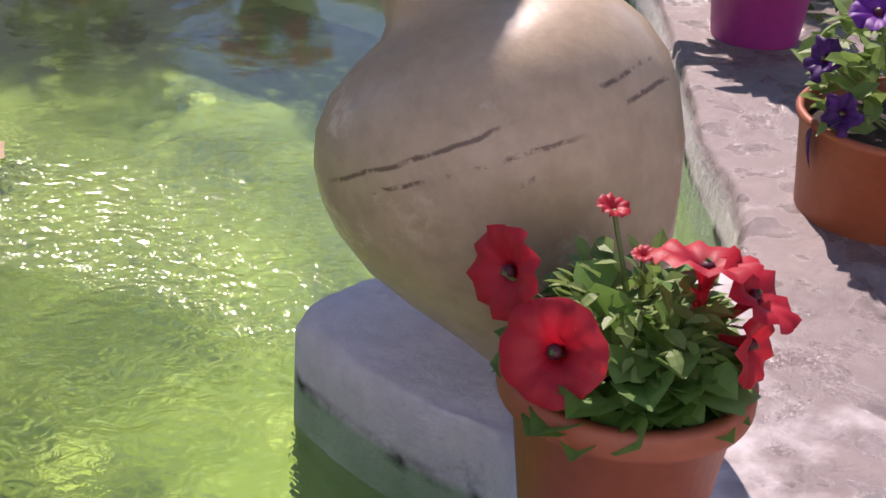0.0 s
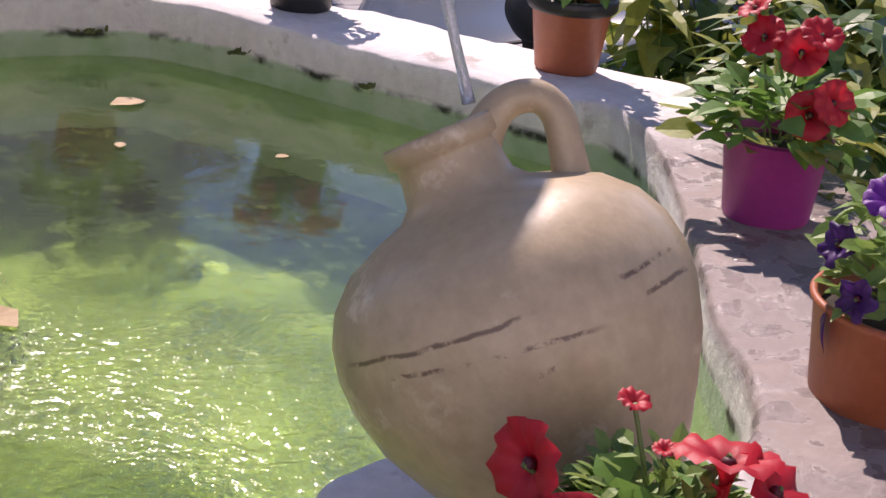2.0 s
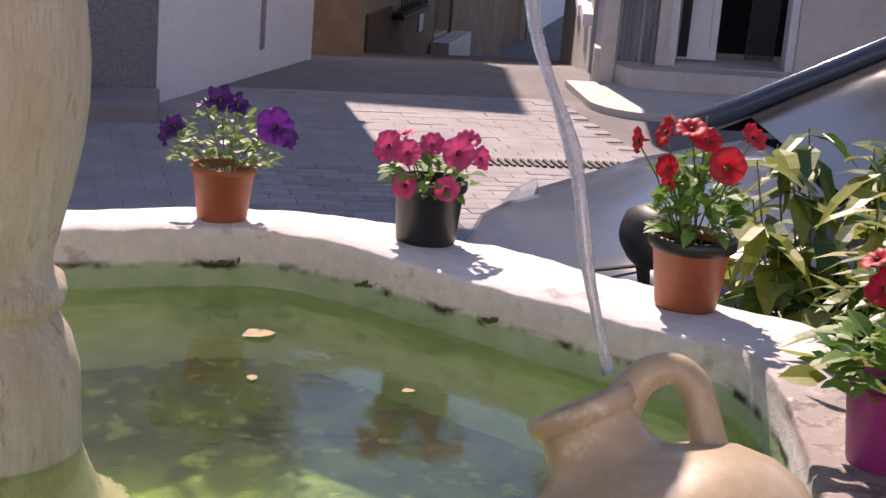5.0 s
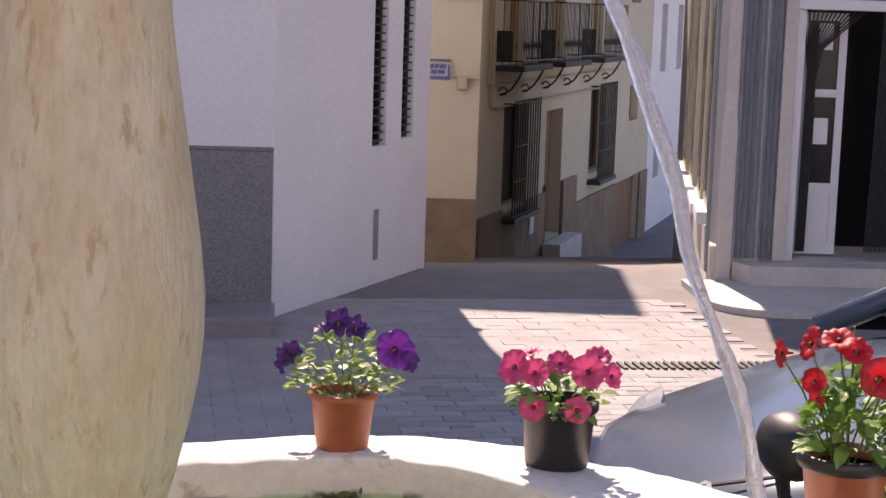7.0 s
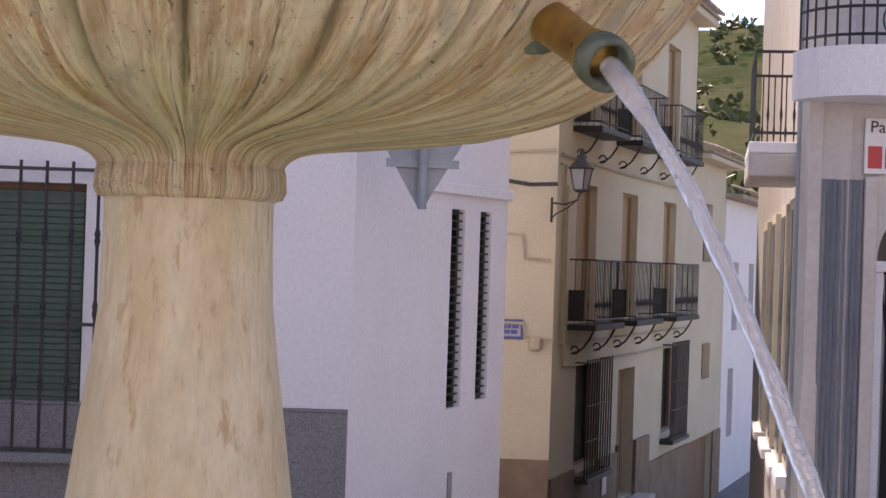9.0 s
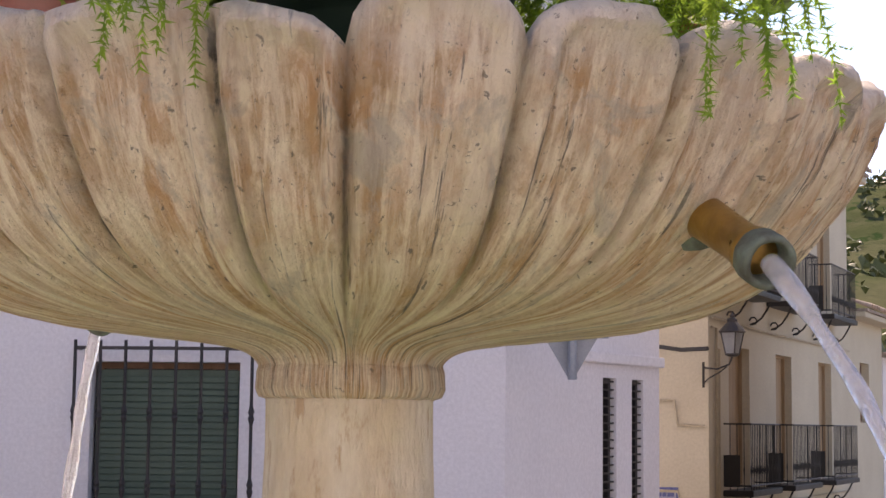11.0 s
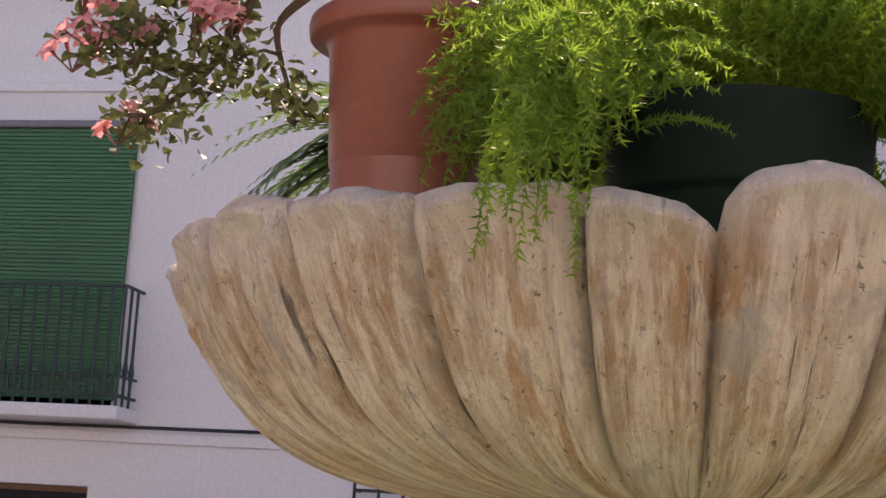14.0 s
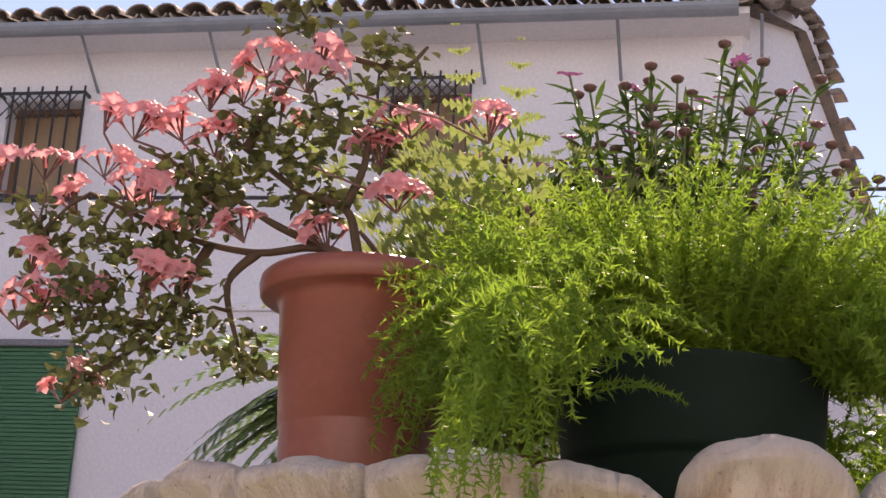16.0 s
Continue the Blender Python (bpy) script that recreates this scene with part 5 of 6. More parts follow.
def build_basin():
    bm = bmesh.new()
    n = len(li)
    spec = [(0.0, 0.45), (0.0, 0.80), (0.0, 0.86), (0.0, 0.90), (0.0, 0.93), (0.012, 0.946), (0.03, RIM), (0.35, RIM + 0.002), (0.65, RIM), (0.955, RIM - 0.002), (0.985, 0.94), (1.0, 0.92), (1.0, 0.8), (1.0, -0.5)]
    rings = []
    for f, z in spec:
        ring = []
        for i in range(n):
            p = li[i].lerp(lo[i], f)
            q = Vector((p.x, p.y, z))
            if z > 0.6:
                amp = 0.006 if 0.9 < z else 0.003
                q += Vector((noise.noise(q * 9), noise.noise(q * 9 + Vector((5, 1, 2))), noise.noise(q * 7 + Vector((1, 9, 4))))) * amp
                q += Vector((noise.noise(q * 38), noise.noise(q * 38 + Vector((5, 1, 2))), noise.noise(q * 30))) * amp * 0.5
            ring.append(bm.verts.new(q))
        rings.append(ring)
    for a, b in zip(rings, rings[1:]):
        for i in range(n):
            bm.faces.new((a[i], a[(i + 1) % n], b[(i + 1) % n], b[i]))
    return bm


basin = thing("fountain_basin", "whitewashed masonry fountain basin with a worn rim and algae inside", "fountain basin")
part("rim_wall", build_basin(), basin_mat, basin, smooth=True)
bm = bmesh.new()
cen = Vector((-0.05, 1.95, 0))
rings = []
for f in (1.02, 0.85, 0.65, 0.45, 0.25, 0.1):
    rings.append([bm.verts.new((cen.x + (p.x - cen.x) * f, cen.y + (p.y - cen.y) * f, 0.47 + 0.05 * noise.noise((p.x * f * 3, p.y * f * 3, 1)))) for p in li])
for a, b in zip(rings, rings[1:]):
    for i in range(len(li)):
        bm.faces.new((a[i], a[(i + 1) % len(li)], b[(i + 1) % len(li)], b[i]))
bm.faces.new(rings[-1])
part("pool_floor", bm, floor_mat, basin, "pale green algae on the pool floor, caustic mottling in its colour", smooth=True)
bm = bmesh.new()
f = bm.faces.new([bm.verts.new((p.x + (p.x - cen.x) * 0.01, p.y + (p.y - cen.y) * 0.01, WATER)) for p in li])
bmesh.ops.triangulate(bm, faces=[f])
water = tagged(part("water", bm, water_mat), "rippled clear green water in the fountain basin", "water", kind="structure")
water.visible_shadow = False

# ---- pillar, bowl and spouts ----
AX, AY = 0.025, 2.2
fountain = thing("fountain", "fluted limestone fountain bowl on a baluster pillar", "fountain", pose(AX, AY, 0))
part("pillar", lathe([(0.0, 0.46), (0.20, 0.46), (0.20, 0.60), (0.17, 0.64), (0.145, 0.75), (0.136, 0.82), (0.131, 0.90), (0.128, 0.95), (0.118, 0.99), (0.104, 1.014), (0.097, 1.022), (0.098, 1.028), (0.107, 1.035), (0.111, 1.05), (0.107, 1.066), (0.096, 1.074), (0.092, 1.085), (0.094, 1.10),
                      (0.106, 1.14), (0.119, 1.19), (0.128, 1.24), (0.133, 1.29), (0.135, 1.34), (0.130, 1.40), (0.121, 1.46), (0.112, 1.53), (0.102, 1.60), (0.095, 1.66), (0.092, 1.72), (0.092, 1.765), (0.093, 1.785)], 96, 0.022, 2), pillar_stone, fountain, "cream limestone baluster pillar", smooth=True)
part("collar", lathe([(0.088, 1.772), (0.101, 1.776), (0.105, 1.785), (0.104, 1.797), (0.104, 1.803), (0.10, 1.815)], 64, 0.025, 5), stone, fountain, smooth=True)


def build_bowl():
    """A bowl of petals: flutes deepen towards the rim; each petal is a sunk panel in a raised border with a rounded top of its own height."""
    prof = [(0.098, 1.800), (0.103, 1.812), (0.115, 1.823), (0.14, 1.831), (0.19, 1.838), (0.26, 1.845), (0.33, 1.853), (0.392, 1.866), (0.445, 1.887), (0.492, 1.918), (0.529, 1.960), (0.553, 1.995), (0.569, 2.030), (0.580, 2.060), (0.583, 2.080), (0.573, 2.093), (0.550, 2.096), (0.520, 2.083), (0.498, 2.06), (0.48, 2.03)]
    fine = [Vector((r, z, 0)) for r, z in prof]
    fine = [(p.x, p.y) for p in smooth_loop(fine, 3, False)]
    bounds = [-161, -146, -130.5, -116, -100.5, -89.3, -73.9, -59.1, -44] + [-44 + 15.19 * k for k in range(1, 16)]
    bounds.append(bounds[0] + 360)
    tops = [2.104, 2.101, 2.092, 2.088, 2.080, 2.108, 2.099, 2.096]
    arch = [0.016, 0.014, 0.012, 0.012, 0.016, 0.058, 0.050, 0.045]
    lobes, per = len(bounds) - 1, 26
    rg = random.Random(11)
    tops += [rg.uniform(2.086, 2.102) for _ in range(lobes - 8)]
    arch += [rg.uniform(0.02, 0.045) for _ in range(lobes - 8)]
    last = 3 * 14
    bm = bmesh.new()
    rings = []
    for j, (r, z) in enumerate(fine):
        ring = []
        grow = min(max((r - 0.10) / 0.30, 0), 1) if j < last else 1
        for k in range(lobes):
            for f in range(per):
                a = radians(bounds[k] + (bounds[k + 1] - bounds[k]) * f / per)
                u = 2 * f / per - 1                                  # -1..1 across one petal
                petal = math.sqrt(max(0.0, 1 - abs(u) ** 2.4))
                drop = arch[k] * (1 - petal) + (0.014 * (u + 0.3) if k == 4 else 0.0)
                lift = min(max((z - 1.98) / 0.10, 0), 1)
                zz = z + lift * (tops[k] - 2.096 - drop + 0.006 * noise.noise((14 * math.cos(a), 14 * math.sin(a), 2)))
                outer = 1.0 if j < last else max(0.0, 1 - (j - last) / 4)
                inset = min(1.0, max(0.0, (0.74 - abs(u)) / 0.16)) * min(1.0, max(0.0, (2.076 - z + 0.25 * arch[k] * (petal - 1)) / 0.014))
                inset = inset * inset * (3 - 2 * inset)
                groove = math.exp(-((1 - abs(u)) / 0.10) ** 2)
                rr = r - grow * outer * (0.024 * (1 - petal) + 0.015 * inset + 0.020 * groove) - 0.004 * (1 - outer)
                q = Vector((rr * math.cos(a), rr * math.sin(a), zz))
                q += Vector((math.cos(a), math.sin(a), 0.5)) * (0.0045 * noise.noise(q * 24) + 0.003 * noise.noise(q * 60) + 0.0016 * noise.noise(q * 150)) * (0.35 + 0.65 * grow)
                ring.append(bm.verts.new(q))
        rings.append(ring)
    n = lobes * per
    for a, b in zip(rings, rings[1:]):
        for i in range(n):
            bm.faces.new((a[i], a[(i + 1) % n], b[(i + 1) % n], b[i]))
    return bm


bowl = part("bowl", build_bowl(), stone, fountain, "weathered fluted bowl with petal rim", smooth=True)
part("bowl_filling", lathe([(0.0, 2.0), (0.50, 2.0), (0.50, 2.044), (0.42, 2.058), (0.0, 2.071)], 48, 0.02), moss_stone, fountain, smooth=True)


def spout(angle, r0=0.47, r1=0.59, z0=1.945, z1=1.885, skew=0.0):
    d, d1 = Vector((math.cos(angle), math.sin(angle), 0)), Vector((math.cos(angle - skew), math.sin(angle - skew), 0))
    p0, p1 = d * r0 + Vector((0, 0, z0)), d1 * r1 + Vector((0, 0, z1))
    ax = (p1 - p0).normalized()
    L = (p1 - p0).length
    m = Matrix.Translation(p0) @ ax.to_track_quat("Z", "Y").to_matrix().to_4x4()
    s = part("spout", lathe([(0.0, -0.02), (0.021, -0.02), (0.023, 0.01), (0.0205, 0.02), (0.019, L * 0.55), (0.0195, L - 0.035), (0.0225, L - 0.032), (0.0225, L - 0.024), (0.019, L - 0.02)], 28), brass, fountain, "aged brass spout", smooth=True, m=m)
    part("flange", lathe([(0.028, -0.02), (0.037, -0.012), (0.038, 0.004), (0.034, 0.012), (0.027, 0.014)], 28, 0.05), verdigris, s, smooth=True)
    part("mouth", lathe([(0.0, L - 0.045), (0.016, L - 0.045), (0.018, L), (0.0235, L + 0.002), (0.025, L - 0.006), (0.0245, L - 0.02), (0.0225, L - 0.024)], 28, 0.04), verdigris, s, smooth=True)
    return Vector((AX, AY, 0)) + p1


ANG = math.atan2(1.85 - AY, 0.350 - AX)
tip = spout(ANG, 0.475, 0.60, skew=0.10)
tip2 = spout(radians(128))


def jet(start, end, sag_out, name, r0=0.0085, r1=0.0044, steps=46, seed=1):
    """Falling water: an uneven strand on a ballistic curve."""
    bm = bmesh.new()
    pts, rad = [], []
    for i in range(steps):
        t = i / (steps - 1)
        h = 1 - (1 - t) ** 1.0
        p = Vector((start.x + (end.x - start.x) * h, start.y + (end.y - start.y) * h, start.z + (end.z - start.z) * (0.5 * t + 0.5 * t * t)))
        p += Vector((noise.noise((seed, t * 9, 0)), noise.noise((seed, 3, t * 9)), 0)) * 0.009 * t
        pts.append(p)
        rad.append((r0 + (r1 - r0) * t) * (1 + 0.6 * noise.noise((seed * 3.1, t * 17, 1.5)) + 0.25 * noise.noise((seed, t * 45, 4))))
    tube(bm, pts, rad, 10)
    ob = tagged(part(name, bm, jet_mat, smooth=True), "clear strand of water falling from a brass spout", "water jet")
    ob.visible_shadow = False
    return ob


jet(tip, Vector((0.525, 1.27, 1.27)), 0, "water_jet")
jet(tip2, Vector((tip2.x - 0.12, tip2.y + 0.1, WATER)), 0, "water_jet", 0.008, 0.006, 40, 5)

# ---- the clay jug ----
JB = Vector((0.612, 1.118, 0.985))
ja = Vector((-0.36, 0.40, 0.84)).normalized()
jr = (Vector((0.95, -0.30, 0)) - ja * ja.dot(Vector((0.95, -0.30, 0)))).normalized()
jy = ja.cross(jr)
JM = Matrix(((jr.x, jy.x, ja.x, JB.x), (jr.y, jy.y, ja.y, JB.y), (jr.z, jy.z, ja.z, JB.z), (0, 0, 0, 1)))
jug = thing("water_jug", "tilted buff clay water jug with one handle on the basin rim", "jug", JM)
JP = [(0.0, 0.0), (0.052, 0.0), (0.058, 0.006), (0.062, 0.02), (0.080, 0.055), (0.100, 0.09), (0.117, 0.125), (0.126, 0.16), (0.1275, 0.185), (0.123, 0.21), (0.112, 0.232), (0.093, 0.251), (0.066, 0.264), (0.047, 0.271), (0.039, 0.28),
      (0.0365, 0.295), (0.036, 0.304), (0.0365, 0.307), (0.0405, 0.309), (0.041, 0.320), (0.039, 0.323), (0.031, 0.321), (0.029, 0.30), (0.030, 0.28), (0.05, 0.25)]
part("jug_body", lathe([(r * 1.04, h) for r, h in JP], 72, 0.012, 3), clay_jug, jug, smooth=True)
hp = [Vector(p) for p in ((0.026, 0, 0.305), (0.041, 0, 0.318), (0.058, 0, 0.323), (0.075, 0, 0.318), (0.083, 0, 0.303), (0.081, 0, 0.282), (0.077, 0, 0.262), (0.073, 0, 0.243))]
hp = smooth_loop(hp, 6, False)
bm = bmesh.new()
tube(bm, hp, [0.0122 + 0.0045 * abs(2 * i / (len(hp) - 1) - 1) ** 3 for i in range(len(hp))], 14)
part("handle", bm, clay_jug, jug, smooth=True)


# ---- plants ----
def leaf(bm, at, along, up, length, width, fold=0.25, droop=0.2):
    """One leaf: a folded, pointed blade."""
    a = along.normalized()
    s = a.cross(up)
    if s.length < 1e-4:
        s = a.cross(Vector((1, 0.3, 0)))
    s.normalize()
    n = s.cross(a)
    pts = []
    for t, w in ((0.0, 0.08), (0.35, 1.0), (0.7, 0.8), (1.0, 0.0)):
        c = at + a * length * t - n * droop * length * t * t
        pts.append((c - s * width * w + n * fold * width * w, c, c + s * width * w + n * fold * width * w))
    vs = [[bm.verts.new(p) for p in row] for row in pts[:3]]
    end = bm.verts.new(pts[3][1])
    for r0, r1 in zip(vs, vs[1:]):
        for k in range(2):
            bm.faces.new((r0[k], r0[k + 1], r1[k + 1], r1[k]))
    for k in range(2):
        bm.faces.new((vs[2][k], vs[2][k + 1], end))


def dome_foliage(n, r, z0, z1, length, width, seed, flat=1.0, spread=1.0):
    rg = random.Random(seed)
    bm = bmesh.new()
    for i in range(n):
        a, f = rg.uniform(0, 2 * math.pi), math.sqrt(rg.random())
        z = z0 + (z1 - z0) * rg.random() * (1 - 0.55 * f * f)
        p = Vector((r * f * math.cos(a), r * f * math.sin(a), z))
        d = Vector((math.cos(a) * (0.3 + f) * spread, math.sin(a) * (0.3 + f) * spread, rg.uniform(-0.25, 0.9) * flat)) + Vector((rg.gauss(0, 0.35), rg.gauss(0, 0.35), 0))
        s = rg.uniform(0.65, 1.2)
        leaf(bm, p, d, Vector((rg.gauss(0, 0.3), rg.gauss(0, 0.3), 1)), length * s, width * s, rg.uniform(0.05, 0.5), rg.uniform(0, 0.4))
    return bm


def petunia_mesh(name, mat, ruffle=0.18, funnel=0.9, lobes=5, seed=0, cut=0.05):
    """A trumpet flower of radius 1 that opens along z."""
    bm = bmesh.new()
    n = 30
    rows = []
    for r, z in ((0.07, -funnel), (0.12, -funnel * 0.5), (0.25, -0.18), (0.55, -0.03), (0.85, 0.02), (1.0, -0.06)):
        row = []
        for i in range(n):
            a = 2 * math.pi * i / n
            k = 1 - cut * (r ** 2) * (0.5 - 0.5 * math.cos(lobes * a)) * 2
            w = ruffle * r * r * (noise.noise((math.cos(a) * 1.7 + seed, math.sin(a) * 1.7, r)) + 0.6 * math.sin(lobes * a * 2 + seed))
            row.append(bm.verts.new((r * k * math.cos(a), r * k * math.sin(a), z + w)))
        rows.append(row)
    for a, b in zip(rows, rows[1:]):
        for i in range(n):
            bm.faces.new((a[i], a[(i + 1) % n], b[(i + 1) % n], b[i]))
    return mesh_from(name, bm, mat, True)


HEART = mesh_from("flower_heart", lathe([(0.0, -0.05), (0.10, -0.06), (0.15, -0.14), (0.10, -0.3), (0.0, -0.3)], 12), petal_heart, True)


def flower(parent, mesh, mat, at, facing, size, heart=True, roll=0.0, name="flower"):
    q = Vector(facing).to_track_quat("Z", "Y").to_matrix().to_4x4()
    f = part(name, mesh, mat, parent, m=Matrix.Translation(at) @ q @ pose(0, 0, 0, 0, 0, roll) @ Matrix.Diagonal((size, size, size, 1)))
    if heart:
        part("flower_heart", HEART, petal_heart, f)
    return f


def pot_body(rt, rb, h, lip=0.006, lip_h=0.018):
    return lathe([(0.0, 0.0), (rb, 0.0), (rb + 0.002, 0.004), (rt - (rt - rb) * lip_h * 1.3 / h, h - lip_h), (rt + lip - 0.001, h - lip_h + 0.001), (rt + lip, h - lip_h + 0.004), (rt + lip, h - 0.003), (rt + lip - 0.002, h), (rt - 0.003, h), (rt - 0.005, h - 0.004), (rt - 0.008, h - 0.03), (0.0, h - 0.03)], 48)


def potted(name, label, at, rt, rb, h, mat, turn=0.0, lip=0.006, lip_h=0.018):
    t = thing(name, label, "potted plant", pose(at[0], at[1], at[2], 0, 0, turn), group="flower pots on the basin rim")
    part("pot", pot_body(rt, rb, h, lip, lip_h), mat, t, smooth=True)
    part("soil", lathe([(0.0, h - 0.028), (rt - 0.009, h - 0.028), (rt - 0.009, h - 0.018), (rt * 0.5, h - 0.012), (0.0, h - 0.010)], 32, 0.05), soil, t, smooth=True)
    return t


def stems(parent, tips, z0, mat, r=0.0016, seed=0):
    rg = random.Random(seed)
    for p in tips:
        p = Vector(p)
        b = Vector((p.x * 0.15 + rg.gauss(0, 0.006), p.y * 0.15 + rg.gauss(0, 0.006), z0))
        mid = b.lerp(p, 0.55) + Vector((0, 0, 0.25 * (p - b).length * 0.4))
        part("stem", tube(bmesh.new(), [b, b.lerp(mid, 0.6), mid, mid.lerp(p, 0.6), p], r, 5), mat, parent)


red_a, red_b = petunia_mesh("flower", red_petal, 0.15, 0.9, 5, 1, 0.03), petunia_mesh("flower", red_petal, 0.19, 0.8, 5, 4, 0.03)
pink_a, violet_a, purple_a = petunia_mesh("flower", pink_petal, 0.2, 0.8, 5, 2), petunia_mesh("flower", violet_petal, 0.25, 0.5, 5, 3, 0.16), petunia_mesh("flower", purple_petal, 0.25, 0.7, 5, 6)
salmon_a, mauve_a = petunia_mesh("flower", salmon_petal, 0.14, 0.9, 5, 5, 0.17), petunia_mesh("flower", mauve_petal, 0.1, 0.3, 9, 8, 0.3)

# red petunia in the nearest terracotta pot; x: to the camera's right
pt = potted("red_petunia", "red petunia in a terracotta-coloured plastic pot on the basin rim", (0.565, 0.965, RIM), 0.0745, 0.055, 0.125, terracotta, -18.5, 0.006, 0.02)
part("foliage", dome_foliage(170, 0.062, 0.108, 0.175, 0.028, 0.017, 21), leaf_mid, pt)
tagged(part("young_growth", dome_foliage(320, 0.055, 0.135, 0.20, 0.018, 0.005, 22, 1.4), leaf_pale, pt), kind="stuff")
blooms = [((-0.083, -0.01, 0.188), (-0.7, -0.6, 0.15), 0.030, red_b), ((-0.052, -0.052, 0.160), (-0.35, -0.85, 0.35), 0.034, red_a), ((0.038, -0.005, 0.205), (0.05, 0.2, 1.0), 0.034, red_a), ((0.070, -0.012, 0.19), (0.6, -0.1, 0.8), 0.032, red_b), ((0.072, -0.022, 0.158), (0.9, -0.5, 0.1), 0.028, red_a)]
for at, fc, s, me_ in blooms:
    flower(pt, me_, red_petal, at, fc, s)
stems(pt, [b[0] for b in blooms] + [(-0.02, 0.01, 0.225), (0.0, 0.0, 0.20)], 0.11, stem_green, 0.0017, 3)
for at, fc, s in (((-0.02, 0.01, 0.228), (0.2, -0.2, 1), 0.011), ((0.0, 0.0, 0.203), (-0.1, -0.2, 1), 0.008), ((0.035, -0.015, 0.185), (0.9, -0.3, -0.5), 0.010)):
    flower(pt, red_b, petal_heart, at, fc, s, False, name="wilted_bud")

# squat pot with violet petunia
pt = potted("violet_petunia", "violet petunia in a squat terracotta-coloured pot on the rim", (1.005, 1.375, RIM), 0.094, 0.082, 0.10, terracotta, -25, 0.003, 0.008)
part("foliage", dome_foliage(190, 0.085, 0.10, 0.215, 0.030, 0.010, 31, 1.3, 0.7), leaf_pale, pt)
vb = [((-0.085, -0.03, 0.155), (-0.7, -0.5, 0.4), 0.024, violet_a), ((-0.045, -0.03, 0.205), (-0.2, -0.5, 0.8), 0.026, purple_a), ((-0.02, 0.03, 0.215), (0, 0.1, 1), 0.02, violet_a), ((-0.065, -0.07, 0.12), (-0.5, -0.8, 0.1), 0.022, violet_a), ((0.05, -0.04, 0.19), (0.4, -0.6, 0.5), 0.024, purple_a)]
for at, fc, s, me_ in vb:
    flower(pt, me_, violet_petal, at, fc, s)
stems(pt, [b[0] for b in vb], 0.08, stem_green, 0.0015, 4)
bm = bmesh.new()
for k in range(1):
    leaf(bm, Vector((-0.084 - 0.004 * k, -0.045 + 0.006 * k, 0.10 - 0.01 * k)), Vector((-0.1, -0.1, -1)), Vector((-1, 0, 0)), 0.045, 0.012)
part("wilted_bloom", bm, violet_petal, pt)

# magenta pot with red petunia
pt = potted("red_petunia", "red petunia in a magenta tapered pot on the rim", (1.10, 1.845, RIM), 0.064, 0.050, 0.105, magenta_pot, -28, 0.002, 0.006)
part("foliage", dome_foliage(110, 0.085, 0.09, 0.20, 0.042, 0.013, 41), leaf_mid, pt)
part("yellow_leaves", dome_foliage(34, 0.10, 0.08, 0.15, 0.05, 0.017, 42, 0.3), leaf_varieg, pt)
rb_ = [((-0.035, -0.03, 0.225), (-0.4, -0.6, 0.6), 0.027, red_b), ((-0.05, 0.0, 0.25), (-0.5, -0.2, 0.8), 0.022, red_a), ((0.01, -0.045, 0.215), (0, -0.8, 0.5), 0.030, red_a), ((0.03, -0.03, 0.235), (0.2, -0.5, 0.8), 0.026, red_b), ((0.03, -0.07, 0.150), (0.1, -0.9, 0.3), 0.030, red_a), ((0.055, -0.06, 0.165), (0.5, -0.7, 0.3), 0.028, red_b)]
for at, fc, s, me_ in rb_:
    flower(pt, me_, red_petal, at, fc, s)
stems(pt, [b[0] for b in rb_], 0.08, stem_green, 0.0015, 5)

# red petunia with black collar
pt = potted("red_petunia", "tall red petunia in a terracotta-coloured pot with a black collar", (1.075, 2.475, RIM), 0.062, 0.046, 0.104, terracotta, -24, 0.002, 0.006)
part("collar_ring", lathe([(0.056, 0.094), (0.066, 0.094), (0.069, 0.098), (0.069, 0.112), (0.066, 0.115), (0.060, 0.115), (0.059, 0.094)], 40), black_pot, pt, "black plastic collar", smooth=True)
part("foliage", dome_foliage(190, 0.062, 0.125, 0.255, 0.032, 0.010, 51, 1.4, 0.7), leaf_mid, pt)
part("yellow_leaves", dome_foliage(30, 0.06, 0.125, 0.22, 0.034, 0.010, 53, 1.2), leaf_pale, pt)
rb_ = [((-0.06, -0.03, 0.275), (-0.8, -0.4, 0.3), 0.026, red_b), ((-0.10, -0.02, 0.255), (-0.9, -0.4, 0.0), 0.022, red_a), ((-0.02, -0.03, 0.285), (0, -0.4, 0.9), 0.026, red_a), ((0.005, -0.03, 0.27), (0.2, -0.6, 0.6), 0.024, red_b), ((0.04, -0.04, 0.235), (0.2, -0.9, 0.3), 0.030, red_a), ((0.075, -0.02, 0.28), (0.6, -0.4, 0.6), 0.024, red_b), ((-0.05, -0.05, 0.225), (-0.4, -0.8, 0.2), 0.020, red_a), ((-0.045, -0.05, 0.20), (-0.4, -0.8, 0), 0.013, red_b)]
for at, fc, s, me_ in rb_:
    flower(pt, me_, red_petal, at, fc, s)
stems(pt, [b[0] for b in rb_] + [(0.0, -0.01, 0.30)], 0.09, stem_green, 0.0015, 6)

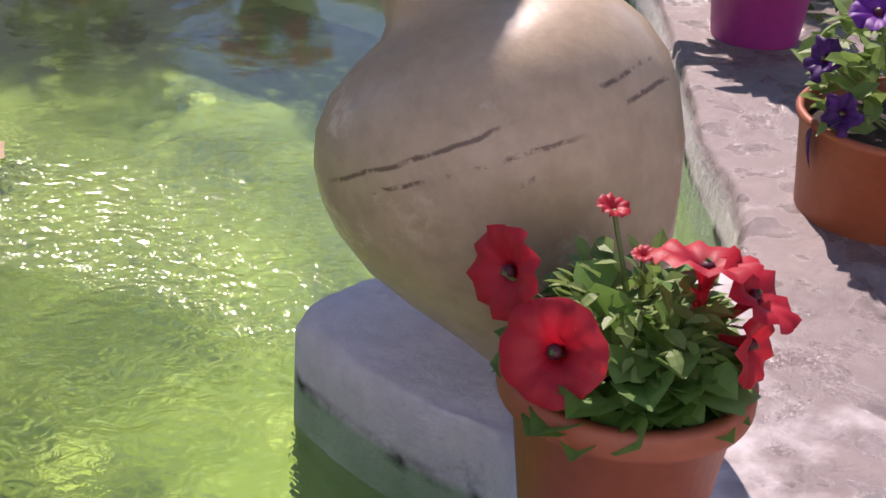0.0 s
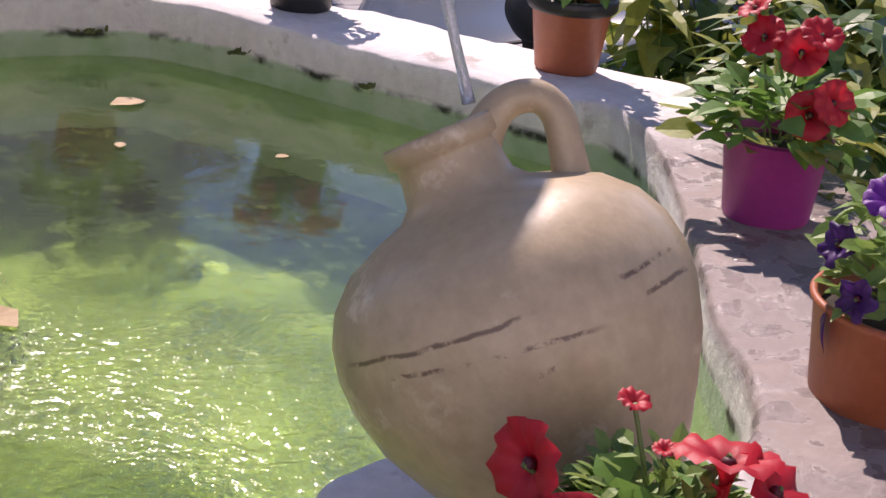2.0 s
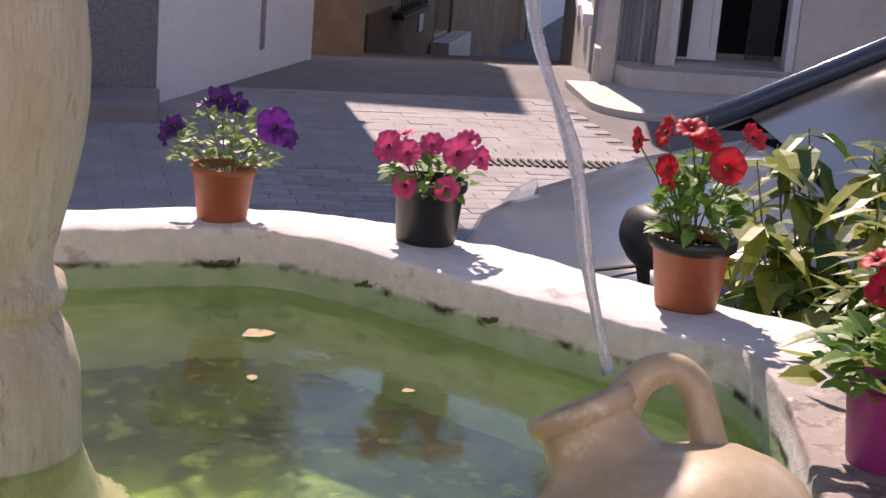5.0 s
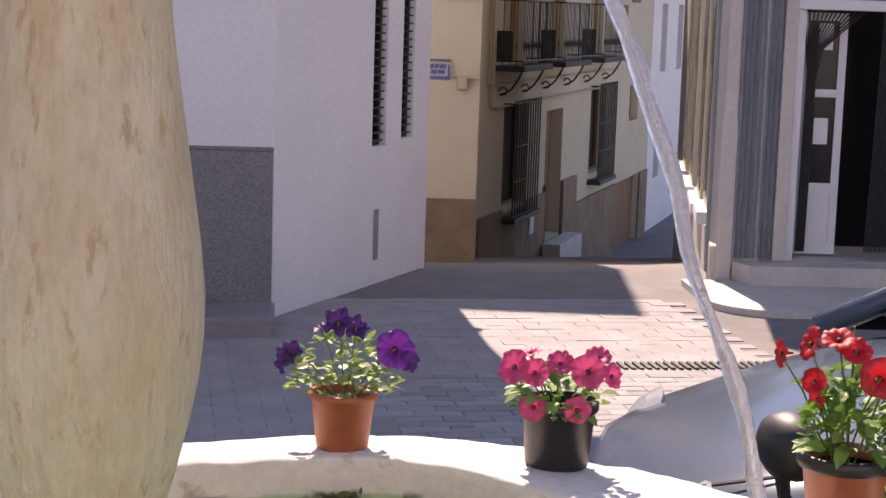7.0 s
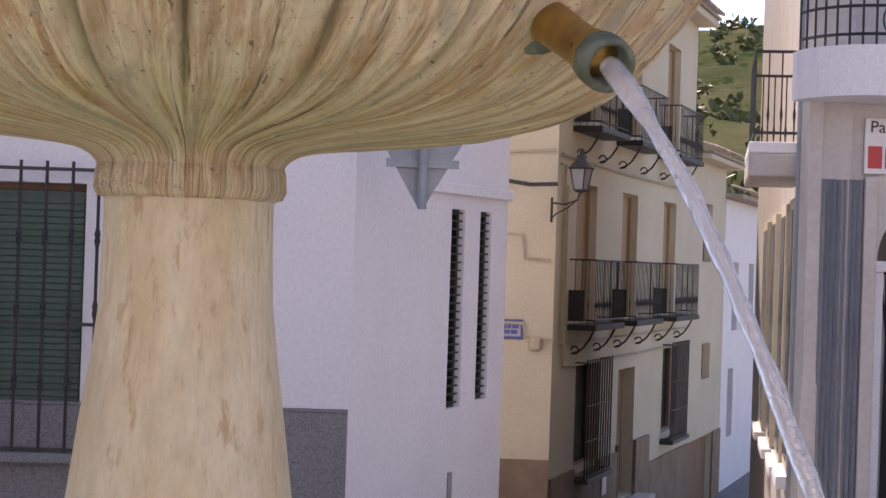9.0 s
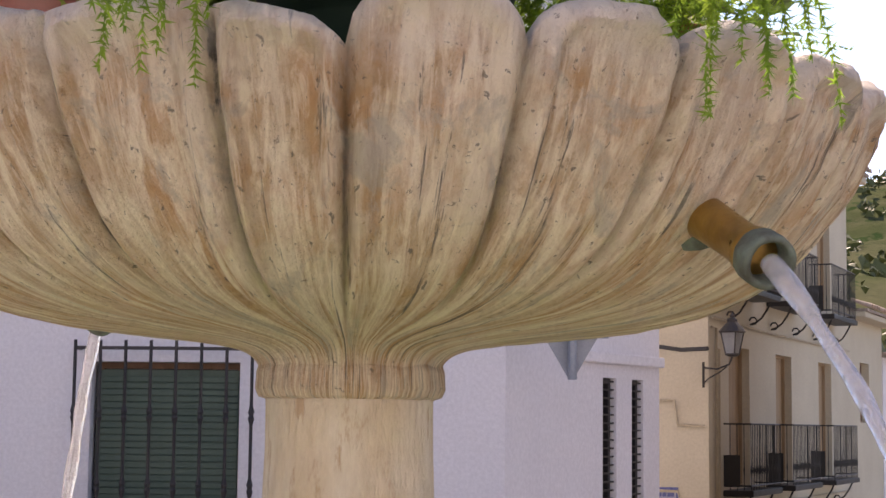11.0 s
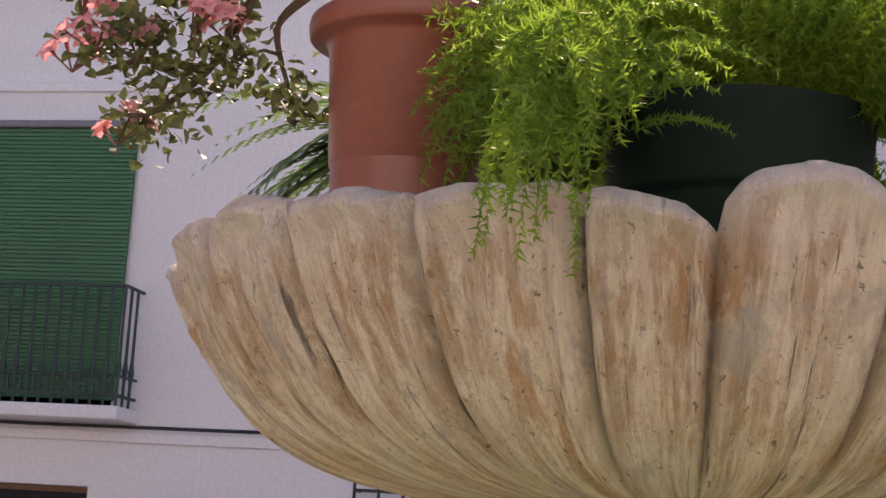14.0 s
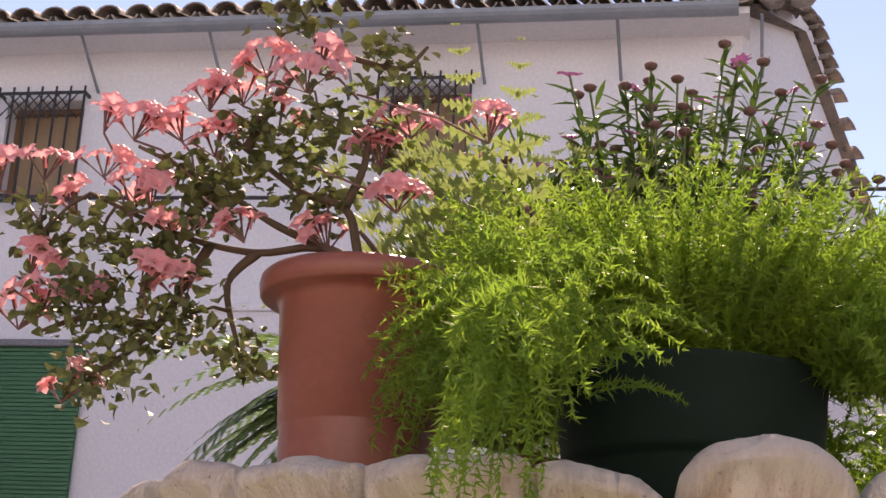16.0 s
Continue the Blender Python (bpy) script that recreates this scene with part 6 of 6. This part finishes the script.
# black pot with pink petunias
pt = potted("pink_petunia", "pink petunias in a black plastic pot on the rim", (0.738, 2.835, RIM), 0.062, 0.049, 0.108, black_pot, -14, 0.003, 0.016)
part("foliage", dome_foliage(120, 0.07, 0.09, 0.17, 0.028, 0.009, 61), leaf_mid, pt)
pk = [((-0.075, -0.03, 0.165), (-0.5, -0.8, 0.4), 0.030, 1), ((-0.04, -0.045, 0.16), (-0.1, -0.9, 0.4), 0.024, 1), ((0.0, -0.03, 0.175), (0, -0.7, 0.7), 0.024, 1), ((0.045, -0.04, 0.165), (0.2, -0.9, 0.4), 0.030, 1), ((0.085, -0.02, 0.155), (0.7, -0.6, 0.3), 0.022, 1), ((-0.04, -0.068, 0.108), (-0.1, -1, 0.1), 0.023, 1), ((0.03, -0.068, 0.108), (0.1, -1, 0.1), 0.023, 1), ((0.06, -0.01, 0.185), (0.1, -0.5, 0.8), 0.022, 1), ((-0.05, 0.02, 0.18), (-0.2, -0.1, 0.9), 0.022, 1)]
for at, fc, s, _ in pk:
    flower(pt, pink_a, pink_petal, at, fc, s)
stems(pt, [b[0] for b in pk], 0.09, stem_green, 0.0014, 7)

# pansies in a terracotta pot
pt = potted("violet_pansy", "violet pansies in a small terracotta-coloured pot on the rim", (0.402, 2.955, RIM), 0.055, 0.041, 0.096, terracotta, -10, 0.003, 0.012)
part("foliage", dome_foliage(190, 0.085, 0.095, 0.20, 0.026, 0.008, 71), leaf_pale, pt)
pv = [((-0.10, -0.02, 0.15), (-0.7, -0.6, 0.2), 0.026, violet_a), ((-0.085, -0.03, 0.165), (-0.3, -0.8, 0.4), 0.022, violet_a), ((-0.01, -0.02, 0.215), (-0.1, -0.8, 0.5), 0.028, violet_a), ((0.02, -0.01, 0.205), (0.3, -0.7, 0.5), 0.024, violet_a), ((0.085, -0.03, 0.175), (0.2, -0.9, 0.3), 0.034, purple_a), ((0.11, -0.02, 0.155), (0.7, -0.6, 0.1), 0.024, violet_a), ((-0.04, 0.0, 0.20), (-0.3, -0.2, 0.9), 0.018, violet_a)]
for at, fc, s, me_ in pv:
    flower(pt, me_, violet_petal, at, fc, s)
stems(pt, [b[0] for b in pv], 0.08, stem_green, 0.0014, 8)

# ---- shrub behind the rim: yellow-edged leaves on upright stems ----
sh = thing("variegated_shrub", "leafy shrub with yellow-edged leaves behind the basin rim", "shrub", pose(1.52, 2.62, -0.05))
rg = random.Random(91)
bl1, bl2 = bmesh.new(), bmesh.new()
for i in range(85):
    a, f = rg.uniform(0, 2 * math.pi), math.sqrt(rg.random())
    tipx = Vector((0.34 * f * math.cos(a), 0.30 * f * math.sin(a), rg.uniform(0.85, 1.38) - 0.18 * f))
    base = Vector((tipx.x * 0.4, tipx.y * 0.4, 0.3))
    part("stem", tube(bmesh.new(), [base, base.lerp(tipx, 0.5) + Vector((0, 0, 0.05)), tipx], [0.005, 0.003, 0.0015], 5), stem_green, sh)
    for k in range(30):
        t = rg.uniform(0.3, 1.0)
        p = base.lerp(tipx, t) + Vector((0, 0, 0.05 * math.sin(math.pi * t)))
        d = Vector((rg.gauss(0, 1), rg.gauss(0, 1), rg.uniform(-0.5, 0.6)))
        leaf(bl2 if (t > 0.8 and rg.random() < 0.65) else bl1, p, d, Vector((0, 0, 1)), rg.uniform(0.06, 0.12), rg.uniform(0.014, 0.026), 0.2, rg.uniform(0.2, 0.9))
part("leaves", bl1, leaf_shrub, sh)
part("yellow_edged_leaves", bl2, leaf_varieg, sh)
part("planter", lathe([(0.0, 0.0), (0.24, 0.0), (0.30, 0.38), (0.32, 0.40), (0.30, 0.42), (0.27, 0.36), (0.0, 0.36)], 32), terracotta, sh)
sh2 = thing("variegated_shrub", "low leafy shrub spilling beside the magenta pot", "shrub", pose(1.36, 2.10, 0.62))
bl1, bl2 = bmesh.new(), bmesh.new()
for i in range(620):
    a, f = rg.uniform(0, 2 * math.pi), math.sqrt(rg.random())
    p = Vector((0.20 * f * math.cos(a), 0.26 * f * math.sin(a), rg.uniform(0.0, 0.62) * (1 - 0.3 * f)))
    d = Vector((math.cos(a) + rg.gauss(0, 0.6), math.sin(a) + rg.gauss(0, 0.6), rg.uniform(-0.5, 0.8)))
    leaf(bl2 if rg.random() < 0.28 else bl1, p, d, Vector((0, 0, 1)), rg.uniform(0.05, 0.09), rg.uniform(0.010, 0.018), 0.2, rg.uniform(0.2, 0.8))
part("leaves", bl1, leaf_shrub, sh2)
part("yellow_edged_leaves", bl2, leaf_varieg, sh2)
part("planter", lathe([(0.0, -0.67), (0.12, -0.67), (0.16, 0.0), (0.17, 0.02), (0.14, 0.0), (0.0, -0.02)], 28), terracotta, sh2)

# ---- plants in the bowl ----
BZ = 2.050
pt = thing("geranium", "salmon-pink ivy geranium in a brown plastic pot in the fountain bowl", "potted plant", pose(-0.279, 2.02, BZ, 0, 0, 0), group="pots in the fountain bowl")
part("pot", lathe([(0.0, 0.0), (0.073, 0.0), (0.076, 0.004), (0.0805, 0.125), (0.0805, 0.127), (0.0825, 0.129), (0.0905, 0.254), (0.096, 0.260), (0.109, 0.2625), (0.112, 0.265), (0.1135, 0.276), (0.112, 0.284), (0.108, 0.288), (0.092, 0.288), (0.084, 0.274), (0.080, 0.246), (0.0, 0.246)], 56), brown_pot, pt, smooth=True)
part("soil", lathe([(0.0, 0.248), (0.079, 0.248), (0.079, 0.258), (0.0, 0.264)], 32, 0.05), soil, pt)
rg = random.Random(101)
UMBELS = [(-0.392, 0.393), (-0.343, 0.403), (-0.328, 0.387), (-0.294, 0.424), (-0.256, 0.398), (-0.232, 0.376), (-0.301, 0.477), (-0.26, 0.461), (-0.213, 0.468), (-0.181, 0.496), (-0.174, 0.449), (-0.147, 0.506), (-0.11, 0.48), (-0.122, 0.537), (-0.058, 0.527), (-0.061, 0.487),
          (0.0, 0.455), (0.036, 0.478), (0.126, 0.445), (0.033, 0.374), (-0.048, 0.353), (-0.231, 0.286), (-0.191, 0.281), (-0.356, 0.245), (-0.324, 0.259), (-0.287, 0.26), (-0.33, 0.187), (-0.351, 0.299), (-0.203, 0.341), (-0.123, 0.339)]
TUFTS = [(-0.339, 0.325), (-0.288, 0.32), (-0.253, 0.34), (-0.212, 0.309), (-0.189, 0.386), (-0.16, 0.406), (-0.167, 0.354), (-0.126, 0.446), (-0.081, 0.421), (-0.045, 0.441), (-0.01, 0.464), (-0.053, 0.389), (-0.267, 0.245), (-0.222, 0.227), (-0.295, 0.176), (-0.254, 0.19), (-0.174, 0.241),
         (-0.129, 0.205), (-0.087, 0.582), (0.01, 0.541), (-0.303, 0.237)]
routes = [[(0.0, 0.25), (-0.02, 0.31), (-0.06, 0.325), (-0.12, 0.317), (-0.19, 0.328), (-0.25, 0.35), (-0.30, 0.37)], [(-0.17, 0.325), (-0.197, 0.278), (-0.22, 0.23), (-0.264, 0.178), (-0.30, 0.17)], [(0.0, 0.25), (-0.015, 0.33), (-0.03, 0.37), (-0.078, 0.385), (-0.137, 0.426), (-0.17, 0.45)],
          [(-0.03, 0.37), (-0.012, 0.42), (-0.01, 0.474)], [(-0.02, 0.31), (-0.06, 0.33), (-0.105, 0.349), (-0.171, 0.387), (-0.25, 0.42)], [(-0.137, 0.426), (-0.11, 0.49), (-0.07, 0.548), (0.017, 0.535), (0.05, 0.56)], [(0.01, 0.25), (0.012, 0.31), (-0.012, 0.345)], [(-0.12, 0.317), (-0.15, 0.28), (-0.13, 0.21)], [(-0.22, 0.23), (-0.29, 0.24), (-0.34, 0.22)]]
joints = []
for route in routes:
    pts = smooth_loop([Vector((x, -0.25 * abs(x) * (0.5 + 0.4 * math.sin(17 * z)), z)) for x, z in route], 5, False)
    part("branch", tube(bmesh.new(), pts, [0.0062 - 0.0042 * k / (len(pts) - 1) for k in range(len(pts))], 7), stem_brown, pt, smooth=True)
    joints += pts
bf = bmesh.new()
for x, z in TUFTS:
    c = Vector((x, rg.gauss(-0.03, 0.035), z))
    near = min(joints, key=lambda p: (p - c).length)
    part("twig", tube(bmesh.new(), [near, near.lerp(c, 0.5) + Vector((0, 0, 0.006)), c + (c - near) * 0.2], [0.0024, 0.002, 0.0012], 5), stem_brown, pt)
    for k in range(78):
        p = c + Vector((rg.gauss(0, 0.021), rg.gauss(0, 0.028), rg.gauss(0, 0.019)))
        leaf(bf, p, Vector((rg.gauss(0, 1), rg.gauss(0, 1), rg.gauss(0.2, 0.7))), Vector((rg.gauss(0, 0.5), rg.gauss(0, 0.5), 1)), rg.uniform(0.009, 0.019), rg.uniform(0.004, 0.009), 0.35, 0.4)
part("leaves", bf, leaf_dark, pt)
for x, z in UMBELS:
    umb = Vector((x + 0.004, rg.gauss(-0.04, 0.035), z - 0.034))
    c = min([Vector((tx, umb.y, tz)) for tx, tz in TUFTS], key=lambda p: (p - umb).length)
    stalk = tube(bmesh.new(), [c, c.lerp(umb, 0.6) + Vector((0.004, 0, 0.006)), umb], 0.0014, 5)
    for k in range(rg.randint(5, 8)):
        d = Vector((rg.gauss(0, 0.62), rg.gauss(-0.25, 0.5), rg.uniform(0.75, 1.2))).normalized()
        tp = umb + d * rg.uniform(0.024, 0.042)
        tube(stalk, [umb, umb.lerp(tp, 0.6), tp], [0.0009, 0.0010, 0.0016], 4)
        flower(pt, salmon_a, salmon_petal, tp + d * 0.006, d + Vector((0, -0.5, 0)), rg.uniform(0.013, 0.0195), False)
    part("flower_stalk", stalk, dry_head, pt)


def plume(bm, start, direction, length, needles, size, rg, sag=0.5):
    """One feathery fern shoot: a thin arching stem ringed with needles."""
    d = direction.normalized()
    p = start.copy()
    step = length / needles
    side = d.cross(Vector((0, 0, 1)))
    side = side.normalized() if side.length > 1e-3 else Vector((1, 0, 0))
    prev = p.copy()
    for i in range(needles):
        t = i / needles
        d = (d + Vector((0, 0, -sag * step * 6))).normalized()
        prev, p = p, p + d * step
        w = Vector((rg.gauss(0, 1), rg.gauss(0, 1), rg.gauss(0, 1)))
        nrm = d.cross(w).normalized() * 0.0009
        bm.faces.new((bm.verts.new(prev - nrm), bm.verts.new(prev + nrm), bm.verts.new(p)))
        for k in range(4):
            v = (d * 0.7 + Vector((rg.gauss(0, 1), rg.gauss(0, 1), rg.gauss(0, 1))).normalized()).normalized() * size * (1 - 0.55 * t) * rg.uniform(0.6, 1.2)
            n2 = v.cross(Vector((rg.gauss(0, 1), rg.gauss(0, 1), rg.gauss(0, 1)))).normalized() * 0.00125
            bm.faces.new((bm.verts.new(p - n2), bm.verts.new(p + n2), bm.verts.new(p + v)))


pt = thing("asparagus_fern", "bright feathery asparagus fern in a dark green pot in the bowl", "potted plant", pose(0.060, 1.985, BZ + 0.02), group="pots in the fountain bowl")
part("pot", lathe([(0.0, 0.0), (0.098, 0.0), (0.103, 0.006), (0.114, 0.066), (0.115, 0.070), (0.126, 0.073), (0.1275, 0.078), (0.131, 0.11), (0.134, 0.155), (0.137, 0.160), (0.129, 0.160), (0.124, 0.13), (0.0, 0.13)], 56), green_pot, pt, smooth=True)
part("soil", lathe([(0.0, 0.131), (0.123, 0.131), (0.123, 0.140), (0.0, 0.148)], 32, 0.05), soil, pt)
rg = random.Random(131)
bm = bmesh.new()
for i in range(620):
    a = rg.uniform(0, 2 * math.pi)
    f = math.sqrt(rg.random())
    ahead = max(0.0, -math.sin(a)) * f                       # towards the open side, where the shoots stay short
    st = Vector((0.11 * f * math.cos(a), 0.10 * f * math.sin(a) + 0.02, 0.165))
    out = Vector((math.cos(a) * (0.3 + 1.1 * f), math.sin(a) * (0.25 + 0.8 * f), rg.uniform(0.6, 1.35) + 0.5 * ahead))
    plume(bm, st, out, rg.uniform(0.17, 0.31) * (1 - 0.5 * ahead), 30, 0.025, rg, rg.uniform(0.3, 0.95) * (1 - 0.8 * ahead))
for i in range(230):
    side = -1 if i < 150 else 1
    st = Vector((side * rg.uniform(0.10, 0.16), rg.uniform(-0.10, 0.03), rg.uniform(0.14, 0.20)))
    plume(bm, st, Vector((side * rg.uniform(0.15, 0.75), rg.gauss(-0.55, 0.35), rg.uniform(0.2, 0.9))), rg.uniform(0.12, 0.25), 30, 0.025, rg, rg.uniform(1.1, 2.0))
part("plumage", bm, fern_leaf, pt)
bm = bmesh.new()
for i in range(46):
    left = i < 30
    cx_ = -0.160 if left else 0.30
    st = Vector((cx_ + rg.gauss(0, 0.011), -0.34 + rg.gauss(0, 0.03) if left else -0.25, 0.09 + rg.uniform(-0.02, 0.05)))
    plume(bm, st, Vector((rg.gauss(0, 0.16), -0.5, 0.15)), rg.uniform(0.10, 0.25), 40, 0.021, rg, rg.uniform(1.8, 3.0))
for i in range(60):
    st = Vector((rg.uniform(-0.165, -0.08), rg.uniform(-0.3, -0.1), rg.uniform(0.1, 0.2)))
    plume(bm, st, Vector((rg.gauss(0.05, 0.5), -0.7, 0.3)), rg.uniform(0.08, 0.18), 24, 0.014, rg, 1.2)
part("trailing_plumage", bm, fern_leaf, pt)

pt = thing("lace_fern", "fern with hanging lacy fronds behind the brown pot", "potted plant", pose(-0.13, 2.32, BZ), group="pots in the fountain bowl")
part("pot", pot_body(0.09, 0.07, 0.15), terracotta, pt, smooth=True)
part("soil", lathe([(0.0, 0.122), (0.081, 0.122), (0.081, 0.13), (0.0, 0.135)], 24), soil, pt)


def frond(bm, start, direction, length, width, rg, sag=1.0, pairs=16):
    d = direction.normalized()
    p = start.copy()
    for i in range(pairs):
        t = i / pairs
        d = (d + Vector((0, 0, -sag * 0.09))).normalized()
        q = p + d * length / pairs
        s = d.cross(Vector((0, 0, 1))).normalized()
        w = width * math.sin(math.pi * min(0.12 + t * 0.9, 1))
        for sg_ in (-1, 1):
            v = (s * sg_ + d * 0.5 - Vector((0, 0, 0.2))).normalized() * w
            for k in range(4):
                b_ = q + v * (k / 4)
                for e_ in (-1, 1):
                    x = (v.normalized() * 0.4 + d * e_).normalized() * w * 0.36 * (1.1 - k / 5)
                    n2 = v.normalized() * w * 0.15
                    bm.faces.new((bm.verts.new(b_ - n2), bm.verts.new(b_ + n2), bm.verts.new(b_ + x)))
            bm.faces.new((bm.verts.new(q - d * 0.001), bm.verts.new(q + d * 0.001), bm.verts.new(q + v)))
        p = q


bm = bmesh.new()
for i in range(24):
    frond(bm, Vector((-0.05 + rg.gauss(0, 0.02), -0.04 + rg.gauss(0, 0.02), 0.16)), Vector((-1, rg.gauss(-0.45, 0.25), rg.uniform(0.6, 1.5))), rg.uniform(0.36, 0.52), 0.045, rg, rg.uniform(0.8, 1.35), 26)
part("hanging_fronds", bm, fern_dark, pt)
bm = bmesh.new()
for i in range(46):
    frond(bm, Vector((rg.gauss(0.0, 0.03), 0.0, 0.15)), Vector((rg.uniform(-0.6, 0.5), rg.uniform(-0.4, 0.3), 1.0)), rg.uniform(0.32, 0.60), 0.055, rg, rg.uniform(0.2, 1.1))
part("upright_fronds", bm, fern_pale, pt)

pt = thing("faded_daisy", "faded mauve daisies with dried heads behind the fern", "potted plant", pose(0.045, 2.36, BZ), group="pots in the fountain bowl")
part("pot", pot_body(0.10, 0.08, 0.16), terracotta, pt, smooth=True)
part("soil", lathe([(0.0, 0.132), (0.09, 0.132), (0.09, 0.14), (0.0, 0.145)], 24), soil, pt)
bl_ = bmesh.new()
head = mesh_from("dried_head", lathe([(0.0, 0.0), (0.5, 0.05), (0.95, 0.4), (1.0, 0.8), (0.6, 1.15), (0.0, 1.25)], 10, 0.2), dry_head, True)
for i in range(130):
    x, y = rg.gauss(-0.01, 0.11), rg.gauss(0, 0.06)
    z = rg.uniform(0.44, 0.675) - 0.35 * abs(x) * (x < 0)
    top = Vector((x * 1.35, y * 1.2, z))
    part("stalk", tube(bmesh.new(), [Vector((x * 0.3, y * 0.3, 0.14)), Vector((x * 0.8, y * 0.8, 0.14 + (z - 0.14) * 0.55)), top], 0.0015, 4), stem_green, pt)
    for k in range(46):
        t = rg.uniform(0.25, 0.97)
        p = Vector((x * (0.3 + t), y * (0.3 + t), 0.14 + (z - 0.14) * t))
        leaf(bl_, p, Vector((rg.gauss(0, 1), rg.gauss(0, 1), rg.uniform(0, 1.2))), Vector((0, 0, 1)), rg.uniform(0.025, 0.05), 0.0038, 0.2, 0.2)
    if i % 3 == 0:
        flower(pt, mauve_a, mauve_petal, top, Vector((rg.gauss(0, 0.5), rg.gauss(-0.4, 0.4), 1)), rg.uniform(0.013, 0.019), False)
    else:
        part("dried_head", head, dry_head, pt, m=Matrix.Translation(top) @ Matrix.Diagonal((0.0085, 0.0085, 0.0085, 1)))
part("leaves", bl_, leaf_shrub, pt)

pt = thing("geranium", "green-leaved geranium in a scalloped terracotta pot in the bowl", "potted plant", pose(0.40, 2.32, BZ), group="pots in the fountain bowl")
part("pot", pot_body(0.095, 0.07, 0.16, 0.012, 0.03), terracotta, pt, smooth=True)
part("soil", lathe([(0.0, 0.132), (0.085, 0.132), (0.085, 0.14), (0.0, 0.145)], 24), soil, pt)
part("leaves", dome_foliage(80, 0.13, 0.14, 0.30, 0.045, 0.022, 151), leaf_shrub, pt)
bm = bmesh.new()
for i in range(150):
    st = Vector((rg.uniform(-0.24, 0.05), rg.uniform(-0.2, 0.0), rg.uniform(0.08, 0.16)))
    plume(bm, st, Vector((rg.gauss(0, 0.8), -0.6, 0.6)), rg.uniform(0.10, 0.2), 26, 0.014, rg, 0.9)
part("plumage", bm, fern_leaf, pt)

# ---- small things on the water and the rim ----
for at, s, r in (((0.434, 2.615, WATER + 0.003), 0.030, 20), ((0.401, 2.417, WATER + 0.003), 0.012, 80), ((0.209, 1.85, WATER + 0.003), 0.036, 130), ((0.62, 2.36, WATER + 0.003), 0.011, 10)):
    bm = bmesh.new()
    leaf(bm, Vector((-s, 0, 0)), Vector((1, 0, 0)), Vector((0, 0, 1)), 2 * s, s * 0.7, 0.15, 0.0)
    tagged(part("fallen_leaf", bm, dead_leaf, m=pose(*at, 0, 0, r)), "tan fallen leaf floating on the water", "leaf", group="floating leaves")
for at in ((0.40, 2.872, 0.892), (0.62, 2.748, 0.892), (0.79, 2.56, 0.892)):
    bm = bmesh.new()
    for k in range(12):
        leaf(bm, Vector((rg.gauss(0, 0.008), rg.gauss(0, 0.003), 0)), Vector((rg.gauss(0, 0.6), -0.4, rg.uniform(0.2, 1))), Vector((0, -1, 0.3)), rg.uniform(0.008, 0.016), 0.003)
    tagged(part("weed_tuft", bm, leaf_dark, m=pose(*at)), "small weed tuft rooted at the water line", "weed", group="weeds on the basin wall")

# ---- road setts, in courses ----
road = thing("road", "grey stone setts laid in courses across the street", "road", kind="structure")
sett = mesh_from("sett", boxed(-0.1185, -0.0595, -0.05, 0.1185, 0.0595, 0.0, 0.005), sett_stone, False)
rg = random.Random(171)
count = 0
rest = bmesh.new()
for j in range(60):
    for i in range(26):
        x, y = 0.2 + i * 0.24 + (0.12 if j % 2 else 0), 4.6 + j * 0.122
        if not (0.1 < x < 6.4) or y > 11.6 or (y > 9.6 and x > 3.6):
            continue
        z = ground_height(x, y) + 0.007 + rg.uniform(-0.002, 0.002)
        near = 1.0 < x < 3.4 and 5.4 < y < 9.2
        if near and count < 300:
            count += 1
            part("sett", sett, sett_stone, road, m=pose(x, y, z, rg.uniform(-1, 1) - 2.3, rg.uniform(-1, 1), rg.uniform(-1.5, 1.5)))
        else:
            b0 = len(rest.verts)
            box(rest, x - 0.1185, y - 0.0595, z - 0.05, x + 0.1185, y + 0.0595, z)
part("sett_field", rest, sett_stone, road)
tagged(road.children[-1], kind="stuff")
drain = thing("drain_grate", "iron drain channel set across the street", "drain", pose(2.9, 9.25, ground_height(2.9, 9.25) + 0.018))
gb = mesh_from("grate_bar", boxed(-0.012, -0.09, -0.02, 0.012, 0.09, 0.006), iron, False)
for i in range(40):
    part("grate_bar", gb, iron, drain, m=pose(-0.9 + i * 0.046, 0, 0))
